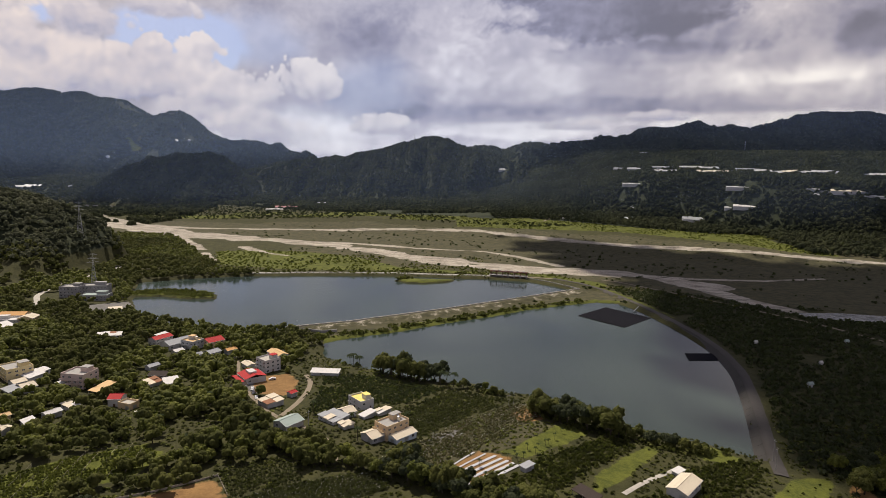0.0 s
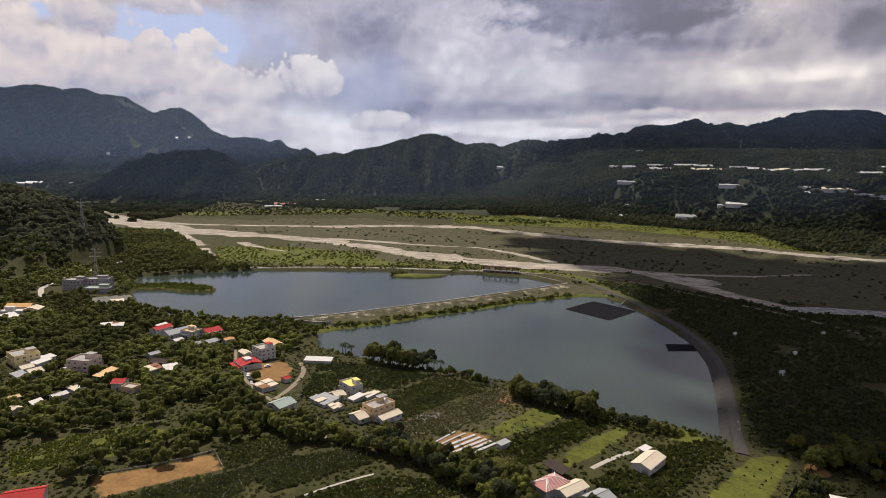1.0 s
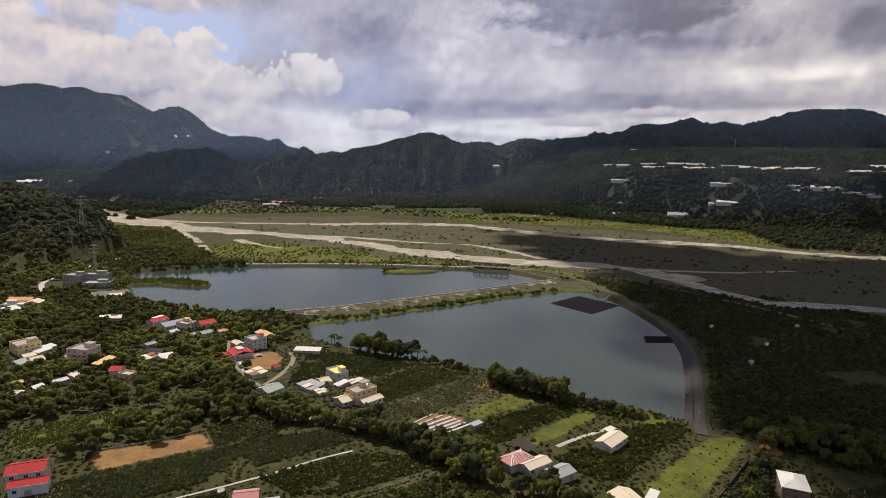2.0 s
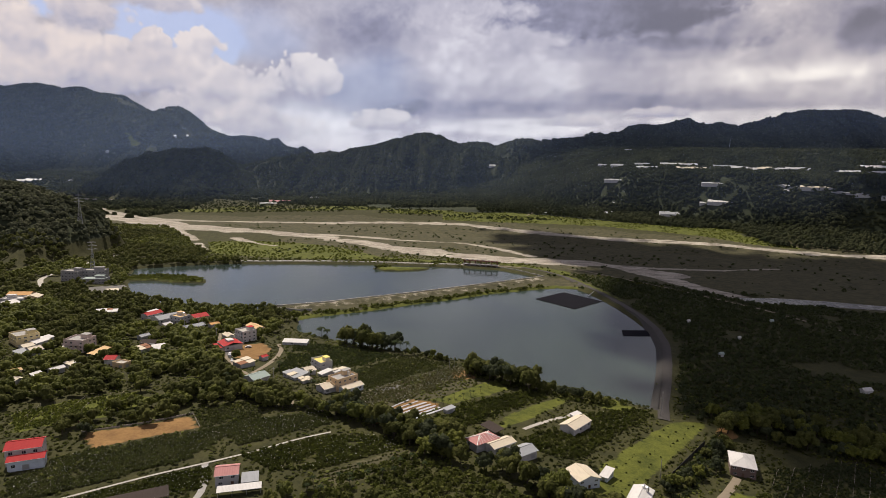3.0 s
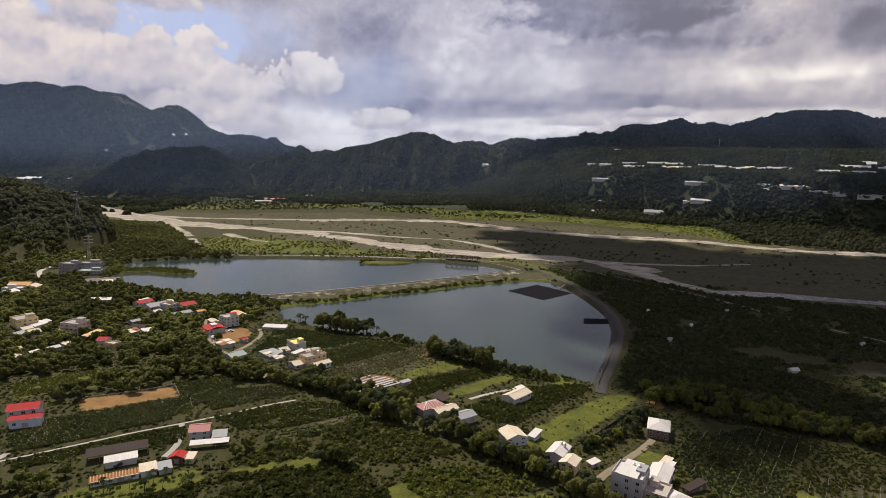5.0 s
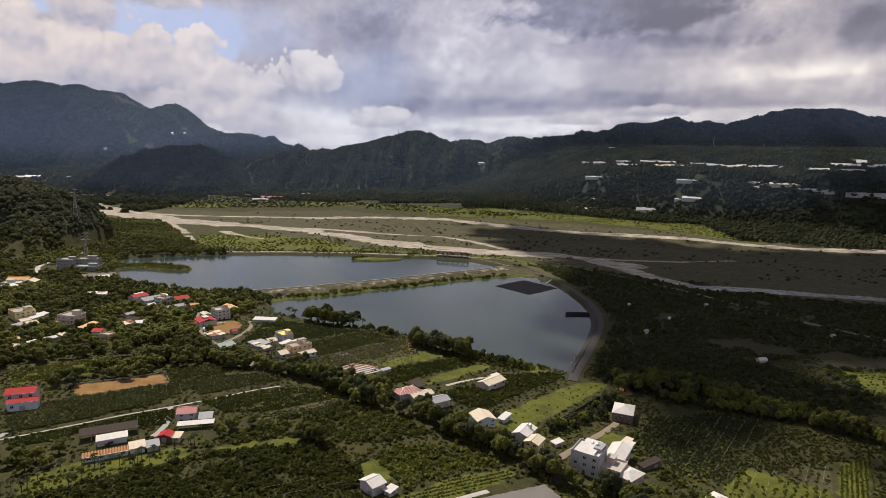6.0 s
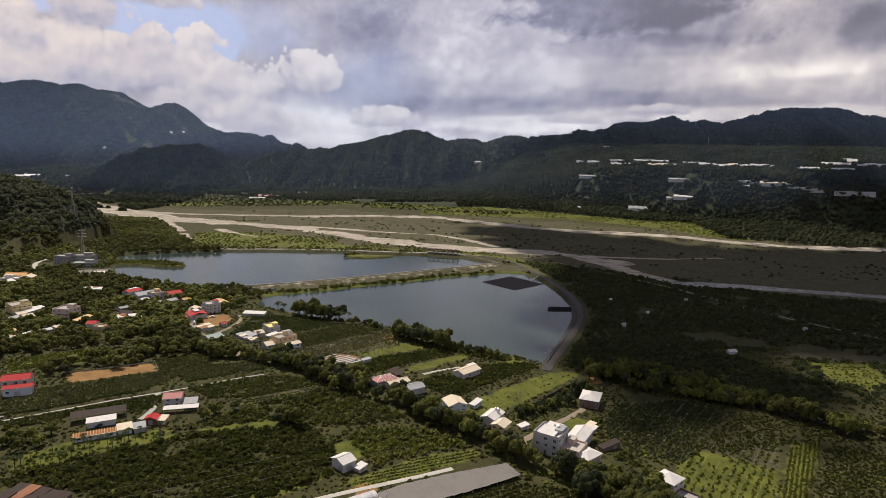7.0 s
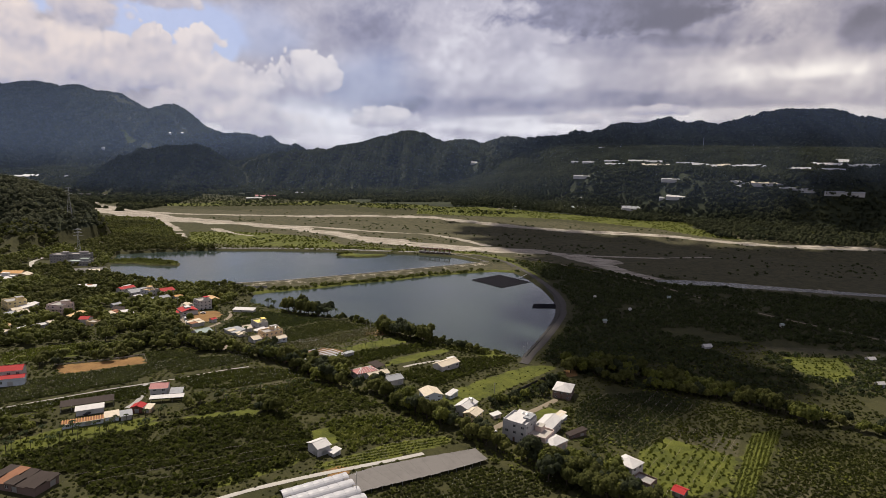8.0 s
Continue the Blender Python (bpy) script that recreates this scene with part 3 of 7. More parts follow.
plot("lush", (-310, 800), (-350, 900), (-300, 930), (-200, 920), (-130, 880), (-60, 800), (60, 775), (60, 762), (-60, 772), (-200, 760), (-330, 790))
plot("lush", (90, 775), (140, 775), (200, 720), (190, 690), (150, 735))
plot("lush", (-91, 117), (-78, 137), (-43, 149), (-36, 141), (-52, 131), (-70, 118), (-82, 106))
plot("lush", (-159, 208), (-176, 230), (-157, 247), (-133, 262), (-120, 252), (-125, 230), (-148, 219))
plot("lush", (111, 274), (128, 284), (140, 272), (128, 262))
plot("dry", (-3, 246), (11, 262), (29, 280), (56, 309), (59, 302), (31, 269), (15, 260))
plot("dry", (-30, 251), (-16, 270), (12, 304), (43, 331), (54, 306), (28, 275), (11, 258), (-4, 244), (-19, 239))
plot("lush", (186, 144), (204, 160), (232, 142), (216, 117), (197, 107), (178, 106))
plot("dry", (196, 138), (210, 152), (220, 146), (206, 130))
plot("dry", (184, 122), (194, 132), (202, 126), (192, 116))
plot("dry", (204, 160), (217, 174), (246, 167), (232, 142))
plot("dry", (-20, 176), (-18, 184), (10, 204), (23, 204), (19, 194), (-6, 176))
plot("dry", (224, 108), (245, 130), (262, 120), (250, 100))
plot("lush", (29, 1391), (191, 1401), (382, 1274), (588, 1140), (649, 989), (644, 957), (585, 1001), (529, 1083), (363, 1202), (29, 1291))
plot("lush", (0, 96), (30, 118), (38, 112), (12, 90))
plot("lush", (-30, 151), (0, 161), (20, 152), (-10, 143))
plot("lush", (20, 129), (44, 147), (62, 141), (40, 125))
plot("lush", (-46, 104), (-24, 118), (-18, 110), (-40, 98))
plot("lush", (-1720, 3170), (-1650, 3160), (-1620, 3200), (-1690, 3215))
plot("soil", (-130, 211), (-109, 221), (-91, 233), (-82, 219), (-99, 210), (-118, 197))
plot("soil", (-123, 352), (-119, 363), (-100, 373), (-89, 360), (-88, 340), (-92, 332), (-106, 334), (-115, 341))
plot("soil", (-4, 231), (-3, 241), (14, 265), (27, 260), (30, 254), (11, 236))
plot("soil", (55, 318), (52, 306), (40, 300), (34, 310), (44, 326))
plot("soil", (166, 236), (172, 252), (183, 256), (180, 243))
plot("soil", (45, 104), (54, 112), (58, 106), (52, 99))
plot("paved", (-128, 356), (-123, 346), (-112, 335), (-106, 332), (-112, 345), (-118, 360))
plot("paved", (-8, 282), (6, 290), (10, 283), (-4, 272))
plot("paved", (-330, 540), (-300, 560), (-280, 530), (-310, 512))


def cover_of(x, y, z):
    """The weights of gravel, lush grass, dry grass; soil, forest, paving."""
    w = {}
    for kind, rings in COVER.items():
        w[kind] = np.zeros(x.shape)
        for ring in rings:
            xs, ys = np.array(ring, float).T
            near = (x > xs.min() - 12) & (x < xs.max() + 12) & (y > ys.min() - 12) & (y < ys.max() + 12)
            if near.any():
                w[kind][near] = np.maximum(w[kind][near], smooth(-2.0, 2.5, inside(x[near], y[near], ring)))
    river = smooth(770, 830, y + 0.62 * np.clip(x - 60, 0, 900) + 12 * fbm(x / 60, y / 60, 3, 8)) * smooth(10, 70, 1330 - 0.42 * np.clip(x, -200, 2000) - y + 20 * fbm(x / 90, y / 90, 3, 9))
    river = np.where(x < -250, river * smooth(-60, 40, y - 1090 + 0.0 * x + 30 * fbm(x / 90, y / 90, 3, 10)) , river)
    w["dry"] = np.maximum(w["dry"], river)
    gravel = np.zeros(x.shape)
    wobble = 13 * fbm(x / 45, y / 45, 4, 5)
    for line, wide in GRAVEL:
        gravel = np.maximum(gravel, smooth(7, -7, to_line(x, y, line) - wide + wobble * wide / 22))
    w["gravel"] = gravel
    far_bank = smooth(5, 60, y - (1330 - 0.42 * np.clip(x, -200, 2000))) * smooth(-30, 40, 1440 - 0.5 * np.clip(x, -200, 2000) - y + 40 * fbm(x / 120, y / 60, 3, 14)) * smooth(-820, -640, x)
    w["lush"] = np.maximum(w["lush"], far_bank * smooth(-0.5, 0.3, fbm(x / 150, y / 40, 3, 15) + 0.15))
    w["forest"] = np.maximum(w["forest"], smooth(14, 30, z) * (1 - far_bank) * smooth(-10, 30, y - 100))
    crown = to_line(x, y, DAM_ROAD)
    bank = inside(x, y, STRIP)
    up = inside(x, y, UPPER_LAKE)
    bare = smooth(-1, 1, bank) * smooth(-13.5, -10.5, up + 3 * fbm(x / 14, y / 14, 3, 30))
    w["gravel"] = np.maximum(w["gravel"], 0.40 * bare)
    low = inside(x, y, LOWER_LAKE)
    w["lush"] = np.maximum(w["lush"], smooth(-2, 1, bank) * smooth(-10, -5, low + 6 * fbm(x / 22, y / 22, 3, 34)))
    w["dry"] = np.maximum(w["dry"], 0.8 * smooth(-2, 1, bank))
    return w


# ------------------------------------------------------------ the ground, one sheet to the horizon
def stops(fine0, fine1, step, low, high, grow, most, edge):
    """Grid lines: even in the middle, then wider and wider up to a most, and coarse past the edge."""
    def outwards(v, end, sign):
        d, got = step, []
        while sign * v < end:
            d = min(d * grow, most) if sign * v < edge else d * 1.3
            v += sign * d
            got.append(v)
        return got
    mid = list(np.arange(fine0, fine1 + 0.1, step))
    return np.array(outwards(mid[0], -low, -1)[::-1] + mid + outwards(mid[-1], high, 1))


gx = stops(-420, 470, 4.1, -5200, 5200, 1.06, 24, 3200)
gy = stops(60, 830, 4.1, -2600, 5600, 1.018, 27, 3950)
gx2, gy2 = np.meshgrid(gx, gy)
gz2 = ground(gx2, gy2)
cover = cover_of(gx2, gy2, gz2)
river_bed = inside(gx2, gy2, RIVER_WATER)
gz2 = np.where(river_bed > -6, gz2 - 1.6 * smooth(-6, 2, river_bed), gz2)
nx, ny = len(gx), len(gy)
k = np.arange(nx * ny).reshape(ny, nx)
quads = np.stack([k[:-1, :-1], k[:-1, 1:], k[1:, 1:], k[1:, :-1]], -1).reshape(-1, 4)
terrain = raw("ground", np.stack([gx2, gy2, gz2], -1).reshape(-1, 3), quads, ground_cover)
terrain.data.polygons.foreach_set("use_smooth", np.ones(len(quads), bool))
for layer, names in (("cover_a", ("gravel", "lush", "dry")), ("cover_b", ("soil", "forest", "paved"))):
    attr = terrain.data.color_attributes.new(layer, "FLOAT_COLOR", "POINT")
    rgba = np.ones((nx * ny, 4), np.float32)
    for i, name in enumerate(names):
        rgba[:, i] = cover[name].ravel()
    attr.data.foreach_set("color", rgba.ravel())
tagged(terrain, "valley floor with fields, gravel river bed and wooded mountains", "ground", kind="structure")


def ring_mesh(name, ring, z, material, label, category, kind="structure", thick=0.0):
    bm = bmesh.new()
    f = bm.faces.new([bm.verts.new((x, y, z)) for x, y in ring])
    if f.normal.z < 0:
        f.normal_flip()
    bmesh.ops.triangulate(bm, faces=[f])
    mesh = bpy.data.meshes.new(name)
    bm.to_mesh(mesh)
    bm.free()
    mesh.materials.append(material)
    return tagged(new(name, mesh), label, category, kind=kind)


def grown(ring, by):
    """The ring pushed outwards a little, so that the sheet runs under the shore."""
    cx, cy = np.mean(np.array(ring, float), 0)
    out = []
    for i, (x, y) in enumerate(ring):
        (ax, ay), (bx, by2) = ring[i - 1], ring[(i + 1) % len(ring)]
        tx, ty = bx - ax, by2 - ay
        length = math.hypot(tx, ty)
        nx, ny = ty / length, -tx / length
        if float(inside(np.array([x + nx * 2]), np.array([y + ny * 2]), ring)[0]) > 0:
            nx, ny = -nx, -ny
        out.append((x + nx * by, y + ny * by))
    return out


ring_mesh("water_upper_lake", grown(UPPER_LAKE, 2.2), 0.0, lake_water, "calm grey-green water of the upper reservoir", "water")
ring_mesh("water_lower_lake", grown(LOWER_LAKE, 2.2), 0.0, lake_water, "calm dark grey-green water of the lower reservoir", "water")
ring_mesh("water_river", grown(RIVER_WATER, 1.0), 1.75, river_water, "shallow braided river water between gravel banks", "water")



cloud_bank("cloud_bank", [(118, 1200), (135, 1000), (165, 860), (215, 770), (222, 640), (180, 575), (160, 440), (146, 330), (146, 292), (176, 268), (186, 226), (196, 196), (214, 176), (246, 172), (290, 150), (312, 210),
                          (326, 288), (430, 292), (436, 215), (400, 130), (420, 60), (1500, 60), (1500, 880), (900, 885), (625, 912), (420, 1015), (240, 1140)], 2400, 60,
           "grey heaped cloud bank drifting high over the valley", 1)
cloud_bank("cloud_bank", [(330, 2080), (700, 1760), (1100, 1650), (1900, 1500), (2900, 1700), (3000, 2700), (600, 2700)], 2500, 150, "long grey cloud bank high over the ridge", 2)
cloud_bank("cloud_bank", [(-1080, 1780), (-960, 1690), (-700, 1700), (-600, 1800), (-680, 2000), (-1000, 2020)], 2400, 70, "small grey cloud high over the lower hills", 3)
cloud_bank("cloud_bank", [(-3600, 2100), (-2100, 2150), (-1900, 2600), (-1880, 3000), (-2100, 3500), (-3600, 3800)], 2600, 170, "broad grey cloud high over the far mountains", 6)
cloud_bank("cloud_bank", [(-1280, 2750), (-700, 2450), (-300, 2600), (-500, 3500), (-1250, 3650), (-1420, 3300)], 2600, 150, "grey cloud high over the far mountains", 7)
cloud_bank("cloud_bank", [(760, 1050), (900, 1000), (1200, 960), (1500, 1100), (1400, 1320), (1000, 1180)], 2400, 70, "small grey cloud high over the far terrace", 5)



# ------------------------------------------------------------ houses and sheds
SHARED = {}


def shared(key, build):
    """A mesh that alike pieces share."""
    if key not in SHARED:
        bm = bmesh.new()
        material = build(bm)
        mesh = bpy.data.meshes.new(key[0])
        bm.to_mesh(mesh)
        bm.free()
        mesh.materials.append(material)
        SHARED[key] = mesh
    return SHARED[key]


def facade(bm, start, along, out, width, tall, openings, deep=0.22):
    """One side of a house, with openings that go into the wall."""
    start, along, out = Vector(start), Vector(along), Vector(out)
    us = sorted({0.0, width, *(o[0] for o in openings), *(o[1] for o in openings)})
    zs = sorted({-1.2, tall, *(o[2] for o in openings), *(o[3] for o in openings)})

    def quad(*p):
        bm.faces.new([bm.verts.new(v) for v in p])

    def at(u, z, inwards=0.0):
        return start + along * u + Vector((0, 0, z)) - out * inwards

    for u0, u1 in zip(us, us[1:]):
        for z0, z1 in zip(zs, zs[1:]):
            mu, mz = (u0 + u1) / 2, (z0 + z1) / 2
            if not any(o[0] < mu < o[1] and o[2] < mz < o[3] for o in openings):
                quad(at(u0, z0), at(u1, z0), at(u1, z1), at(u0, z1))
    for u0, u1, z0, z1 in openings:
        for (a, b), (c, d) in (((u0, z0), (u1, z0)), ((u1, z0), (u1, z1)), ((u1, z1), (u0, z1)), ((u0, z1), (u0, z0))):
            quad(at(a, b), at(a, b, deep), at(c, d, deep), at(c, d))


def window_mesh(wide, tall):
    def build(bm):
        r = 0.07
        for x0, z0, x1, z1 in ((0, 0, wide, r), (0, tall - r, wide, tall), (0, r, r, tall - r), (wide - r, r, wide, tall - r), (wide / 2 - r / 2, r, wide / 2 + r / 2, tall - r)):
            box(bm, x0, 0.10, z0, x1, 0.16, z1)
        return frame_white
    return shared(("window_frame", wide, tall), build)


def pane_mesh(wide, tall):
    def build(bm):
        box(bm, 0.02, 0.17, 0.02, wide - 0.02, 0.20, tall - 0.02)
        return glass_dark
    return shared(("pane", wide, tall), build)


def door_mesh(wide, tall, material):
    def build(bm):
        box(bm, 0, 0.12, 0, wide, 0.19, tall)
        return material
    return shared(("door", wide, tall, material.name), build)


def roof_shell(bm, profile, y0, y1, thick=0.16):
    """A folded roof: a line of (x, z), drawn along y, with a thickness."""
    rows = []
    for y in (y0, y1):
        rows.append([bm.verts.new((x, y, z)) for x, z in profile] + [bm.verts.new((x, y, z - thick)) for x, z in reversed(profile)])
    n = len(rows[0])
    for i in range(n):
        j = (i + 1) % n
        bm.faces.new((rows[0][i], rows[0][j], rows[1][j], rows[1][i]))
    half = n // 2
    for i in range(half - 1):
        for r in rows:
            q = (r[i], r[i + 1], r[n - 2 - i], r[n - 1 - i])
            bm.faces.new(q if r is rows[1] else q[::-1])


def tank(parent, x, y, z, r=0.75, tall=1.7):
    """A steel water tank on its stand."""
    bm = bmesh.new()
    bar(bm, (x, y, z + 0.7), (x, y, z + 0.7 + tall), r, 12)
    bar(bm, (x, y, z + 0.7 + tall), (x, y, z + 0.95 + tall), r, 12, r * 0.3)
    body = part("water_tank", bm, tank_steel, parent, "round steel water tank")
    bm = boxes((x - r * 0.7, y - r * 0.7, z, x + r * 0.7, y + r * 0.7, z + 0.7))
    part("tank_stand", bm, steel, body)


HOUSES = []


def house(label, x, y, w, d, h, yaw, roof, axis, roof_mat, wall_mat, storeys, tanks):
    """A house or shed: eaves w by d at height h, its length turned by yaw."""
    HOUSES.append((label, x, y, w, d, h, yaw))
    rng = random.Random(int(x * 7 + y * 13))
    z = height(x, y)
    name = "house" if "house" in label or storeys > 1 else "shed"
    ob = thing(name, pose(x, y, z, 0, 0, yaw), label, name)
    over = 0.45 if roof not in ("flat", "flatshed") else 0.0
    ww, dd = w - 2 * over, d - 2 * over
    hw, hd = ww / 2, dd / 2
    open_sides = roof == "open"
    rise = {"gable": 0.17, "hip": 0.2, "hipribs": 0.22, "store": 0.12}.get(roof, 0.12) * (w if axis == "y" else d)
    if not open_sides:
        bm = bmesh.new()
        sides = [((-hw, -hd, 0), (1, 0, 0), (0, -1, 0), ww), ((hw, -hd, 0), (0, 1, 0), (1, 0, 0), dd),
                 ((hw, hd, 0), (-1, 0, 0), (0, 1, 0), ww), ((-hw, hd, 0), (0, -1, 0), (-1, 0, 0), dd)]
        level = h / storeys
        for number, (start, along, out, width) in enumerate(sides):
            holes, doors = [], []
            count = max(1, int(width / (3.1 if storeys > 1 else 3.6)))
            wide = 1.5 if width > 5 else 1.1
            tall = min(1.35, level * 0.45)
            for s in range(storeys):
                for k in range(count):
                    u = width * (k + 0.5) / count - wide / 2 + rng.uniform(-0.25, 0.25)
                    if s == 0 and k == count // 2 and number in (0, 1):
                        big = min(2.4, width * 0.4) if storeys == 1 else 1.1
                        u0 = width * (k + 0.5) / count - big / 2
                        doors.append((u0, u0 + big, 0.05, min(2.3, level * 0.8)))
                    elif rng.random() < (0.86 if storeys > 1 else 0.6):
                        z0 = s * level + level * 0.32
                        holes.append((u, u + wide, z0, z0 + tall))
            facade(bm, start, along, out, width, h, holes + doors)
            turn = Matrix((Vector(along).to_4d(), (-Vector(out)).to_4d(), (0, 0, 1, 0), (0, 0, 0, 1))).transposed()
            turn[3][3] = 1
            turn = Matrix.Translation(start) @ Matrix(((along[0], -out[0], 0, 0), (along[1], -out[1], 0, 0), (0, 0, 1, 0), (0, 0, 0, 1)))
            for u0, u1, z0, z1 in holes:
                win = new("window", window_mesh(round(u1 - u0, 2), round(z1 - z0, 2)))
                win.parent, win.matrix_basis = ob, turn @ Matrix.Translation((u0, 0, z0))
                glass = new("pane", pane_mesh(round(u1 - u0, 2), round(z1 - z0, 2)))
                glass.parent = win
            for u0, u1, z0, z1 in doors:
                leaf = new("door", door_mesh(round(u1 - u0, 2), round(z1 - z0, 2), door_brown if storeys > 1 else steel))
                leaf.parent, leaf.matrix_basis = ob, turn @ Matrix.Translation((u0, 0, z0))
        if roof == "gable":
            tops = ((((-hw, -hd), (hw, -hd)), ((hw, hd), (-hw, hd))) if axis == "y" else (((hw, -hd), (hw, hd)), ((-hw, hd), (-hw, -hd))))
            for a, b in tops:
                m = ((a[0] + b[0]) / 2, (a[1] + b[1]) / 2)
                bm.faces.new([bm.verts.new(v) for v in ((*a, h), (*b, h), (*m, h + rise * 0.94))])
        if roof == "shed":
            bm.faces.new([bm.verts.new(v) for v in ((-hw, -hd, h), (-hw, hd, h), (-hw, hd, h + rise * 0.9))])
            bm.faces.new([bm.verts.new(v) for v in ((hw, -hd, h), (hw, hd, h + rise * 0.9), (hw, hd, h))])
            bm.faces.new([bm.verts.new(v) for v in ((-hw, hd, h), (hw, hd, h), (hw, hd, h + rise * 0.9), (-hw, hd, h + rise * 0.9))])
        part("wall", bm, wall_mat, ob)
    else:
        for k in range(max(2, int(w / 4)) + 1):
            for sy in (-1, 1):
                bm = bmesh.new()
                px = -hw + ww * k / max(2, int(w / 4))
                bar(bm, (px, sy * hd, -1.0), (px, sy * hd, h + 0.05), 0.09)
                part("post", bm, steel, ob)
    W, D = w / 2, d / 2
    bm = bmesh.new()
    if roof in ("gable", "store") and axis == "x":
        roof_shell(bm, [(-D, h), (0, h + rise), (D, h)], -W, W)
        bmesh.ops.rotate(bm, verts=bm.verts, cent=(0, 0, 0), matrix=Matrix.Rotation(radians(-90), 3, "Z"))
    elif roof == "gable":
        roof_shell(bm, [(-W, h), (0, h + rise), (W, h)], -D, D)
    elif roof in ("hip", "hipribs"):
        lo, hi = (W, D) if W > D else (D, W)
        r = max(0.0, (lo - hi) * 0.85)
        ends = [(-r, 0), (r, 0)] if W > D else [(0, -r), (0, r)]
        base = [bm.verts.new(v) for v in ((-W, -D, h), (W, -D, h), (W, D, h), (-W, D, h))]
        under = [bm.verts.new((v.co.x, v.co.y, h - 0.18)) for v in base]
        tips = [bm.verts.new((*e, h + rise)) for e in ends]
        a, b = tips
        faces = [(base[0], base[1], b, a), (base[1], base[2], b), (base[2], base[3], a, b), (base[3], base[0], a)] if W > D else \
                [(base[0], base[1], a), (base[1], base[2], b, a), (base[2], base[3], b), (base[3], base[0], a, b)]
        for f in faces:
            bm.faces.new(f)
        for i in range(4):
            j = (i + 1) % 4
            bm.faces.new((under[i], under[j], base[j], base[i]))
        bm.faces.new(under[::-1])
    elif roof == "flatshed":
        box(bm, -W, -D, h, W, D, h + 0.2)
    elif roof == "flat":
        box(bm, -W + 0.2, -D + 0.2, h - 0.1, W - 0.2, D - 0.2, h + 0.12)
    elif roof in ("shed", "open"):
        roof_shell(bm, [(-D, h), (D, h + rise)], -W, W)
        bmesh.ops.rotate(bm, verts=bm.verts, cent=(0, 0, 0), matrix=Matrix.Rotation(radians(90), 3, "Z"))
        bmesh.ops.rotate(bm, verts=bm.verts, cent=(0, 0, 0), matrix=Matrix.Rotation(0, 3, "Z"))
    elif roof in ("patch", "ribrow"):
        pass
    if roof not in ("patch", "ribrow"):
        top = part("roof", bm, roof_mat, ob)
    else:
        bm.free()
    if roof in ("gable", "store"):
        bm = bmesh.new()
        if axis == "x":
            bar(bm, (-W, 0, h + rise + 0.02), (W, 0, h + rise + 0.02), 0.13)
        else:
            bar(bm, (0, -D, h + rise + 0.02), (0, D, h + rise + 0.02), 0.13)
        part("ridge_cap", bm, roof_mat, top)
        bm = bmesh.new()
        for s in (-1, 1):
            if axis == "x":
                bar(bm, (-W, s * (D + 0.06), h - 0.12), (W, s * (D + 0.06), h - 0.12), 0.09)
            else:
                bar(bm, (s * (W + 0.06), -D, h - 0.12), (s * (W + 0.06), D, h - 0.12), 0.09)
        part("gutter", bm, steel, top)
    if roof == "hipribs":
        bm = bmesh.new()
        tip = [v for v in ((0, -r), (0, r))] if W <= D else [(-r, 0), (r, 0)]
        for cx, cy in ((-W, -D), (W, -D), (W, D), (-W, D)):
            e = min(tip, key=lambda q: (q[0] - cx) ** 2 + (q[1] - cy) ** 2)
            bar(bm, (cx, cy, h + 0.05), (*e, h + rise + 0.05), 0.16)
        for k in range(1, 8):
            u = -D + 2 * D * k / 8
            bar(bm, (-W, u, h + 0.05), (0, max(-r, min(r, u)), h + rise + 0.05), 0.1, 4)
            bar(bm, (W, u, h + 0.05), (0, max(-r, min(r, u)), h + rise + 0.05), 0.1, 4)
        part("roof_rib", bm, paper_white, top, "white roof ribs")
    if roof == "flat":
        for x0, y0, x1, y1 in ((-W, -D, W, -D + 0.2), (-W, D - 0.2, W, D), (-W, -D + 0.2, -W + 0.2, D - 0.2), (W - 0.2, -D + 0.2, W, D - 0.2)):
            part("parapet", boxes((x0, y0, h, x1, y1, h + 0.95)), wall_mat, ob)
        if storeys > 1:
            sx = rng.choice((-1, 1)) * W * 0.35
            room = part("stair_head", boxes((sx - W * 0.35, D * 0.1, h + 0.12, sx + W * 0.35, D * 0.8, h + 2.7)), wall_mat, ob, "stair room on the flat roof")
            part("cap", boxes((sx - W * 0.4, D * 0.05, h + 2.7, sx + W * 0.4, D * 0.85, h + 2.9)), roof_mat if "red" not in label else tile_red, room)
        for s in range(1, storeys):
            part("ledge", boxes((-W - 0.35, -D - 0.35, h * s / storeys - 0.1, W + 0.35, -D, h * s / storeys + 0.1)), wall_mat, ob)
            if "balcon" in label or "tan" in label:
                rail = part("balcony", boxes((-W, -D - 1.3, h * s / storeys - 0.12, W * 0.6, -D, h * s / storeys + 0.08)), wall_mat, ob)
                part("balcony_wall", boxes((-W, -D - 1.3, h * s / storeys + 0.08, W * 0.6, -D - 1.18, h * s / storeys + 0.95)), wall_mat, rail)
    if roof == "flatshed":
        cover_roof = bmesh.new()
        roof_shell(cover_roof, [(-D - 0.3, h + 1.0), (D + 0.3, h + 1.9)], -W - 0.3, W * 0.15)
        bmesh.ops.rotate(cover_roof, verts=cover_roof.verts, cent=(0, 0, 0), matrix=Matrix.Rotation(radians(90), 3, "Z"))
        bmesh.ops.translate(cover_roof, verts=cover_roof.verts, vec=(-W * 0.4, 0, 0))
        part("sheet_roof", cover_roof, roof_mat, ob, "white sheet roof over half of the top floor")
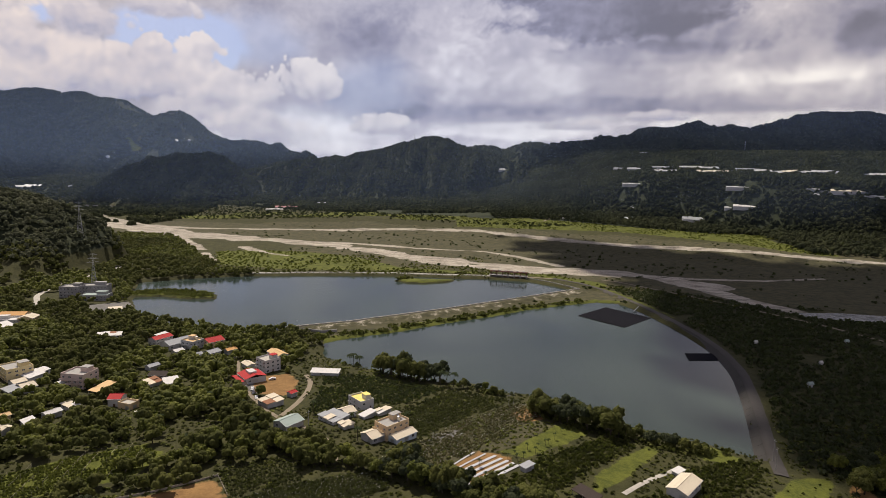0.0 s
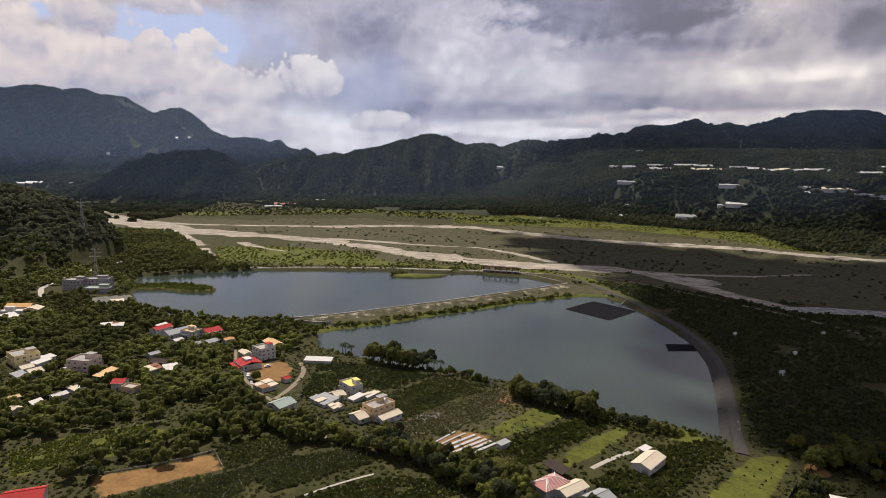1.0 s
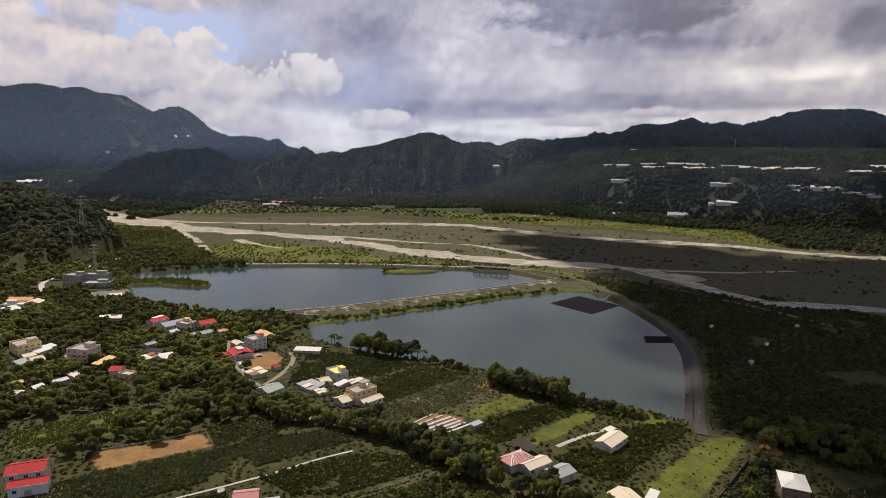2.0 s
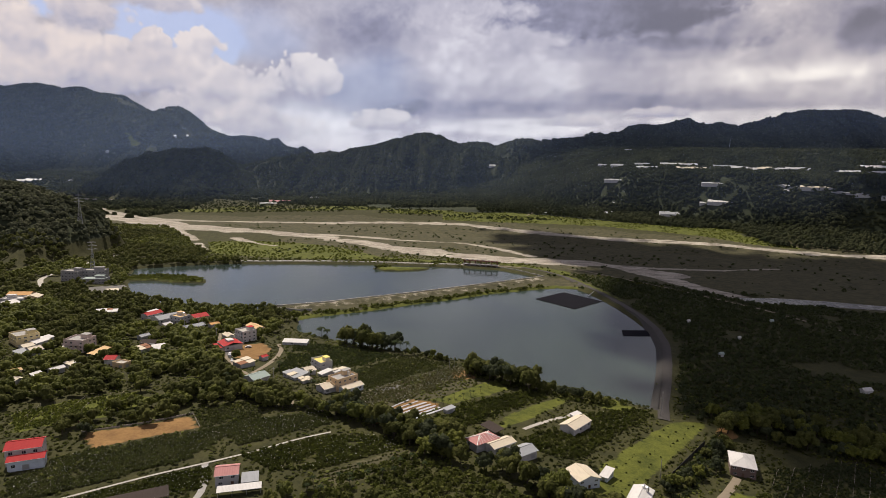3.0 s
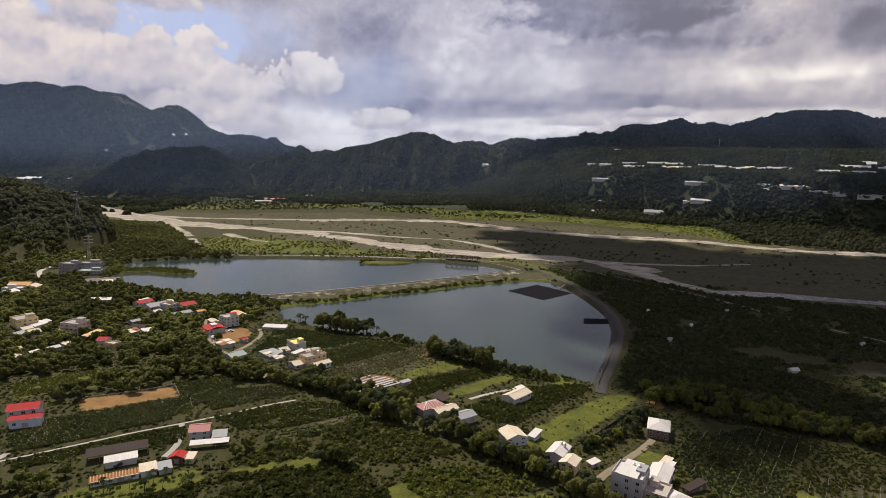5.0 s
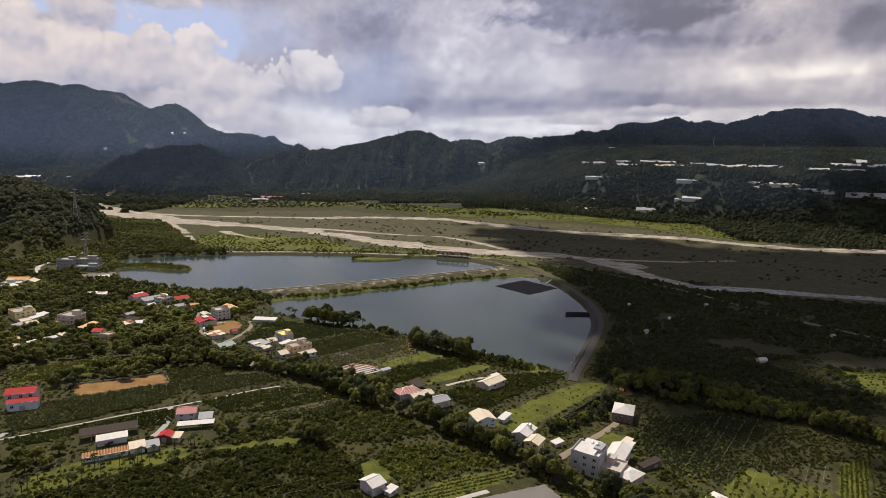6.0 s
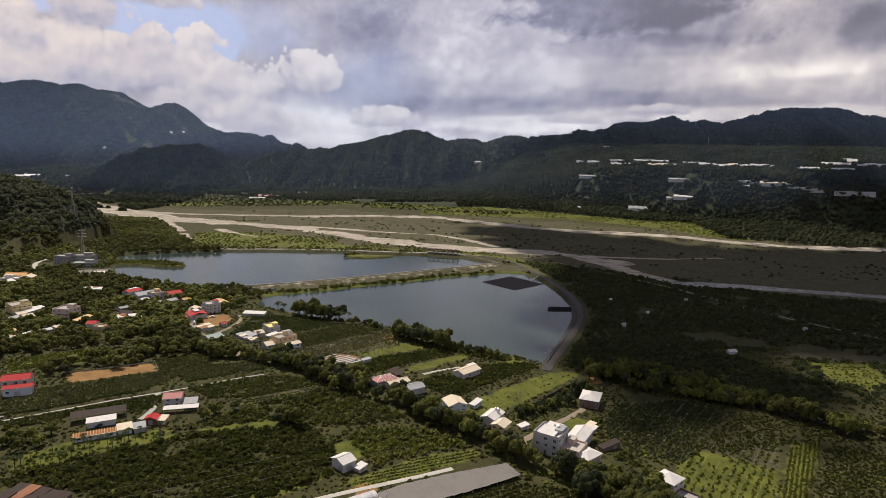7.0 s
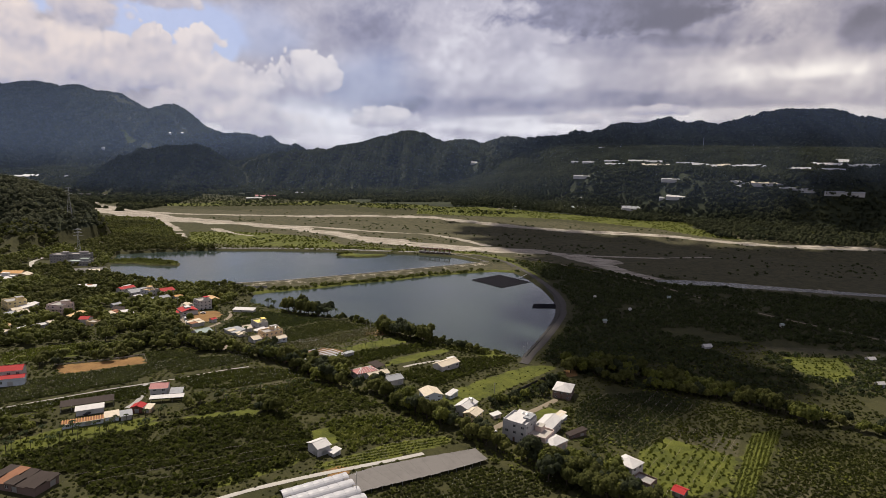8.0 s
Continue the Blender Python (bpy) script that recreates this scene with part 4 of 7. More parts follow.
        for x0, y0, x1, y1 in ((-W, -D, W, -D + 0.2), (-W, D - 0.2, W, D), (-W, -D + 0.2, -W + 0.2, D - 0.2), (W - 0.2, -D + 0.2, W, D - 0.2)):
            part("parapet", boxes((x0, y0, h + 0.2, x1, y1, h + 1.0)), wall_mat, ob)
        part("cover", boxes((W * 0.35, -D * 0.2, h + 0.2, W * 0.95, D * 0.9, h + 2.0)), sheet_grey, ob, "dark grey rooftop shed")
    if roof == "store":
        part("skylight_roof", boxes((-W * 0.55, -D * 0.35, h + rise * 0.55, W * 0.35, D * 0.3, h + rise + 0.7)), sheet_white, ob, "raised white sheet roof")
        bm = boxes((-W - 0.2, -D - 3.0, h - 1.3, W + 0.2, -D, h - 1.15))
        part("awning", bm, roof_mat, ob)
    if roof == "ribrow":
        count = max(6, int(w / 1.0))
        bm = bmesh.new()
        roof_shell(bm, [(-D, h), (D, h + 0.7)], -W, W)
        bmesh.ops.rotate(bm, verts=bm.verts, cent=(0, 0, 0), matrix=Matrix.Rotation(radians(90), 3, "Z"))
        top = part("roof", bm, rusty_sheet, ob)
        for k in range(count):
            px = -W + w * (k + 0.5) / count
            bm = bmesh.new()
            bar(bm, (px, -D, h + 0.1), (px, D, h + 0.8), 0.22, 6)
            part("ridge_tile", bm, roof_mat, top)
        part("edge_strip", boxes((-W, -D - 0.35, h - 0.1, W, -D, h + 0.12)), sheet_cream, top)
    if roof == "patch":
        mats = [roof_mat, sheet_cream if roof_mat is not sheet_brown else sheet_brown, roof_mat, rusty_sheet]
        nu, nv = max(2, int(w / 4)), 2
        for i in range(nu):
            for j in range(nv):
                bm = bmesh.new()
                x0, x1 = -W + w * i / nu, -W + w * (i + 1) / nu
                y0, y1 = -D + d * j / nv, -D + d * (j + 1) / nv
                lift = h + rng.uniform(-0.3, 0.5)
                slope = rng.uniform(0.2, 0.6)
                v = [(x0 - 0.1, y0, lift), (x1 + 0.1, y0, lift), (x1 + 0.1, y1, lift + slope), (x0 - 0.1, y1, lift + slope)]
                lo = [bm.verts.new(p) for p in v]
                hi = [bm.verts.new((p[0], p[1], p[2] + 0.12)) for p in v]
                bm.faces.new(hi)
                bm.faces.new(lo[::-1])
                for a in range(4):
                    b = (a + 1) % 4
                    bm.faces.new((lo[a], lo[b], hi[b], hi[a]))
                part("roof_sheet", bm, rng.choice(mats), ob)
    if tanks:
        tank(ob, W * 0.45, D * 0.35, h + (0.2 if roof != "flat" else 0.12))
        tank(ob, W * 0.05, D * 0.5, h + 0.2, 0.6, 1.4)
    return ob


house("dark brick two-storey house with a white hipped sheet roof", 164.5, 209.7, 10.9, 15.0, 4.9, -22, "hip", "y", sheet_white, brick_dark, 2, 0)
house("grey plastered house with a white sheet roof beside a tan one", 106.5, 172.9, 8.0, 12.2, 4.9, -31, "gable", "y", sheet_white, plaster_grey, 2, 1)
house("cream house with a pale tan gabled roof beside the lane", 109.7, 164.3, 7.5, 8.8, 4.6, -31, "gable", "y", sheet_cream, plaster_yellow, 2, 0)
house("four-storey grey house with white sheet roof and rooftop tanks", 131.1, 151.0, 12.0, 12.0, 9.0, -33, "flatshed", "x", sheet_white, plaster_grey, 3, 1)
house("pale house with a broad white gabled roof in a walled yard", 146.4, 159.6, 9.0, 16.3, 4.9, -31, "gable", "y", sheet_white, plaster_grey, 2, 0)
house("low flat-roofed wing with pinkish parapet walls", 140.7, 147.0, 9.0, 11.0, 4.6, -33, "flat", "x", concrete_pale, plaster_pink, 2, 0)
house("small house with a white sheet roof beside the hedge", 146.5, 142.7, 8.0, 11.0, 3.8, -49, "hip", "y", sheet_white, plaster_pink, 1, 0)
house("white two-storey house with a pale pointed sheet roof by the trees", 174.6, 122.8, 9.5, 9.5, 6.1, -50, "hip", "x", sheet_white, plaster_white, 2, 0)
house("small grey farmhouse with white gabled roof among crops", 41.6, 121.3, 8.5, 7.0, 3.8, -44, "gable", "y", sheet_white, plaster_grey, 1, 0)
house("pale farm building with a broad white roof near the lake", 96.4, 238.3, 9.0, 16.6, 3.4, -43, "gable", "y", sheet_cream, plaster_white, 1, 0)
house("single-storey house with a red-brown hipped roof with white ribs", 48.7, 212.2, 8.6, 13.9, 3.8, -53, "hipribs", "y", sheet_pink, plaster_grey, 1, 0)
house("long farm shed with a cream sheet roof", 56.3, 209.7, 7.2, 13.5, 3.4, -53, "gable", "y", sheet_cream, plaster_white, 1, 0)
house("farm shed with a weathered grey gabled roof", 65.8, 204.6, 8.4, 10.5, 3.4, -54, "gable", "y", sheet_grey, plaster_white, 1, 0)
house("pale blue house with a wide cream gabled roof", 87.9, 187.7, 10.6, 11.0, 3.8, 20, "gable", "y", sheet_cream, plaster_blue, 2, 0)
house("tall grey barn with a faded red gabled roof", -52.4, 176.1, 9.0, 8.7, 4.6, 15, "gable", "x", sheet_pink, plaster_grey, 2, 0)
house("low grey lean-to beside the barn", -43.1, 174.4, 6.4, 6.4, 2.7, 16, "shed", "x", sheet_grey, plaster_grey, 1, 0)
house("long low white canopy roof in front of the barn", -45.0, 167.9, 15.9, 3.9, 2.3, 16, "open", "x", sheet_white, steel, 1, 0)
house("small dark red barn with a red gabled roof", -52.5, 154.8, 6.1, 5.3, 3.0, 3, "gable", "y", tile_red, rust_red, 1, 0)
house("pale lean-to beside the small red barn", -47.7, 155.4, 3.9, 5.3, 2.3, 4, "shed", "x", sheet_cream, plaster_tan, 1, 0)
house("long shed with a bright white sheet roof", -74.2, 151.8, 12.1, 5.1, 2.7, 29, "shed", "x", sheet_white, plaster_grey, 1, 0)
house("long dark brown shed roof behind the white shed", -79.2, 158.3, 22.7, 6.5, 2.7, 28, "open", "x", sheet_brown, steel, 1, 0)
house("long low row of pens with an orange roof", -69.4, 138.7, 16.9, 3.2, 2.3, 29, "ribrow", "x", sheet_orange, plaster_blue, 1, 0)
house("low blue shed with a cream roof", -60.0, 145.2, 6.3, 6.0, 2.7, 31, "shed", "x", sheet_cream, plaster_blue, 1, 0)
house("low grey shed roof at the end of the pens", -54.5, 147.3, 5.3, 5.9, 2.3, 30, "shed", "x", sheet_grey, plaster_grey, 1, 0)
house("two-storey white farmhouse with a bright red gabled roof", -137.6, 186.8, 13.0, 9.8, 6.8, 23, "gable", "x", tile_red, plaster_white, 2, 0)
house("pale blue front wing of the farmhouse with a bright red roof", -133.5, 181.5, 13.0, 6.2, 4.2, 24, "gable", "x", tile_red, plaster_blue, 1, 0)
house("white village house with a flat yellow roof", -45.8, 318.9, 12.1, 8.4, 4.6, -49, "flat", "x", sheet_yellow, plaster_white, 2, 0)
house("small village shed with a pale tan gabled roof", -50.8, 303.4, 8.8, 6.9, 3.0, -48, "gable", "y", sheet_cream, plaster_grey, 1, 0)
house("tan three-storey village house with balconies and rooftop tanks", -25.7, 279.9, 9.0, 13.9, 6.8, -43, "flat", "x", concrete, plaster_tan, 3, 1)
house("white gabled shed beside the tan village house", -33.8, 273.4, 9.4, 8.6, 3.0, -46, "gable", "y", sheet_cream, plaster_grey, 1, 0)
house("pale blue shed with a cream gabled roof beside the field", -20.4, 275.3, 7.0, 13.6, 3.0, -43, "gable", "y", sheet_cream, plaster_blue, 1, 0)
house("open village shed with a grey-green sheet roof", -76.4, 286.2, 10.3, 11.5, 3.0, -36, "gable", "y", sheet_green, plaster_grey, 1, 0)
house("low village store with a dark red roof and white skylight roof", -118.0, 358.3, 14.0, 13.4, 3.8, -50, "store", "x", tile_red, plaster_grey, 1, 0)
house("white three-storey village house with a red rooftop room", -114.3, 379.6, 11.0, 11.0, 7.6, -41, "flat", "x", concrete_pale, plaster_white, 3, 1)
house("village shed with a tan striped sheet roof", -115.8, 405.8, 16.0, 8.9, 3.8, -46, "gable", "x", sheet_tan, plaster_grey, 1, 0)
house("small village shed with a pale tan roof", -128.6, 384.0, 10.0, 6.2, 3.0, -46, "gable", "x", sheet_cream, plaster_grey, 1, 0)
house("small hut with a bright red roof on the yard's edge", -86.7, 332.2, 4.7, 5.0, 2.7, -36, "gable", "y", tile_red, plaster_grey, 1, 0)
house("patched village shed with white and rusty roof sheets", -94.3, 317.2, 10.9, 10.5, 3.0, -43, "patch", "x", sheet_cream, plaster_grey, 1, 0)
house("white low sheet roof at the lakeside", -76.3, 374.6, 18.5, 7.0, 2.2, -2, "shed", "x", sheet_white, plaster_grey, 1, 0)
house("cluttered open shed with a grey-brown roof in the village", -56.4, 296.1, 12.6, 10.8, 2.3, -40, "patch", "x", sheet_grey, plaster_grey, 1, 0)
house("white lakeside house with a red roof", -208.3, 430.2, 9.1, 15.0, 4.6, -28, "gable", "y", tile_red, plaster_white, 2, 0)
house("long lakeside shed with a grey sheet roof", -194.1, 425.2, 13.0, 20.0, 3.8, -33, "gable", "y", sheet_grey, plaster_white, 1, 0)
house("lakeside house with tan rooftop rooms", -182.0, 423.0, 12.0, 10.0, 5.3, -24, "flat", "x", sheet_tan, plaster_grey, 2, 1)
house("lakeside house with a red and orange roof", -169.6, 428.8, 12.0, 12.9, 4.6, -39, "gable", "y", tile_red, plaster_tan, 2, 0)
house("lakeside shed with a grey roof", -160.7, 405.3, 8.3, 9.5, 3.8, -32, "gable", "y", sheet_grey, plaster_grey, 1, 0)
house("small white house beside the lakeside row", -184.4, 404.6, 6.4, 7.3, 3.8, -31, "gable", "y", sheet_white, plaster_white, 1, 0)
house("dark old farmhouse with a sagging tiled roof", -173.9, 359.0, 11.9, 8.7, 3.0, -5, "gable", "x", sheet_brown, brick_dark, 1, 0)
house("low shed with a white sheet roof beside the old farmhouse", -161.1, 345.5, 8.9, 9.5, 2.7, 36, "shed", "x", sheet_white, plaster_grey, 1, 0)
house("yellow two-storey house with a flat roof on the slope", -248.7, 341.0, 14.3, 13.3, 6.8, -37, "flat", "x", concrete, plaster_yellow, 3, 0)
house("white sheet-roofed shed beside the yellow house", -237.3, 338.4, 12.0, 9.1, 3.8, -30, "shed", "x", sheet_white, plaster_grey, 1, 0)
house("cream-roofed shed below the yellow house", -237.6, 327.1, 7.5, 7.2, 3.4, -30, "gable", "y", sheet_cream, plaster_grey, 1, 0)
house("low cream roof below the yellow house", -229.4, 322.2, 10.0, 7.7, 3.0, -30, "gable", "y", sheet_cream, plaster_grey, 1, 0)
house("pale grey shed with a white roof on the slope", -236.4, 346.2, 8.3, 4.7, 4.6, -31, "shed", "x", sheet_white, plaster_grey, 2, 0)
house("four-storey pinkish house with roof terrace and water tank", -209.5, 337.5, 14.1, 12.0, 7.6, -8, "flat", "x", concrete, plaster_pink, 3, 1)
house("white two-storey house with a dark red roof among trees", -173.7, 311.4, 7.1, 8.7, 4.6, 6, "gable", "x", tile_red, plaster_white, 2, 0)
house("low tan extension with a flat roof", -165.4, 307.1, 8.2, 6.1, 2.7, -18, "flat", "x", concrete_pale, plaster_tan, 1, 0)
house("white patched sheet roofs among the trees", -191.6, 300.6, 11.0, 5.4, 2.7, -34, "patch", "x", sheet_white, plaster_white, 1, 0)
house("small white shed among the trees", -195.9, 277.0, 8.4, 5.4, 2.7, -39, "shed", "x", sheet_white, plaster_white, 1, 0)
house("hillside house with orange and red roofs", -353.0, 482.5, 20.0, 12.0, 5.3, 8, "gable", "x", sheet_orange, plaster_tan, 2, 0)
house("tan hillside house with a pale roof", -335.0, 472.4, 12.0, 12.0, 5.3, 11, "gable", "y", sheet_cream, plaster_tan, 2, 0)
house("white hillside house with a pale flat roof", -347.8, 467.0, 18.0, 11.0, 3.8, 11, "flat", "x", sheet_white, plaster_white, 2, 0)
house("grey three-storey concrete block with a roof parapet", -363.9, 574.5, 18.0, 14.0, 9.9, -2, "flat", "x", concrete, plaster_dim, 3, 1)
house("grey three-storey school block with rows of windows", -347.0, 582.6, 26.0, 13.0, 9.9, 12, "flat", "x", concrete, plaster_dim, 3, 0)
house("lower grey block with a flat green roof", -334.9, 564.2, 24.0, 14.0, 4.6, 8, "flat", "x", sheet_green, plaster_dim, 2, 0)
house("low shed with a cream roof by the water", -293.2, 522.1, 11.3, 8.0, 2.3, 31, "shed", "x", sheet_cream, plaster_grey, 1, 0)
house("low building with white patched roofs", -249.8, 437.4, 16.3, 10.0, 2.3, 24, "patch", "x", sheet_white, plaster_grey, 1, 0)
house("small outhouse with a rusty red roof", 191.4, 108.7, 5.4, 6.1, 2.3, -43, "gable", "x", tile_red, brick_dark, 1, 0)
house("small grey field hut", 34.0, 247.7, 4.0, 6.1, 2.3, -53, "shed", "y", sheet_grey, plaster_grey, 1, 0)
house("long dark brown open shed", 54.1, 226.9, 11.0, 5.9, 2.3, -53, "open", "x", sheet_brown, steel, 1, 0)
house("low shed with tattered white roof sheets", -172.6, 346.4, 10.2, 7.9, 2.3, -39, "patch", "x", sheet_white, plaster_grey, 1, 0)
house("small white lean-to beside the tall house", -216.6, 331.8, 5.0, 5.0, 2.7, -37, "shed", "x", sheet_white, plaster_grey, 1, 0)
house("tan canopy beside the tall pinkish house", -191.9, 329.2, 7.0, 13.1, 2.7, -19, "open", "x", sheet_tan, steel, 1, 0)
house("low white roof among village clutter", -40.2, 302.0, 5.0, 8.7, 1.9, -42, "shed", "x", sheet_white, plaster_grey, 1, 0)
house("low white lean-to behind the tan house", -33.0, 307.9, 5.0, 9.2, 1.9, -44, "patch", "x", sheet_white, plaster_grey, 1, 0)
house("low cluttered shed with pale sheets", -48.6, 287.0, 6.0, 6.7, 1.9, -47, "patch", "x", sheet_cream, plaster_grey, 1, 0)
house("small white outhouse beside the cream house", 121.5, 170.6, 4.0, 5.5, 1.9, -60, "shed", "x", sheet_white, plaster_pink, 1, 0)
house("small shed with a cream roof by the garden", 155.8, 176.5, 4.0, 7.3, 2.1, -44, "shed", "x", sheet_cream, plaster_tan, 1, 0)
house("small white lean-to by the garden", 156.1, 173.4, 4.0, 6.2, 1.9, -40, "shed", "x", sheet_white, plaster_grey, 1, 0)
house("low dark brown shed beside the big house", 159.8, 156.6, 4.0, 11.3, 1.9, -61, "shed", "x", sheet_brown, brick_dark, 1, 0)
house("small white annex beside the blue house", 99.3, 192.8, 4.0, 8.3, 2.3, -36, "shed", "x", sheet_white, plaster_blue, 1, 0)
house("low white annex of the small farmhouse", 48.6, 119.7, 4.0, 4.9, 1.9, -37, "shed", "x", sheet_white, plaster_white, 1, 0)
house("low roofless brick yard building beside the white house", 179.2, 115.6, 7.9, 7.0, 2.1, -43, "flat", "x", concrete, brick_dark, 1, 0)
house("small white annex beside the lakeside farm building", 99.8, 252.5, 4.0, 5.4, 1.7, -60, "shed", "x", sheet_white, plaster_white, 1, 0)
house("white lakeside lean-to beside the red roof", -212.2, 439.5, 6.0, 8.3, 3.8, -39, "shed", "x", sheet_white, plaster_white, 1, 0)
house("small grey shed below the lakeside row", -170.0, 401.5, 6.0, 7.7, 2.7, -42, "gable", "y", sheet_grey, plaster_grey, 1, 0)
house("small cream roof beside the store", -122.6, 361.0, 6.0, 5.7, 2.3, -51, "shed", "x", sheet_cream, plaster_grey, 1, 0)
house("low white sheets beside the red-roofed house", -152.0, 294.3, 6.0, 4.7, 1.9, -39, "patch", "x", sheet_white, plaster_white, 1, 0)
house("low grey shed below the yellow house", -233.8, 317.1, 10.6, 6.5, 2.3, -34, "shed", "x", sheet_grey, plaster_grey, 1, 0)
house("white hillside shed beside the orange roofs", -335.2, 446.0, 20.8, 10.5, 3.0, -39, "shed", "x", sheet_white, plaster_white, 1, 0)
house("old farmstead with dark brown broken roofs", -61.0, 88.8, 22.8, 11.0, 3.0, -13, "patch", "x", sheet_brown, brick_dark, 1, 0)
house("small shed with a worn white sheet roof among village trees", -193.7, 289.7, 5.5, 8.0, 2.8, -28, "gable", "y", sheet_white, plaster_grey, 1, 0)
house("small tan-roofed hut among the village trees", -211.8, 280.4, 5.0, 8.0, 2.8, -35, "gable", "y", sheet_tan, plaster_tan, 1, 0)
house("low shed with a pale sheet roof beside the terraced crop", -200.1, 267.2, 5.0, 6.5, 2.6, -20, "gable", "x", sheet_cream, plaster_white, 1, 0)
house("low house with a dark brown sheet roof beside the yard", -119.7, 339.9, 6.5, 9.0, 3.0, -50, "gable", "y", sheet_brown, plaster_grey, 1, 0)
house("small house with an orange sheet roof near the lakeshore", -151.2, 413.7, 6.0, 8.0, 3.2, -40, "gable", "y", sheet_orange, plaster_white, 1, 0)
house("small shed with a grey sheet roof in the woods", -186.4, 374.0, 6.0, 8.0, 3.0, -30, "gable", "y", sheet_grey, plaster_grey, 1, 0)



# ------------------------------------------------------------ dam, gates, walls, tracks
def ribbon(name, line, wide, lift, material, label, category, step=4.0, kind="structure"):
    """A track or a strip laid on the ground along a line."""
    pts = []
    for (ax, ay), (bx, by) in zip(line, line[1:]):
        count = max(1, int(math.hypot(bx - ax, by - ay) / step))
        pts += [(ax + (bx - ax) * k / count, ay + (by - ay) * k / count) for k in range(count)]
    pts.append(line[-1])
    p = np.array(pts, float)
    if len(p) > 6:
        for _ in range(3):
            p[1:-1] = (p[:-2] + 2 * p[1:-1] + p[2:]) / 4
    t = np.gradient(p, axis=0)
    t /= np.linalg.norm(t, axis=1)[:, None] + 1e-9
    side = np.stack([-t[:, 1], t[:, 0]], 1)
    wob = 1 + 0.12 * np.array([noise.noise((q[0] * 0.2, q[1] * 0.2, 3)) for q in p])
    faces = []
    cross = np.array((-1, -0.34, 0.34, 1))
    e = p[:, None, :] + side[:, None, :] * (cross[None, :, None] * wide / 2) * wob[:, None, None]
    z = ground(e[..., 0], e[..., 1]) + lift - np.where(np.abs(cross) == 1, 0.12, 0.0)
    verts = np.concatenate([e, z[..., None]], -1).reshape(-1, 3)
    for i in range(len(p) - 1):
        for s in range(3):
            a = i * 4 + s
            faces.append((a, a + 1, a + 5, a + 4))
    return tagged(raw(name, verts, faces, material), label, category, kind=kind)


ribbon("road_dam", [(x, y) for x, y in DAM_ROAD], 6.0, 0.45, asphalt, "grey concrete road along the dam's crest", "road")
ribbon("road_river_track", [(200, 745), (217, 736), (291, 634), (350, 537), (384, 450), (413, 404), (470, 330)], 3.2, 0.15, dirt_track, "pale dirt track between the dam and the river", "road")
ribbon("road_gate_track", [(95, 742), (112, 752), (138, 742), (150, 730)], 4.5, 0.2, dirt_track, "dirt track from the sluice gate to the dam", "road")
ribbon("path_field", [(-150, 128), (-119, 152), (-90, 173), (-68, 187), (-49, 199), (-36, 210), (-21, 220)], 1.15, 0.35, concrete_pale, "pale concrete field path with a ditch beside it", "path")
ribbon("road_left_lane", [(-128, 140), (-122, 160), (-124, 176)], 3.2, 0.2, concrete, "narrow concrete farm lane", "road")
ribbon("lane_sheet_field", [(8, 79), (22, 89), (37, 98), (53, 107), (70, 117), (86, 127)], 2.4, 0.22, lime_track, "pale concrete lane beside the netted field", "road")
ribbon("lane_houses", [(109, 142), (116, 152), (122, 161), (138, 178), (152, 193), (159, 202)], 3.4, 0.2, dirt_track, "dirt lane to the hipped house", "road")
ribbon("lane_village", [(-47, 250), (-49, 259), (-51, 266), (-58, 276), (-66, 284), (-84, 296), (-106, 325), (-123, 352), (-131, 372), (-140, 398)], 2.3, 0.2, dirt_track, "winding concrete village lane", "road")
ribbon("lane_yard", [(-84, 300), (-81, 318), (-80, 340), (-82, 360), (-88, 372)], 3.0, 0.22, dirt_track, "dirt track beside the village yard", "road")
ribbon("road_hill", [(-371, 534), (-398, 572), (-408, 610), (-412, 660), (-412, 720), (-408, 770), (-404, 815)], 5.0, 0.25, concrete_pale, "pale road that climbs round the hill's foot", "road")
ribbon("lane_pink_barn", [(-66, 188), (-62, 178), (-58, 168), (-60, 158)], 2.6, 0.2, concrete, "concrete lane between the sheds", "road")
ribbon("path_far_bank", [(228, 1345), (240, 1370), (250, 1392), (262, 1420)], 5.0, 0.6, dirt_track, "dirt track up the far river bank", "road")
ribbon("road_far_shore", [(-238, 727), (-180, 740), (-129, 748), (-62, 754), (3, 752), (52, 754), (92, 748)], 3.6, 0.55, lime_track, "pale concrete service road along the far lakeshore", "road")
ribbon("path_lane_right", [(70, 232), (84, 245), (100, 256)], 2.2, 0.2, concrete_pale, "concrete path to the lakeside farm building", "path")


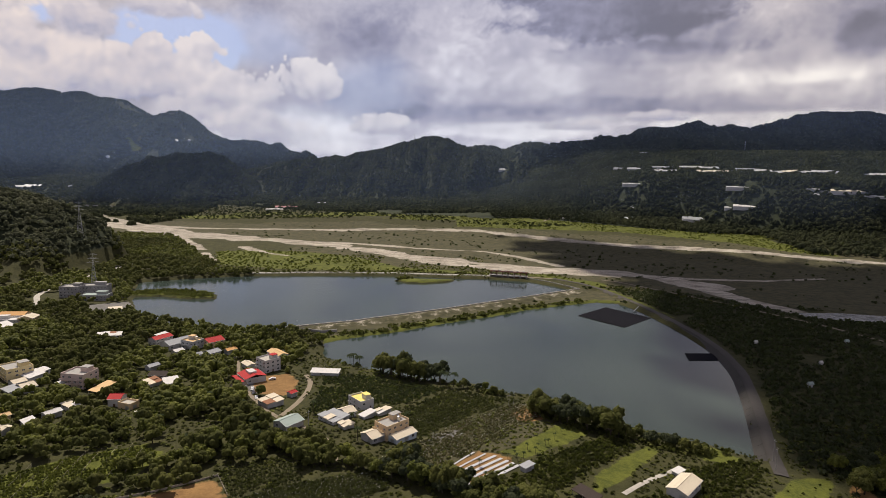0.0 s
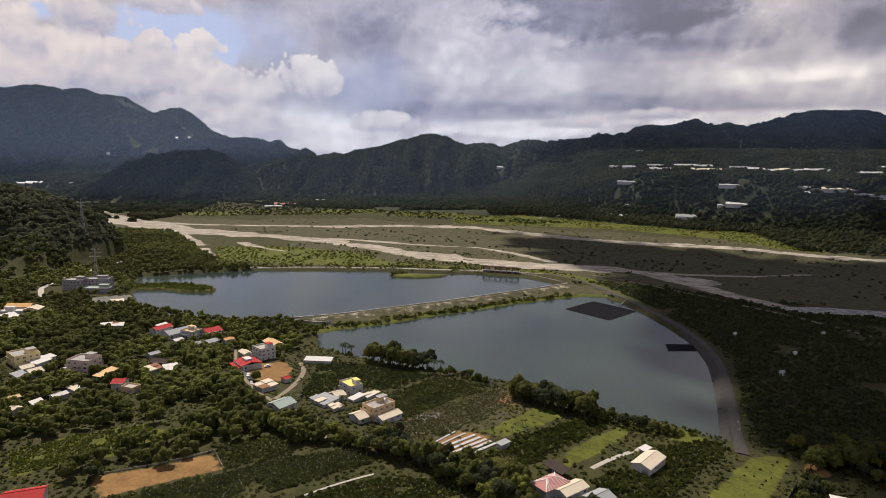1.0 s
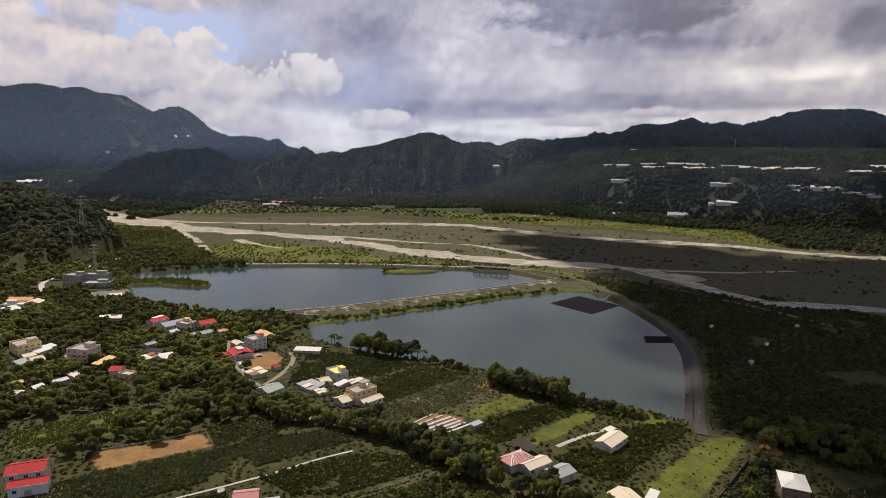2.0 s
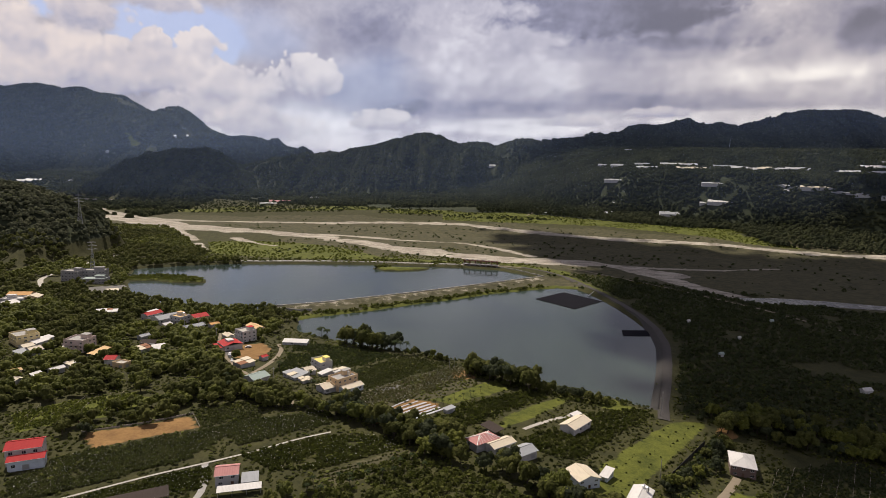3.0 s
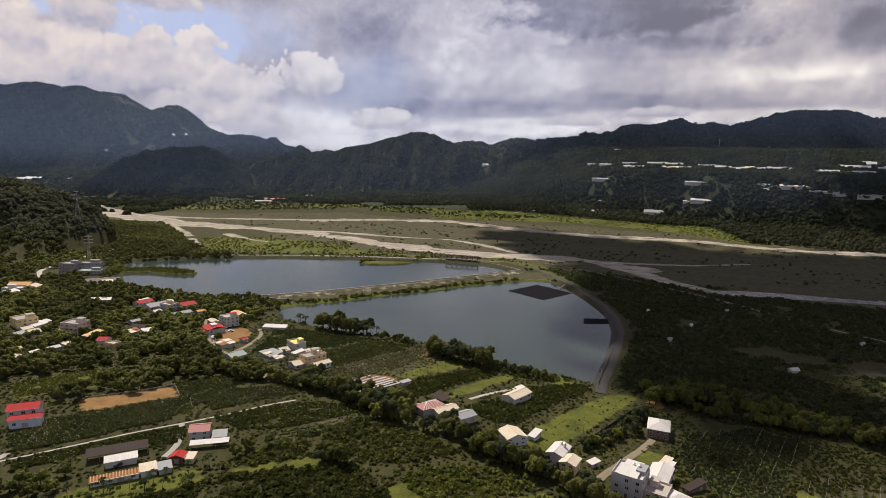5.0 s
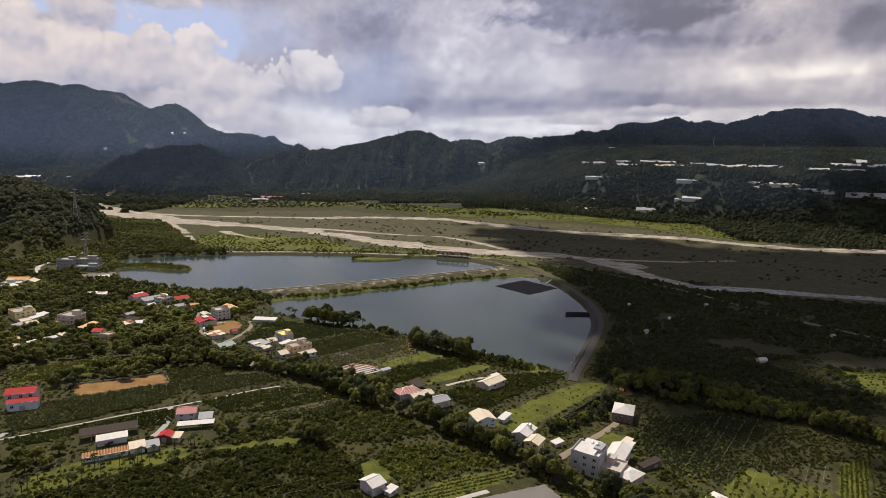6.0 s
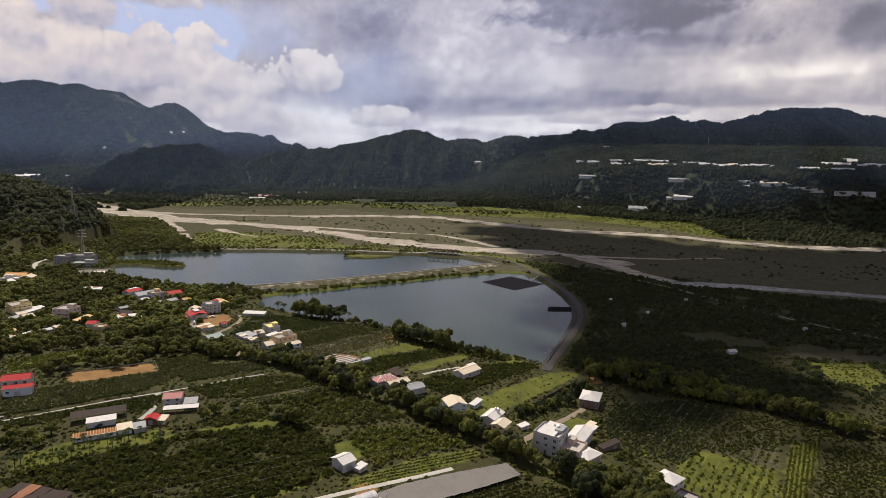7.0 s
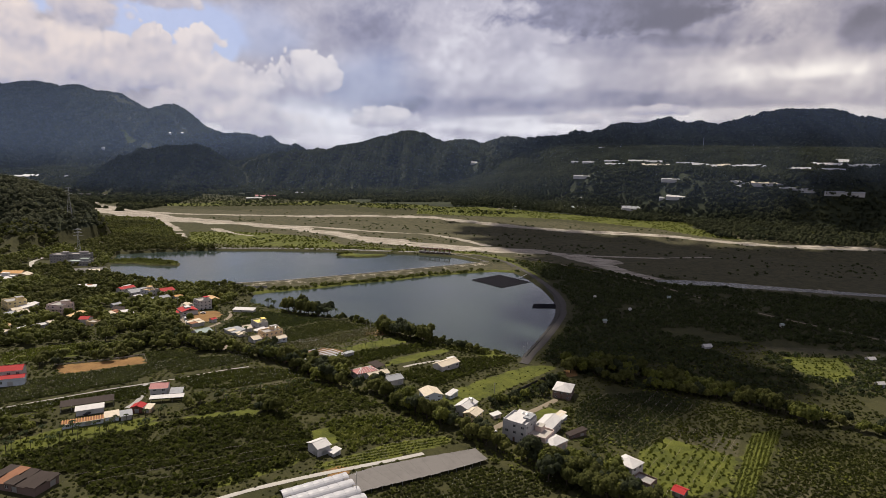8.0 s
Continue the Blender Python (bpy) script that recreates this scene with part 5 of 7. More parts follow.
def wall_along(name, line, wide, low, tall, material, label, every=0.0, post=(0.35, 0.5), category="wall"):
    """A wall along a line, on the ground or the water's edge, with posts on it."""
    ob = thing(name, Matrix.Identity(4), label, category, kind="structure")
    for (ax, ay), (bx, by) in zip(line, line[1:]):
        length, turn = math.hypot(bx - ax, by - ay), math.atan2(by - ay, bx - ax)
        bm = boxes((0, -wide / 2, low, length, wide / 2, tall))
        piece = part("wall_panel", bm, material, ob)
        piece.matrix_basis = Matrix.Translation((ax, ay, 0)) @ Matrix.Rotation(turn, 4, "Z")
        if every:
            def build(b):
                box(b, -post[0] / 2, -wide / 2 - 0.1, low, post[0] / 2, wide / 2 + 0.1, tall + post[1])
                return material
            mesh = shared(("post", material.name, wide, low, tall, post), build)
            for k in range(int(length / every) + 1):
                p = new("post", mesh)
                p.parent = ob
                p.matrix_basis = Matrix.Translation((ax, ay, 0)) @ Matrix.Rotation(turn, 4, "Z") @ Matrix.Translation((k * every, 0, 0))
    return ob


wall_along("wall_between_lakes", [(-129, 480), (-84, 502.5), (4, 562.5), (76, 616.5), (118, 648), (156, 678)], 0.9, -1.0, 4.15, concrete_pale,
           "concrete crest wall between the two reservoirs", 9.0, (0.5, 0.35))
wall_along("wall_far_shore", [(-236, 722), (-180, 736), (-129, 744), (-62, 750), (3, 748), (52, 750), (96, 744)], 1.0, -1.5, 2.6, lime_track,
           "low concrete quay along the far shore with posts", 7.5, (1.3, 0.9))
wall_along("wall_gate_side", [(108, 740), (128, 722), (158, 680)], 1.0, -1.5, 3.2, concrete, "concrete bank wall beside the sluice gate")
wall_along("wall_near_bank", [(-138, 482), (-112, 478), (-100, 474), (-88, 478)], 0.7, -1.0, 3.4, concrete, "dark concrete wing wall at the dam's end")


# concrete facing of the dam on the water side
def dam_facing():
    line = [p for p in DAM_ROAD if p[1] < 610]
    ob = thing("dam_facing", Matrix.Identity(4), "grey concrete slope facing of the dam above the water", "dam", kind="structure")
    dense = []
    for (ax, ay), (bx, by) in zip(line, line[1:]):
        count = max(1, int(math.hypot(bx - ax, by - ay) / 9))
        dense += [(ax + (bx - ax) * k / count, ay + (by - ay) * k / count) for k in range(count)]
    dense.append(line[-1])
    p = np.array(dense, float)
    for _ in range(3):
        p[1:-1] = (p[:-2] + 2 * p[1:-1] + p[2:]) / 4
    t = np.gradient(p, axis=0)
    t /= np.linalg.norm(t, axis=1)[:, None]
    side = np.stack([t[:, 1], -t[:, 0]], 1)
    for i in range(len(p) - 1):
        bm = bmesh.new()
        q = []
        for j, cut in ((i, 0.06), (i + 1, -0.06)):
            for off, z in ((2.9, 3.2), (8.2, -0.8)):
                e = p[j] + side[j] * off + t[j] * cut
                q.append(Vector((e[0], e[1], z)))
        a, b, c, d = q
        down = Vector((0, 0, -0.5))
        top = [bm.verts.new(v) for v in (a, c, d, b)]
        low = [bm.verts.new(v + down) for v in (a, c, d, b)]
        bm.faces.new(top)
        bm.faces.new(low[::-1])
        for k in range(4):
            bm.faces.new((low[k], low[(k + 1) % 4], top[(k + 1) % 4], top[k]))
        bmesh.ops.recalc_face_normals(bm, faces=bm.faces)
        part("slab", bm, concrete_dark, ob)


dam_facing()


def sluice():
    """The sluice gates at the lake's far corner."""
    a, b = Vector((60, 752)), Vector((104, 742))
    turn = math.atan2(b.y - a.y, b.x - a.x)
    length = (b - a).length
    ob = thing("sluice_gate", Matrix.Translation((a.x, a.y, 0)) @ Matrix.Rotation(turn, 4, "Z"), "rust-red sluice gate bridge on concrete piers over the reservoir outlet", "sluice gate")
    bays = 6
    for k in range(bays + 1):
        x = length * k / bays
        pier = part("pier", boxes((x - 0.7, -4.5, -3, x + 0.7, 3.5, 4.2)), concrete, ob)
        for y in (-2.5, 2.0):
            part("column", boxes((x - 0.35, y - 0.35, 4.2, x + 0.35, y + 0.35, 9.0)), rust_red, pier)
    part("deck", boxes((-2, -4.0, 4.2, length + 2, 3.0, 4.9)), concrete, ob)
    part("top_beam", boxes((-1, -3.2, 9.0, length + 1, -1.8, 9.8)), rust_red, ob)
    part("top_beam", boxes((-1, 1.4, 9.0, length + 1, 2.7, 9.8)), rust_red, ob)
    for k in range(bays):
        x0, x1 = length * k / bays + 0.8, length * (k + 1) / bays - 0.8
        leaf = part("gate_leaf", boxes((x0, -1.2, -2, x1, -0.8, 3.6)), rust_red, ob)
        for z in (0.6, 1.8, 3.0):
            part("stiffener", boxes((x0, -1.45, z, x1, -1.2, z + 0.2)), rust_red, leaf)
        part("hoist", boxes((x0 + 1.6, -1.6, 9.8, x1 - 1.6, 1.2, 11.0)), concrete, ob)
    for y in (-3.9, 2.9):
        bm = bmesh.new()
        bar(bm, (-2, y, 5.9), (length + 2, y, 5.9), 0.06)
        for k in range(20):
            x = -2 + (length + 4) * k / 19
            bar(bm, (x, y, 4.9), (x, y, 5.9), 0.05)
        part("railing", bm, steel, ob)


sluice()


def solar_raft(name, corners, rows, label):
    """A floating array of dark panels in rows, with stepped edges and a walkway between rows."""
    a, b, c, d = [Vector((x, y, 0)) for x, y in corners]
    ob = thing(name, Matrix.Identity(4), label, "solar raft")
    for k in range(rows):
        p0, p1 = a.lerp(d, (k + 0.5) / rows), b.lerp(c, (k + 0.5) / rows)
        along = (p1 - p0)
        length, turn = along.length, math.atan2(along.y, along.x)
        wide = (d - a).length / rows
        bm = boxes((0, -wide * 0.45, -0.25, length, wide * 0.45, 0.2))
        float_row = part("float_row", bm, float_grey, ob)
        shift = 0.6 if k % 2 else -0.6
        float_row.matrix_basis = Matrix.Translation(p0) @ Matrix.Rotation(turn, 4, "Z") @ Matrix.Translation((shift, 0, 0))
        bm = bmesh.new()
        count = max(2, int(length / 2.1))
        for i in range(count):
            x0, x1 = length * i / count + 0.06, length * (i + 1) / count - 0.06
            v = [(x0, -wide * 0.4, 0.3), (x1, -wide * 0.4, 0.3), (x1, wide * 0.28, 0.75), (x0, wide * 0.28, 0.75)]
            top = [bm.verts.new(q) for q in v]
            low = [bm.verts.new((q[0], q[1], q[2] - 0.06)) for q in v]
            bm.faces.new(top)
            bm.faces.new(low[::-1])
            for e in range(4):
                bm.faces.new((low[e], low[(e + 1) % 4], top[(e + 1) % 4], top[e]))
        part("solar_panel", bm, panel_dark, float_row)["kind"] = "stuff"
    return ob


solar_raft("solar_raft", [(128, 560), (165, 598), (197, 558), (160, 520)], 22, "dark square solar raft floating on the lower reservoir")
solar_raft("jetty_raft", [(184.5, 447.5), (206, 449), (203, 433), (180.5, 431)], 7, "dark narrow solar raft moored beside the dam")
bm = bmesh.new()
bar(bm, (188, 582, 0.5), (199, 598, 2.6), 0.45)
mesh = bpy.data.meshes.new("raft_gangway")
bm.to_mesh(mesh)
bm.free()
mesh.materials.append(steel)
tagged(new("raft_gangway", mesh), "thin steel gangway from the raft to the bank", "gangway")


def road_bridge(x, y, length, yaw):
    """A long pale road bridge on piers."""
    ob = thing("road_bridge", pose(x, y, height(x, y), 0, 0, yaw), "long pale concrete road bridge over a side stream", "bridge")
    part("deck", boxes((-length / 2, -4, 5.0, length / 2, 4, 6.4)), concrete_pale, ob)
    for y0 in (-4, 3.7):
        part("railing", boxes((-length / 2, y0, 6.4, length / 2, y0 + 0.3, 7.5)), concrete_pale, ob)
    for k in range(4):
        u = -length * 0.38 + length * 0.253 * k
        part("pier", boxes((u - 1, -3, -4, u + 1, 3, 5.0)), concrete, ob)


road_bridge(-983, 1669, 82, -4)


# ------------------------------------------------------------ poles, pylons, masts
def pole(x, y, tall, label="slim grey electricity pole beside the road"):
    z = height(x, y)
    ob = thing("utility_pole", pose(x, y, z, 0, 0, (x * 13) % 90), label, "pole", "utility poles")
    bm = bmesh.new()
    bar(bm, (0, 0, -0.5), (0, 0, tall), 0.17, 8, 0.1)
    part("shaft", bm, concrete, ob)
    part("crossarm", boxes((-1.0, -0.06, tall - 0.9, 1.0, 0.06, tall - 0.75)), steel, ob)
    return ob


for x, y, tall in ((148, 263, 11), (152, 272, 11), (123, 196, 9), (62, 91, 9), (-141, 486, 9), (-137, 486, 9), (-120, 476, 8), (-128, 474, 8), (35, 324, 7), (38, 326, 8), (-67, 287, 8), (-136, 380, 9), (-152, 398, 9), (-170, 404, 9)):
    pole(x, y, tall)


def pylon(x, y, tall, base=5.0):
    z = height(x, y)
    ob = thing("pylon", pose(x, y, z, 0, 0, 30), "tall grey steel lattice power pylon on the hillside", "pylon", "pylons")
    for sx, sy in ((-1, -1), (1, -1), (1, 1), (-1, 1)):
        bm = bmesh.new()
        bar(bm, (sx * base / 2, sy * base / 2, -1), (sx * 0.6, sy * 0.6, tall * 0.75), 0.16, 4)
        bar(bm, (sx * 0.6, sy * 0.6, tall * 0.75), (sx * 0.3, sy * 0.3, tall), 0.13, 4)
        part("leg", bm, steel, ob)
    levels = 9
    for k in range(levels):
        z0, z1 = tall * 0.75 * k / levels, tall * 0.75 * (k + 1) / levels
        r0, r1 = [base / 2 + (0.6 - base / 2) * v / (tall * 0.75) for v in (z0, z1)]
        bm = bmesh.new()
        ring = [(-1, -1), (1, -1), (1, 1), (-1, 1)]
        for i in range(4):
            (ax, ay), (bx, by) = ring[i], ring[(i + 1) % 4]
            bar(bm, (ax * r0, ay * r0, z0), (bx * r1, by * r1, z1), 0.09, 4)
            bar(bm, (bx * r0, by * r0, z0), (ax * r1, ay * r1, z1), 0.09, 4)
        part("lattice", bm, steel, ob)
    for z1, reach in ((tall * 0.76, 5.5), (tall * 0.86, 4.8), (tall * 0.96, 4.0)):
        bm = bmesh.new()
        bar(bm, (-reach, 0, z1), (reach, 0, z1), 0.14, 4)
        bar(bm, (-reach, 0, z1), (0, 0, z1 + 1.6), 0.09, 4)
        bar(bm, (reach, 0, z1), (0, 0, z1 + 1.6), 0.09, 4)
        part("arm", bm, steel, ob)


pylon(-362, 606, 38, 6.0)
pylon(-470, 760, 44, 7.0)
for x, y, tall in ((-118, 2245, 28), (1085, 2150, 55), (1330, 2250, 40)):
    z = height(x, y)
    bm = bmesh.new()
    bar(bm, (0, 0, -2), (0, 0, tall), 0.9, 6, 0.5)
    for k in range(4):
        bar(bm, (-2.2, 0, tall * (0.55 + 0.12 * k)), (2.2, 0, tall * (0.55 + 0.12 * k)), 0.35, 4)
    mesh = bpy.data.meshes.new("mast")
    bm.to_mesh(mesh)
    bm.free()
    mesh.materials.append(steel)
    ob = new("mast", mesh)
    ob.location = (x, y, z)
    tagged(ob, "thin grey mast on the ridge", "mast", "masts on the ridges")


# ------------------------------------------------------------ cars in the village yard
def car(x, y, yaw, paint, label):
    z = height(x, y) + 0.05
    ob = thing("car", pose(x, y, z, 0, 0, yaw), label, "car", "cars in the yard")
    bm = bmesh.new()
    side = [(-2.1, 0.35), (-2.15, 0.8), (-1.2, 0.9), (-0.75, 1.42), (0.9, 1.45), (1.5, 0.95), (2.1, 0.85), (2.15, 0.35)]
    l = [bm.verts.new((u, -0.85 + (0.12 if v > 1.2 else 0), v)) for u, v in side]
    r = [bm.verts.new((u, 0.85 - (0.12 if v > 1.2 else 0), v)) for u, v in side]
    bm.faces.new(l)
    bm.faces.new(r[::-1])
    for i in range(len(side)):
        j = (i + 1) % len(side)
        bm.faces.new((l[j], l[i], r[i], r[j]))
    bmesh.ops.recalc_face_normals(bm, faces=bm.faces)
    body = part("body", bm, paint, ob)
    part("windscreen", boxes((-0.66, -0.87, 0.98, 0.86, 0.87, 1.32)), glass_dark, body)
    for u in (-1.3, 1.3):
        for v in (-0.82, 0.82):
            bm = bmesh.new()
            bar(bm, (u, v - 0.1, 0.33), (u, v + 0.1, 0.33), 0.33, 12)
            part("wheel", bm, tyre_black, ob)


for x, y, yaw, paint, label in ((-112, 359, 20, car_silver, "silver saloon car parked on the dirt yard"), (-106, 360, 25, car_white, "white saloon car parked on the dirt yard"),
                                (-120, 358, 70, car_white, "white car parked beside the store"), (-112, 341, 100, car_white, "white car parked along the lane"),
                                (-109, 334, 100, car_dark, "dark car parked along the lane"), (-105, 326, 110, car_white, "white car parked near the sheds"),
                                (-74, 150, 60, car_dark, "dark car beside the farm sheds"), (119, 152, 50, car_white, "white car on the lane by the houses")):
    car(x, y, yaw, paint, label)



# greenhouses and sheds on the far terrace and banks
FAR_SHEDS = []


def far_shed(x, y, length, deep, tall, yaw, roof_mat, label):
    FAR_SHEDS.append((x, y, max(length, deep) * 0.6, 8))
    z = height(x, y)
    ob = thing("greenhouse", pose(x, y, z, 0, 0, yaw), label, "greenhouse", "far greenhouses")
    part("wall", boxes((-length / 2 + 0.4, -deep / 2 + 0.4, -6, length / 2 - 0.4, deep / 2 - 0.4, tall)), plaster_grey, ob)
    bays = max(1, int(round(deep / 9)))
    for k in range(bays):
        y0, y1 = -deep / 2 + deep * k / bays, -deep / 2 + deep * (k + 1) / bays
        bm = bmesh.new()
        roof_shell(bm, [(y0, tall), ((y0 + y1) / 2, tall + 1.5), (y1, tall)], -length / 2, length / 2, 0.3)
        bmesh.ops.rotate(bm, verts=bm.verts, cent=(0, 0, 0), matrix=Matrix.Rotation(radians(90), 3, "Z"))
        bmesh.ops.scale(bm, vec=(-1, 1, 1), verts=bm.verts)
        bmesh.ops.reverse_faces(bm, faces=bm.faces)
        part("roof", bm, roof_mat, ob)


def greenhouse(x, y, length, rise, yaw, roof_mat, label):
    """A greenhouse or shed with a roof that climbs from a low front wall, in ribs, to a tall back."""
    FAR_SHEDS.append((x, y, length * 0.5 + 2, 26 if height(x, y) > 138 else 7))
    rise = (0.6 if height(x, y) > 138 else 0.4) * rise
    deep = 2.2 * rise + 3
    ob = thing("greenhouse" if "greenhouse" in label else "far_building", pose(x, y, height(x, y), 0, 0, yaw), label, "greenhouse" if "greenhouse" in label else "building", "far greenhouses")
    half, low = length / 2, 0.9 + 0.2 * rise
    part("wall", boxes((-half + 0.3, -deep / 2 + 0.3, -7, half - 0.3, deep / 2 - 0.3, low)), plaster_grey, ob)
    bays = max(1, int(round(length / 12)))
    for k in range(bays):
        x0, x1 = -half + length * k / bays, -half + length * (k + 1) / bays - 0.5
        lift = 0.5 * ((k * 7 + int(x)) % 3)
        bm = bmesh.new()
        front, back = [[bm.verts.new((u, v, z - d)) for u in (x0, x1) for d in (0, 0.3)] for v, z in ((-deep / 2, low), (deep / 2, low + rise + lift))]
        a, b, c, d = front[0], front[2], back[2], back[0]
        e, f, g, h = front[1], front[3], back[3], back[1]
        for q in ((a, b, c, d), (h, g, f, e), (a, e, f, b), (b, f, g, c), (c, g, h, d), (d, h, e, a)):
            bm.faces.new(q)
        part("roof", bm, roof_mat, ob)
    part("back_wall", boxes((-half + 0.3, deep / 2 - 0.5, low, half - 0.3, deep / 2 - 0.2, low + rise - 0.3)), plaster_grey, ob)


greenhouse(500, 1708, 28, 4.7, -18, sheet_grey, "long pale film greenhouse on the far river terrace")
greenhouse(532, 1646, 52, 6.3, -21, sheet_grey, "long pale film greenhouse on the far river terrace")
greenhouse(585, 1591, 57, 4.4, -17, sheet_grey, "long pale film greenhouse on the far river terrace")
greenhouse(574, 1545, 56, 4.3, -25, film_pale, "long pale film greenhouse on the far river terrace")
greenhouse(643, 1555, 57, 4.4, -11, film_pale, "long pale film greenhouse on the far river terrace")
greenhouse(680, 1524, 60, 4.4, -25, film_pale, "long pale film greenhouse on the far river terrace")
greenhouse(662, 1469, 73, 5.8, -26, sheet_cream, "long pale film greenhouse on the far river terrace")
greenhouse(743, 1466, 65, 4.3, -19, sheet_grey, "long pale film greenhouse on the far river terrace")
greenhouse(765, 1436, 48, 5.8, -18, film_pale, "long pale film greenhouse on the far river terrace")
greenhouse(783, 1400, 22, 7.3, -27, film_pale, "long pale film greenhouse on the far river terrace")
greenhouse(813, 1405, 35, 7.4, -30, sheet_cream, "long pale film greenhouse on the far river terrace")
greenhouse(825, 1381, 22, 7.3, -32, sheet_grey, "long pale film greenhouse on the far river terrace")
greenhouse(845, 1376, 26, 5.8, -29, film_pale, "long pale film greenhouse on the far river terrace")
greenhouse(869, 1369, 42, 5.8, -24, film_pale, "long pale film greenhouse on the far river terrace")
greenhouse(881, 1345, 19, 7.3, -34, sheet_grey, "long pale film greenhouse on the far river terrace")
greenhouse(946, 1302, 54, 5.7, -39, film_pale, "long pale film greenhouse on the far river terrace")
greenhouse(1043, 1352, 60, 7.8, -27, sheet_white, "long pale film greenhouse on the far river terrace")
greenhouse(1114, 1400, 35, 11.7, -34, film_pale, "long pale film greenhouse on the far river terrace")
greenhouse(1007, 1278, 64, 7.4, -29, film_pale, "long pale film greenhouse on the far river terrace")
greenhouse(1123, 1348, 86, 8.0, -36, sheet_grey, "long pale film greenhouse on the far river terrace")
greenhouse(484, 1479, 77, 3.3, -16, film_pale, "long pale film greenhouse on the far river terrace")
greenhouse(655, 1297, 72, 3.7, -16, film_pale, "long pale film greenhouse on the far river terrace")
greenhouse(760, 1232, 34, 3.7, -35, film_pale, "long pale film greenhouse on the far river terrace")
greenhouse(785, 1220, 43, 5.1, -33, film_pale, "long pale film greenhouse on the far river terrace")
greenhouse(821, 1196, 72, 6.6, -24, sheet_cream, "long pale film greenhouse on the far river terrace")
greenhouse(760, 1218, 20, 3.7, -21, film_pale, "long pale film greenhouse on the far river terrace")
greenhouse(859, 1167, 57, 3.7, -31, film_pale, "long pale film greenhouse on the far river terrace")
greenhouse(890, 1144, 57, 3.7, -31, sheet_grey, "long pale film greenhouse on the far river terrace")
greenhouse(930, 1105, 71, 5.1, -33, sheet_grey, "long pale film greenhouse on the far river terrace")
greenhouse(647, 1259, 56, 7.8, -28, sheet_white, "long pale film greenhouse on the far river terrace")
greenhouse(620, 1282, 20, 3.6, -18, film_pale, "long pale film greenhouse on the far river terrace")
greenhouse(562, 1295, 70, 12.0, -13, sheet_grey, "large pale packing shed on the far river bank")
greenhouse(445, 1361, 54, 6.5, -12, film_pale, "long pale film greenhouse on the far river terrace")
greenhouse(411, 1389, 17, 5.2, -10, sheet_white, "small white hut on the far bank")
greenhouse(456, 1429, 9, 3.9, -6, sheet_grey, "small white hut on the far bank")
greenhouse(359, 1440, 12, 3.8, -10, film_pale, "small white hut on the far bank")
greenhouse(391, 1420, 9, 3.8, -10, sheet_grey, "small white hut on the far bank")
greenhouse(286, 1368, 22, 5.0, -13, film_pale, "long pale film greenhouse on the far river terrace")
greenhouse(621, 1865, 31, 5.2, -23, film_pale, "pale building high on the wooded slope")
greenhouse(689, 1868, 32, 5.3, -24, film_pale, "pale building high on the wooded slope")
greenhouse(208, 2131, 30, 5.8, -6, film_pale, "white building at the hill's foot")
greenhouse(-1565, 2168, 69, 10.0, 24, film_pale, "pale building in the side valley")
greenhouse(-1540, 2201, 53, 10.1, 36, film_pale, "pale building in the side valley")
greenhouse(-1398, 2202, 21, 7.2, 21, sheet_grey, "pale building in the side valley")
greenhouse(-2026, 2898, 18, 8.2, 35, film_pale, "pale building in the side valley")
greenhouse(-1697, 2886, 17, 7.7, 28, film_pale, "pale building in the side valley")
greenhouse(-433, 1624, 68, 7.9, 14, sheet_pink, "red-roofed long shed at the hill's foot")
greenhouse(-459, 1591, 50, 4.4, 24, sheet_white, "long white shed at the hill's foot")
greenhouse(-357, 1708, 25, 4.7, 2, film_pale, "white building at the hill's foot")
greenhouse(-579, 1898, 20, 5.4, 18, film_pale, "white building at the hill's foot")
greenhouse(-1720, 3008, 17, 8.0, 35, film_pale, "small pale building on the mountain slope")
greenhouse(-1544, 3390, 15, 8.6, 18, film_pale, "small pale building on the mountain slope")
greenhouse(-1534, 3535, 23, 8.9, 15, film_pale, "small pale building on the mountain slope")
greenhouse(-1465, 3229, 14, 8.2, 31, film_pale, "small pale building on the mountain slope")
for x, y, w in ((293, 310, 7), (266, 221, 4), (234, 375, 4), (404, 293, 7), (372, 241, 6), (380, 236, 4), (270, 420, 3), (330, 480, 4), (390, 380, 4), (250, 470, 3)):
    far_shed(x, y, w, w * 0.6, 2.2, 12, sheet_white if w != 4 else sheet_green, "small pale field hut in the dim plantation")





# ------------------------------------------------------------ trees, woods, crops
rng = np.random.default_rng(7)


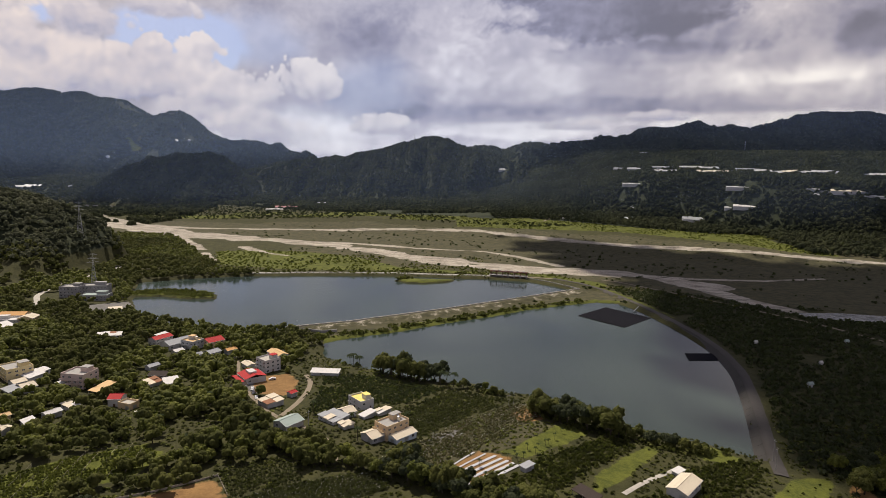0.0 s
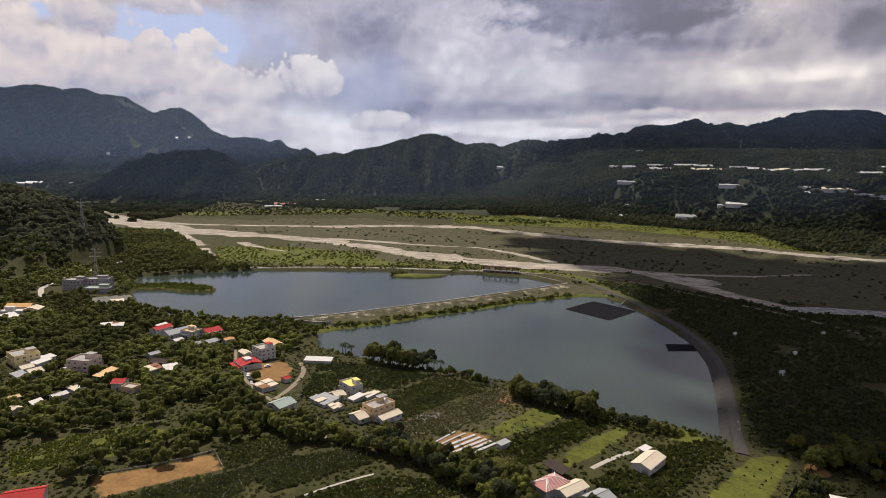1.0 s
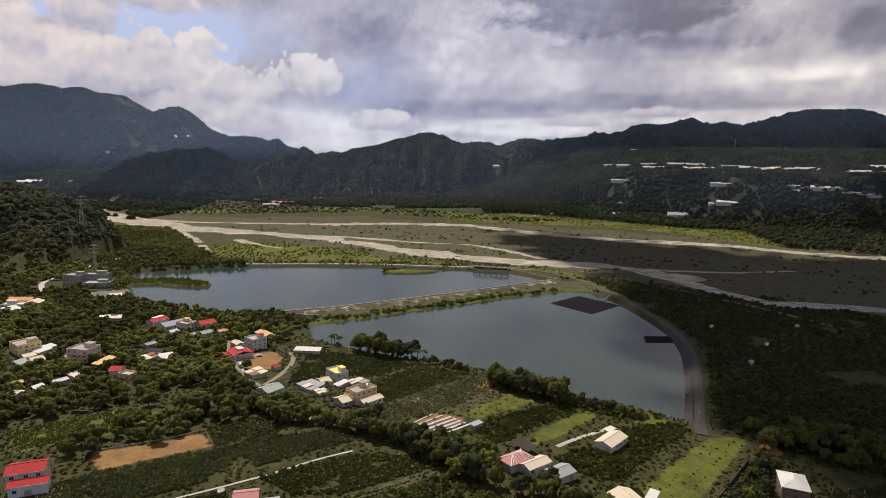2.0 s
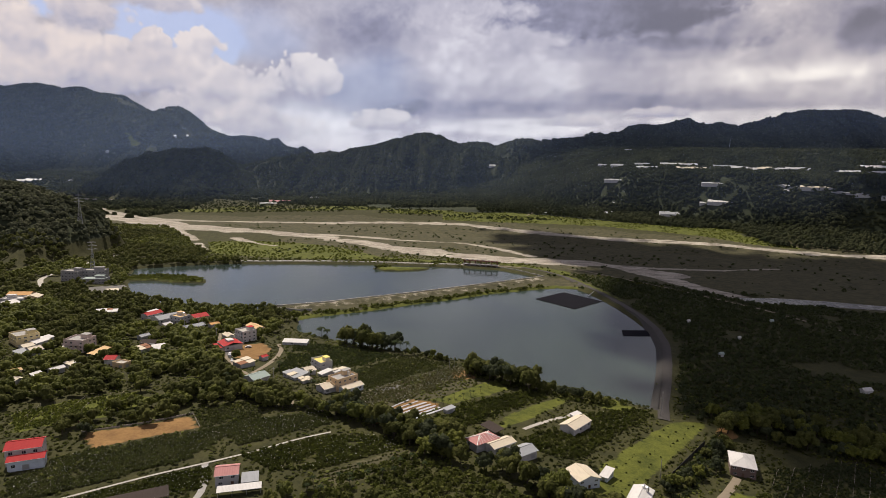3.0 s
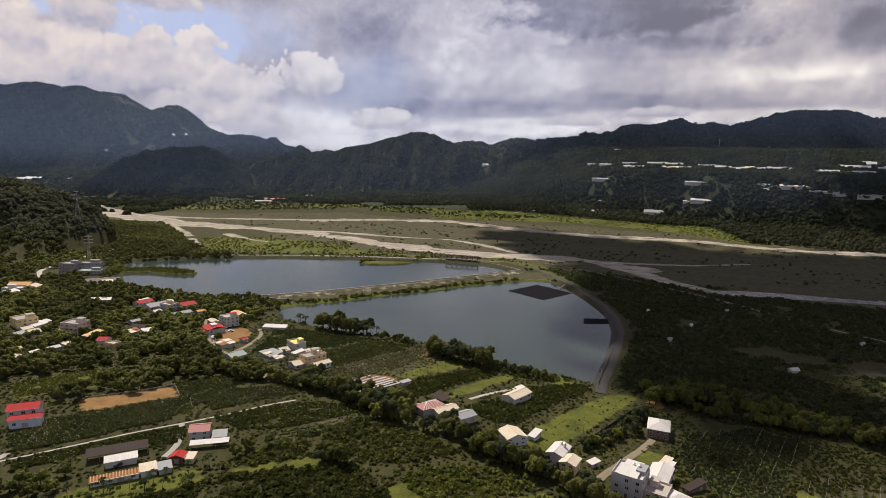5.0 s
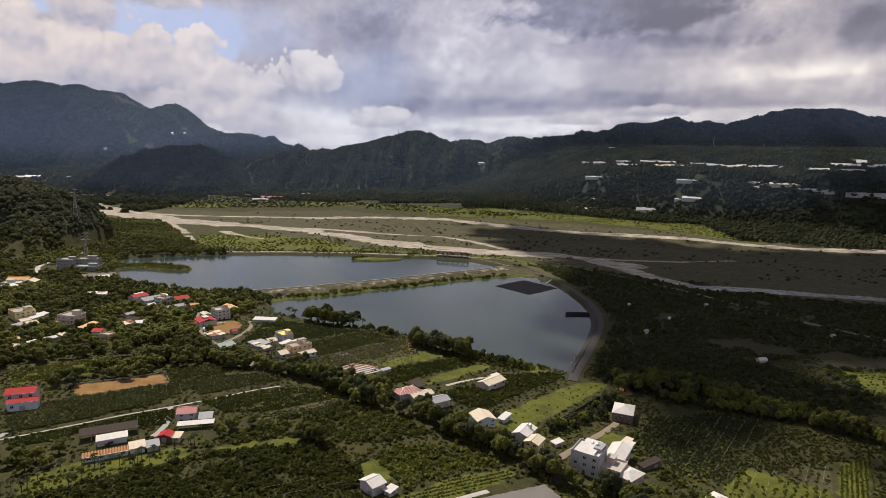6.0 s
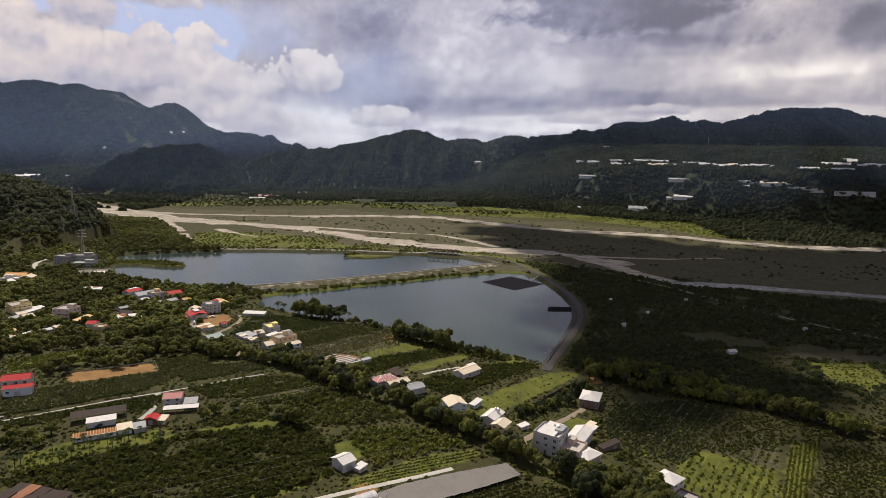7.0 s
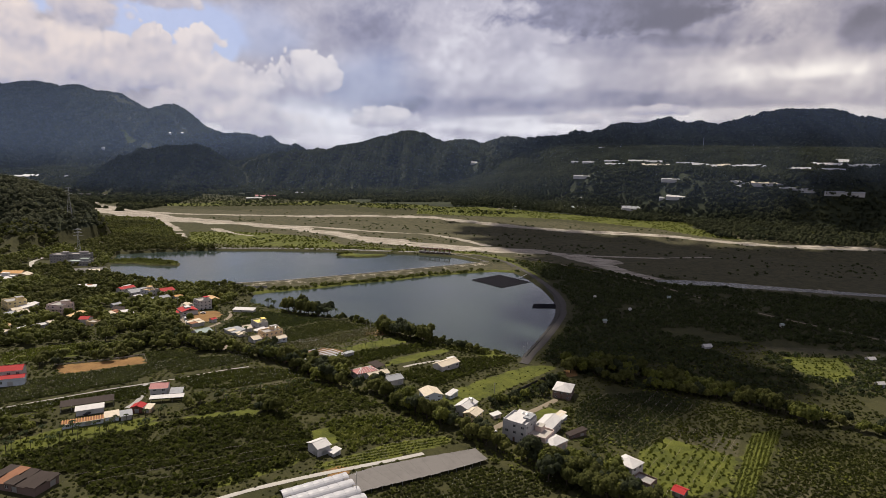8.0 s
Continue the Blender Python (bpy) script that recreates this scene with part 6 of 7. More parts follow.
def clump(count, lobes, leaf, seed, flat=1.0, up=0.0):
    """Leaf clumps over the outside of some lobes: (x, y, z, radius). Places and four-cornered faces."""
    r = np.random.default_rng(seed)
    lobes = np.array(lobes, float)
    share = lobes[:, 3] ** 2
    pick = r.choice(len(lobes), count, p=share / share.sum())
    way = r.normal(size=(count, 3))
    way[:, 2] = np.abs(way[:, 2]) * 0.9 - 0.35
    way /= np.linalg.norm(way, axis=1)[:, None]
    mid = lobes[pick, :3] + way * lobes[pick, 3:4] * r.uniform(0.72, 1.08, (count, 1)) * np.array((1, 1, flat))
    lean = way + r.normal(scale=0.55, size=(count, 3)) + np.array((0, 0, up))
    lean /= np.linalg.norm(lean, axis=1)[:, None]
    side = np.cross(lean, r.normal(size=(count, 3)))
    side /= np.linalg.norm(side, axis=1)[:, None]
    other = np.cross(lean, side)
    size = leaf * r.uniform(0.6, 1.35, (count, 1))
    c = [mid + side * size * a + other * size * b + lean * size * k for a, b, k in ((-1, -0.75, 0.0), (0.9, -0.9, 0.25), (1, 0.8, 0.0), (-0.8, 1, 0.25))]
    return np.stack(c, 1).reshape(-1, 3), np.arange(count * 4).reshape(-1, 4)


def many(name, shapes, places, sizes, material, label, category, kind="stuff", tall=None):
    """One mesh of many copies of a few shapes, at places (x, y, z), turned at random."""
    places, sizes = np.asarray(places, float), np.asarray(sizes, float)
    if not len(places):
        return None
    tall = sizes if tall is None else np.asarray(tall, float)
    which = rng.integers(0, len(shapes), len(places))
    verts, faces, offset = [], [], 0
    for k, (v, f) in enumerate(shapes):
        at = places[which == k]
        if not len(at):
            continue
        s, t = sizes[which == k], tall[which == k]
        a = rng.uniform(0, math.tau, len(at))
        c, d = np.cos(a), np.sin(a)
        x = (v[None, :, 0] * c[:, None] - v[None, :, 1] * d[:, None]) * s[:, None] + at[:, 0:1]
        y = (v[None, :, 0] * d[:, None] + v[None, :, 1] * c[:, None]) * s[:, None] + at[:, 1:2]
        z = v[None, :, 2] * t[:, None] + at[:, 2:3]
        verts.append(np.stack([x, y, z], -1).reshape(-1, 3))
        faces.append((f[None] + (np.arange(len(at)) * len(v))[:, None, None] + offset).reshape(-1, f.shape[1]))
        offset += len(at) * len(v)
    ob = raw(name, np.concatenate(verts), np.concatenate(faces), material)
    if shapes[0][1].shape[1] == 3 and material is not rubble:
        ob.data.polygons.foreach_set("use_smooth", np.ones(len(ob.data.polygons), bool))
    return tagged(ob, label, category, kind=kind)


def spread(x0, x1, y0, y1, step, loose=0.45):
    """Places on a loosened grid."""
    x, y = np.meshgrid(np.arange(x0, x1, step), np.arange(y0, y1, step))
    x, y = x.ravel(), y.ravel()
    return x + rng.uniform(-loose, loose, x.shape) * step, y + rng.uniform(-loose, loose, y.shape) * step


def clear_of_houses(x, y, room=2.0):
    keep = np.ones(x.shape, bool)
    for row in HOUSES:
        hx, hy, w, d, yaw = row[1], row[2], row[3], row[4], radians(row[6])
        u = (x - hx) * math.cos(yaw) + (y - hy) * math.sin(yaw)
        v = -(x - hx) * math.sin(yaw) + (y - hy) * math.cos(yaw)
        keep &= ~((np.abs(u) < w / 2 + room) & (v < d / 2 + room) & (v > -d / 2 - room * 2.2))
    return keep


LANES = [[(-47, 250), (-51, 266), (-66, 284), (-106, 325), (-123, 352), (-140, 398)], [(-84, 300), (-81, 318), (-82, 360)],
         [(-371, 534), (-398, 572), (-408, 610), (-412, 660), (-412, 720), (-408, 770), (-404, 815)], [(109, 142), (122, 161), (159, 202)], [(-66, 188), (-60, 158)], [(-150, 128), (-119, 152), (-68, 187), (-21, 220)]]


def clear_of_lanes(x, y, room=3.5):
    keep = to_line(x, y, DAM_ROAD) > room + 3
    for line in LANES:
        keep &= to_line(x, y, line) > room
    return keep


def dry_land(x, y, room=1.0):
    return water_depth(x, y)[0] < -room


def in_any(x, y, rings, room=0.0):
    keep = np.zeros(x.shape, bool)
    for ring in rings:
        keep |= inside(x, y, ring) > -room
    return keep


def lobed(seed, tall=0.75, count=7):
    r = np.random.default_rng(seed)
    out = [(0, 0, tall, 0.62)]
    for k in range(count):
        a = math.tau * k / count + r.uniform(-0.4, 0.4)
        d = r.uniform(0.35, 0.75)
        out.append((d * math.cos(a), d * math.sin(a), tall + r.uniform(-0.42, 0.42), r.uniform(0.28, 0.5)))
    return out


def lump(at, size, r, sides=6):
    """A rounded head of foliage: places and three-cornered faces."""
    ring = np.arange(sides) * math.tau / sides + r.uniform(0, 1)
    rows = [(0.98, -0.25), (0.74, 0.58)]
    v = [(math.cos(a + 0.5 * k) * w, math.sin(a + 0.5 * k) * w, h) for k, (w, h) in enumerate(rows) for a in ring] + [(0, 0, 0.98)]
    v = np.array(v) * r.uniform(0.82, 1.18, (len(v), 1)) * size + np.array(at)
    f = []
    for i in range(sides):
        j = (i + 1) % sides
        f += [(i, j, sides + j), (i, sides + j, sides + i), (sides + i, sides + j, 2 * sides)]
    return v, np.array(f)


def crown_of(heads, sprays, leaf, seed, tall):
    """A crown of rounded heads with leaf sprays that break its outline."""
    r = np.random.default_rng(seed)
    lobes = lobed(seed, tall, heads - 1) if heads > 1 else [(0, 0, tall * 0.6, 1.0)]
    verts, faces, offset = [], [], 0
    for x, y, z, size in lobes:
        v, f = lump((x, y, z), size * (1.05 if heads > 1 else 1.0), r, 6 if heads > 3 else 5)
        verts.append(v)
        faces.append(f + offset)
        offset += len(v)
    if sprays:
        v, f = clump(sprays, lobes, leaf, seed, 1.0, 0.35)
        verts.append(v)
        faces.append(np.concatenate([f[:, (0, 1, 2)], f[:, (0, 2, 3)]]) + offset)
    return np.concatenate(verts), np.concatenate(faces)


TREE_FINE = [crown_of(10, 400, 0.085, s, 1.05) for s in range(6)]
TREE_MID = [crown_of(8, 36, 0.13, 20 + s, 0.95) for s in range(6)]
TREE_HALF = [crown_of(5, 14, 0.18, 30 + s, 0.85) for s in range(6)]
TREE_FAR = [crown_of(3, 4, 0.24, 40 + s, 0.7) for s in range(8)]
TREE_TINY = [crown_of(1, 0, 0.3, 60 + s, 0.45) for s in range(8)]
BUSH = [clump(26, lobed(80 + s, 0.42, 5), 0.26, 80 + s, 0.7, 0.35) for s in range(5)]
BUSH_FAR = [clump(12, lobed(120 + s, 0.42, 5), 0.36, 120 + s, 0.7) for s in range(6)]
CROP_LOW = [clump(6, [(0, 0, 0.3, 0.5), (0.3, 0.2, 0.3, 0.4)], 0.42, 140 + s, 0.8, 0.3) for s in range(6)]
CROP = [clump(10, [(0, 0, 0.35, 0.5), (0.3, 0.2, 0.3, 0.4), (-0.3, -0.1, 0.4, 0.4)], 0.34, 100 + s, 0.8) for s in range(5)]


def on_ground(x, y, sink=0.0):
    return np.stack([x, y, ground(x, y) - sink], -1)


# --- far woods on hills and banks
def far_woods(name, x0, x1, y0, y1, step, size, shapes, label, low=13.0, bare=0.0, material=None):
    x, y = spread(x0, x1, y0, y1, step)
    z = land(x, y)
    w = cover_of(x, y, z)
    keep = ((w["forest"] > 0.45) | (low < 0)) & (w["lush"] < 0.5) & (w["gravel"] < 0.3) & (z > low) & (fbm(x / 130, y / 130, 3, 70) > bare - 1)
    for fx, fy, reach, front in FAR_SHEDS:
        keep &= ~((np.abs(x - fx) < reach) & (y - fy > -front) & (y - fy < 9))
    x, y = x[keep], y[keep]
    s = size * rng.uniform(0.6, 1.3, x.shape)
    many(name, shapes, on_ground(x, y, 0.4), s, material or leaf_hill, label, "woods")


far_woods("woods_left_hill", -760, -330, 590, 1250, 6.4, 4.3, TREE_FAR, "dense dark woods over the hill beside the lake", 3, material=leaf_slope)
far_woods("woods_terrace", 120, 1500, 1130, 1900, 9.6, 6.2, TREE_FAR, "dense dark woods on the far river terrace", 14, 0.1)
far_woods("woods_terrace_slope", 430, 1010, 1130, 1430, 8.0, 5.0, TREE_FAR, "dark woods on the steep face of the terrace", 20)
far_woods("woods_middle_hills", -1100, 700, 1500, 2290, 9.2, 6.0, TREE_TINY, "wooded lower hills beyond the river", 15)
far_woods("woods_side_valley", -2500, -640, 1020, 2900, 14.0, 7.4, TREE_TINY, "dark woods in the side valley", -5, 0.5)
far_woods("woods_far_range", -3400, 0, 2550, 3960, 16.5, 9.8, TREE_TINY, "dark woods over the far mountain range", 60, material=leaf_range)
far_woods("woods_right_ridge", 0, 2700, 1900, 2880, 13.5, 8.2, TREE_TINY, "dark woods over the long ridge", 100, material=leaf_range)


# --- blue see-through sheets that stand in for haze over the valley's far side
def haze_sheet(line, thick, top, label, fade=150):
    """A blue-tinted sheet in place of haze along a line, thinning out to nothing towards the ground and upwards."""
    m = bpy.data.materials.new("haze_tint")
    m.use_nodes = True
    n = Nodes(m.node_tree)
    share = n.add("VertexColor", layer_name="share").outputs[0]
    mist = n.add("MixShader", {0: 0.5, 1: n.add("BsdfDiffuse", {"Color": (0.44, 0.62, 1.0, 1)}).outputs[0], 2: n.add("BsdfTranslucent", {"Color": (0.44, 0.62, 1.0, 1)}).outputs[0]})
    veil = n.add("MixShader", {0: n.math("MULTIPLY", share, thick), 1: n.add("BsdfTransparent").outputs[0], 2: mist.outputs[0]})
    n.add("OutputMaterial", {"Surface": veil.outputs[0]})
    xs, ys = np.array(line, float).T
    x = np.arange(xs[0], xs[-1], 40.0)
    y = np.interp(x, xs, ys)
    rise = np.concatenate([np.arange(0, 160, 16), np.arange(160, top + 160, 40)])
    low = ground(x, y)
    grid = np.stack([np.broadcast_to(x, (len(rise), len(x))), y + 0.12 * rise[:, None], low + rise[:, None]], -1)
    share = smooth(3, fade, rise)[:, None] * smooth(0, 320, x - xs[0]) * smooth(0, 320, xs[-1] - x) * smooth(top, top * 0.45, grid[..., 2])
    k = np.arange(grid.shape[0] * grid.shape[1]).reshape(grid.shape[:2])
    ob = raw("haze_sheet", grid.reshape(-1, 3), np.stack([k[:-1, :-1], k[:-1, 1:], k[1:, 1:], k[1:, :-1]], -1).reshape(-1, 4), m)
    ob.data.polygons.foreach_set("use_smooth", np.ones(len(ob.data.polygons), bool))
    rgba = np.ones((share.size, 4), np.float32)
    rgba[:, :3] = share.reshape(-1, 1)
    ob.data.color_attributes.new("share", "FLOAT_COLOR", "POINT").data.foreach_set("color", rgba.ravel())
    tagged(ob, label, "haze", kind="stuff")


haze_sheet([(-3400, 2260), (-1300, 2330), (-600, 2420), (100, 2400), (400, 2060), (2800, 1900)], 0.145, 760, "blue-tinted sheet standing in for haze before the far mountains")
haze_sheet([(-2300, 1480), (-900, 1450), (200, 1430), (500, 1240)], 0.085, 420, "blue-tinted sheet standing in for haze before the lower hills", 70)
haze_sheet([(160, 1440), (560, 1190), (1800, 850)], 0.05, 420, "blue-tinted sheet standing in for haze over the river", 70)

# --- village and hillside woods
x, y = spread(-600, 60, 225, 1090, 5.9)
z = land(x, y)
w = cover_of(x, y, z)
WOOD = [(-173, 393), (-142, 384), (-112, 330), (-88, 288), (-54, 262), (-46, 246), (-60, 236), (-90, 246), (-120, 256), (-148, 284), (-141, 322)]
BACK_WOOD = [(-600, 1075), (-500, 1088), (-438, 1010), (-395, 930), (-372, 880), (-340, 850), (-320, 812), (-300, 745), (-420, 745), (-470, 830), (-570, 960)]
keep = ((x < -96) | (inside(x, y, WOOD) > 0)) & dry_land(x, y, 2.5) & (w["lush"] < 0.4) & (w["soil"] < 0.3) & (w["paved"] < 0.3) & (w["gravel"] < 0.3)
keep &= clear_of_houses(x, y, 2.2) & clear_of_houses(x, y + 6, 1.2) & clear_of_houses(x, y + 11, 0.2) & clear_of_lanes(x, y) & ((y < 560) | (x < -235) | (y > 755)) & ((y < 790) | (inside(x, y, BACK_WOOD) > 0)) & ((x > -430) | (y < 700) | (inside(x, y, BACK_WOOD) > 0)) & ((y < 745) | (x < -300))
keep &= ~((x > -100) & (y > 300)) & (fbm(x / 34, y / 34, 3, 71) > -0.62)
keep &= ~in_any(x, y, [[(-94, 240), (-73, 254), (-61, 245), (-56, 232), (-80, 218)], [(-176, 206), (-190, 232), (-157, 250), (-133, 264), (-112, 252), (-120, 230)]])
x, y = x[keep], y[keep]
s = rng.uniform(2.0, 4.3, x.shape) + np.where(inside(x, y, WOOD) > 0, 0.7, 0.0)
bright = fbm(x / 60, y / 60, 2, 72) > 0.08
near = y < 440
s = np.where(y > 745, s * 1.05, s)
for name, shapes, pick, material, label in (("woods_village", TREE_MID, near & ~bright, leaf_wood, "mixed dark green trees among the village houses"),
                                            ("woods_village_bright", TREE_MID, near & bright, leaf_bright, "lighter green trees on the village slope"),
                                            ("woods_lakeside", TREE_HALF, ~near & ~bright, leaf_wood, "mixed dark green trees round the head of the upper lake"),
                                            ("woods_lakeside_bright", TREE_HALF, ~near & bright, leaf_bright, "lighter green trees round the head of the upper lake")):
    many(name, shapes, on_ground(x[pick], y[pick], 0.2), s[pick], material, label, "woods", tall=s[pick] * 1.2)

# --- single trees: the belt across the fields, the lakeside and the farm hedges
tree_kinds = []
for k, (v, f) in enumerate(TREE_FINE):
    mesh = raw_mesh("crown", v * np.array((1, 1, 1.15)), f)
    mesh.polygons.foreach_set("use_smooth", np.ones(len(f), bool))
    mesh.materials.append((leaf_wood, leaf_wood, leaf_bright, leaf_bright, leaf_wood, leaf_dark)[k])
    bm = bmesh.new()
    bar(bm, (0, 0, -0.15), (0.03, 0.02, 0.5), 0.075, 7, 0.05)
    for j in range(4):
        a = j * 1.7 + k
        bar(bm, (0.03, 0.02, 0.45), (0.45 * math.cos(a), 0.45 * math.sin(a), 1.0), 0.04, 5, 0.015)
    trunk_mesh = bpy.data.meshes.new("trunk")
    bm.to_mesh(trunk_mesh)
    bm.free()
    trunk_mesh.materials.append(bark)
    tree_kinds.append((mesh, trunk_mesh))


def tree(x, y, size, kind, label, group):
    z = height(x, y)
    ob = thing("tree", pose(x, y, z, 0, 0, (x * 37 + y * 11) % 360), label, "tree", group)
    ob.scale = (size, size, size * (0.9 + 0.25 * ((x * 3.7) % 1)))
    for name, mesh in zip(("crown", "trunk"), tree_kinds[kind]):
        p = new(name, mesh)
        p.parent = ob


def tree_line(line, step, wide, low, high, label, group, kinds=(0, 1, 2, 4, 5)):
    for (ax, ay), (bx, by) in zip(line, line[1:]):
        length = math.hypot(bx - ax, by - ay)
        for k in range(max(1, int(length / step))):
            u = (k + rng.uniform(0.1, 0.9)) / max(1, int(length / step))
            o = rng.uniform(-0.5, 0.5) * wide
            x, y = ax + (bx - ax) * u - (by - ay) / length * o, ay + (by - ay) * u + (bx - ax) / length * o
            if clear_of_houses(np.array([x, x, x]), np.array([y, y + 5, y + 9]), 1.5).all() and bool(dry_land(np.array([x]), np.array([y]), 0.5)[0]):
                tree(x, y, rng.uniform(low, high), int(rng.choice(kinds)), label, group)


BELT = [(-26, 244), (2, 231), (21, 209), (48, 192), (70, 177), (88, 168), (104, 152), (117, 139), (137, 130), (152, 119), (166, 110)]
tree_line(BELT, 2.3, 11, 3.2, 5.2, "dense broadleaf tree in the belt between the fields", "trees of the field belt")
tree_line([(136, 122), (150, 112), (164, 104), (180, 99)], 2.3, 12, 3.6, 5.4, "dense broadleaf tree in the belt between the fields", "trees of the field belt", (0, 1, 4, 5))
tree_line([(18, 222), (40, 210), (58, 200), (72, 190)], 3.0, 9, 3.2, 5.4, "dense broadleaf tree in the belt between the fields", "trees of the field belt", (0, 2, 3, 4))
tree_line([(46, 318), (52, 313), (62, 304), (74, 295), (84, 288)], 2.2, 9, 4.4, 6.6, "dark rounded tree on the lakeshore", "lakeshore trees", (0, 1, 5))
tree_line([(84, 289), (98, 284), (112, 278), (122, 276)], 3.2, 5, 2.0, 3.2, "low dark tree on the lakeshore", "lakeshore trees", (0, 1, 5))
tree_line([(-44, 384), (-36, 381), (-24, 372), (-12, 366), (-4, 362)], 2.6, 9, 4.6, 6.8, "dark rounded tree on the lakeshore", "lakeshore trees", (0, 1, 5))
tree_line([(-100, 446), (-88, 432), (-76, 418), (-66, 408)], 3.0, 14, 3.0, 4.8, "bushy tree at the head of the lower reservoir", "lakeshore trees")
tree_line([(8, 356), (22, 349), (34, 343)], 4.0, 4, 1.8, 2.8, "low dark tree at the lakeside", "lakeshore trees")
tree_line([(216, 226), (253, 215), (286, 194), (303, 182), (330, 166)], 3.6, 7, 2.6, 4.0, "dark hedge tree along the dim field edge", "hedge trees", (1, 2, 5))
tree_line([(180, 268), (188, 250), (205, 236), (219, 243), (202, 268), (186, 262)], 4.0, 10, 3.0, 4.6, "dark tree below the end of the dam", "trees below the dam", (1, 5, 2))
tree_line([(122, 182), (138, 197), (160, 222), (170, 236)], 4.2, 9, 2.0, 3.4, "dark orchard tree beside the lawn", "trees beside the lawn", (1, 5, 2))
tree_line([(-206, 264), (-176, 266), (-150, 276), (-128, 270)], 2.6, 20, 2.4, 3.8, "broad green tree behind the trellised crop", "trees behind the trellises", (0, 2, 3, 4))
tree_line([(-112, 262), (-84, 262), (-60, 254), (-40, 248), (-26, 244)], 2.6, 12, 2.4, 4.0, "broad green tree above the fruit field", "trees above the fruit field", (0, 2, 3, 4))
tree_line([(171, 250), (196, 252), (214, 254), (230, 236), (251, 223), (267, 212), (281, 196), (294, 180)], 3.0, 9, 3.2, 5.2, "dense broadleaf tree along the edge of the dim fields", "trees of the dim fields", (0, 2, 3, 4))
tree_line([(-140, 208), (-138, 218), (-126, 206)], 4.5, 6, 2.6, 3.6, "bushy tree beside the red-roofed farmhouse", "farmhouse trees")
tree_line([(-132, 234), (-113, 243), (-98, 250)], 3.0, 7, 2.2, 3.2, "hedge tree behind the bare orange plot", "plot hedge trees", (0, 2, 3))
tree_line([(4, 153), (10, 160), (16, 156)], 3.5, 6, 3.0, 4.4, "tall dark tree in the orchard", "orchard trees")
tree_line([(-36, 160), (-26, 164), (-20, 172)], 3.6, 8, 2.0, 3.0, "bushy tree beside the sheds", "shed trees", (0, 2, 3))
tree_line([(-108, 120), (-96, 134), (-84, 142)], 3.4, 16, 2.2, 3.4, "bushy tree on the farm slope", "farm slope trees", (0, 2, 4))
tree_line([(200, 96), (206, 100)], 4, 6, 3, 4, "dark tree near the white house", "orchard trees")
tree_line([(-16, 262), (-26, 280), (-30, 296)], 5, 8, 2.0, 2.8, "small tree beside the village sheds", "village trees")

# --- rough scrub beside the belts, on the shores and on the field edges
bits = []
for line, step, wide in ((BELT, 2.2, 20), ([(-104, 460), (-62, 482), (0, 528), (60, 570), (110, 604), (152, 624)], 2.4, 10), ([(-90, 462), (-40, 493), (11, 532), (46, 556), (84, 585), (130, 612)], 2.6, 4),
                         ([(46, 322), (60, 306), (84, 288), (110, 278), (138, 276)], 1.6, 9), ([(34, 344), (20, 350), (0, 362), (-36, 384), (-66, 400), (-88, 420)], 2.6, 7),
                         ([(-238, 735), (-160, 755), (-60, 768), (60, 766), (110, 772)], 2.6, 16), ([(-330, 640), (-290, 690), (-230, 725)], 2.2, 18),
                         ([(-318, 598), (-297, 612), (-266, 610), (-240, 600)], 1.3, 14), ([(150, 735), (190, 690), (230, 690), (300, 600)], 3.0, 14),
                         ([(166, 190), (158, 178), (160, 160), (176, 130)], 2.5, 8), ([(-58, 714), (-46, 722), (-38, 721)], 0.7, 6)):
    for (ax, ay), (bx, by) in zip(line, line[1:]):
        length = math.hypot(bx - ax, by - ay)
        count = max(1, int(length / step * 1.6))
        u, o = rng.uniform(0, 1, count), rng.normal(0, 0.32, count) * wide
        bits.append(np.stack([ax + (bx - ax) * u - (by - ay) / length * o, ay + (by - ay) * u + (bx - ax) / length * o], -1))
bits = np.concatenate(bits)
x, y = bits[:, 0], bits[:, 1]
keep = dry_land(x, y, 0.3) & clear_of_houses(x, y, 1.0) & (to_line(x, y, DAM_ROAD) > 6)
x, y = x[keep], y[keep]
s = rng.uniform(0.6, 1.75, x.shape) ** 2
many("scrub", BUSH, on_ground(x, y, 0.1), s, leaf_wood, "dark green scrub along shores and field edges", "scrub")

# --- bushes dotted over the river bars and the plain beside the river
x, y = spread(-420, 900, 600, 1340, 11, 0.5)
w = cover_of(x, y, land(x, y))
keep = (w["dry"] > 0.4) & (w["gravel"] < 0.35) & (fbm(x / 50, y / 50, 3, 90) > -0.1) & (fbm(x / 160, y / 90, 2, 94) > -0.25) & (rng.uniform(0, 1, x.shape) < 0.42)
x, y = x[keep], y[keep]
many("river_bushes", BUSH_FAR, on_ground(x, y, 0.2), rng.uniform(0.6, 1.7, x.shape) ** 2, leaf_dark, "dark bushes dotted over the dry river bars", "bushes")
x, y = spread(-420, 900, 745, 1480, 7, 0.5)
w = cover_of(x, y, land(x, y))
keep = ((w["lush"] > 0.4) | ((y < 900) & (x < 60) & (w["gravel"] < 0.2) & (x > -340))) & (w["gravel"] < 0.3) & (fbm(x / 40, y / 40, 3, 91) > -0.3)
x, y = x[keep], y[keep]
many("bank_bushes", BUSH_FAR, on_ground(x, y, 0.2), rng.uniform(0.8, 2.4, x.shape), leaf_bright, "green bushes and reeds along the river banks", "bushes")
x, y = spread(-900, 560, 1280, 1680, 11, 0.5)
w = cover_of(x, y, land(x, y))
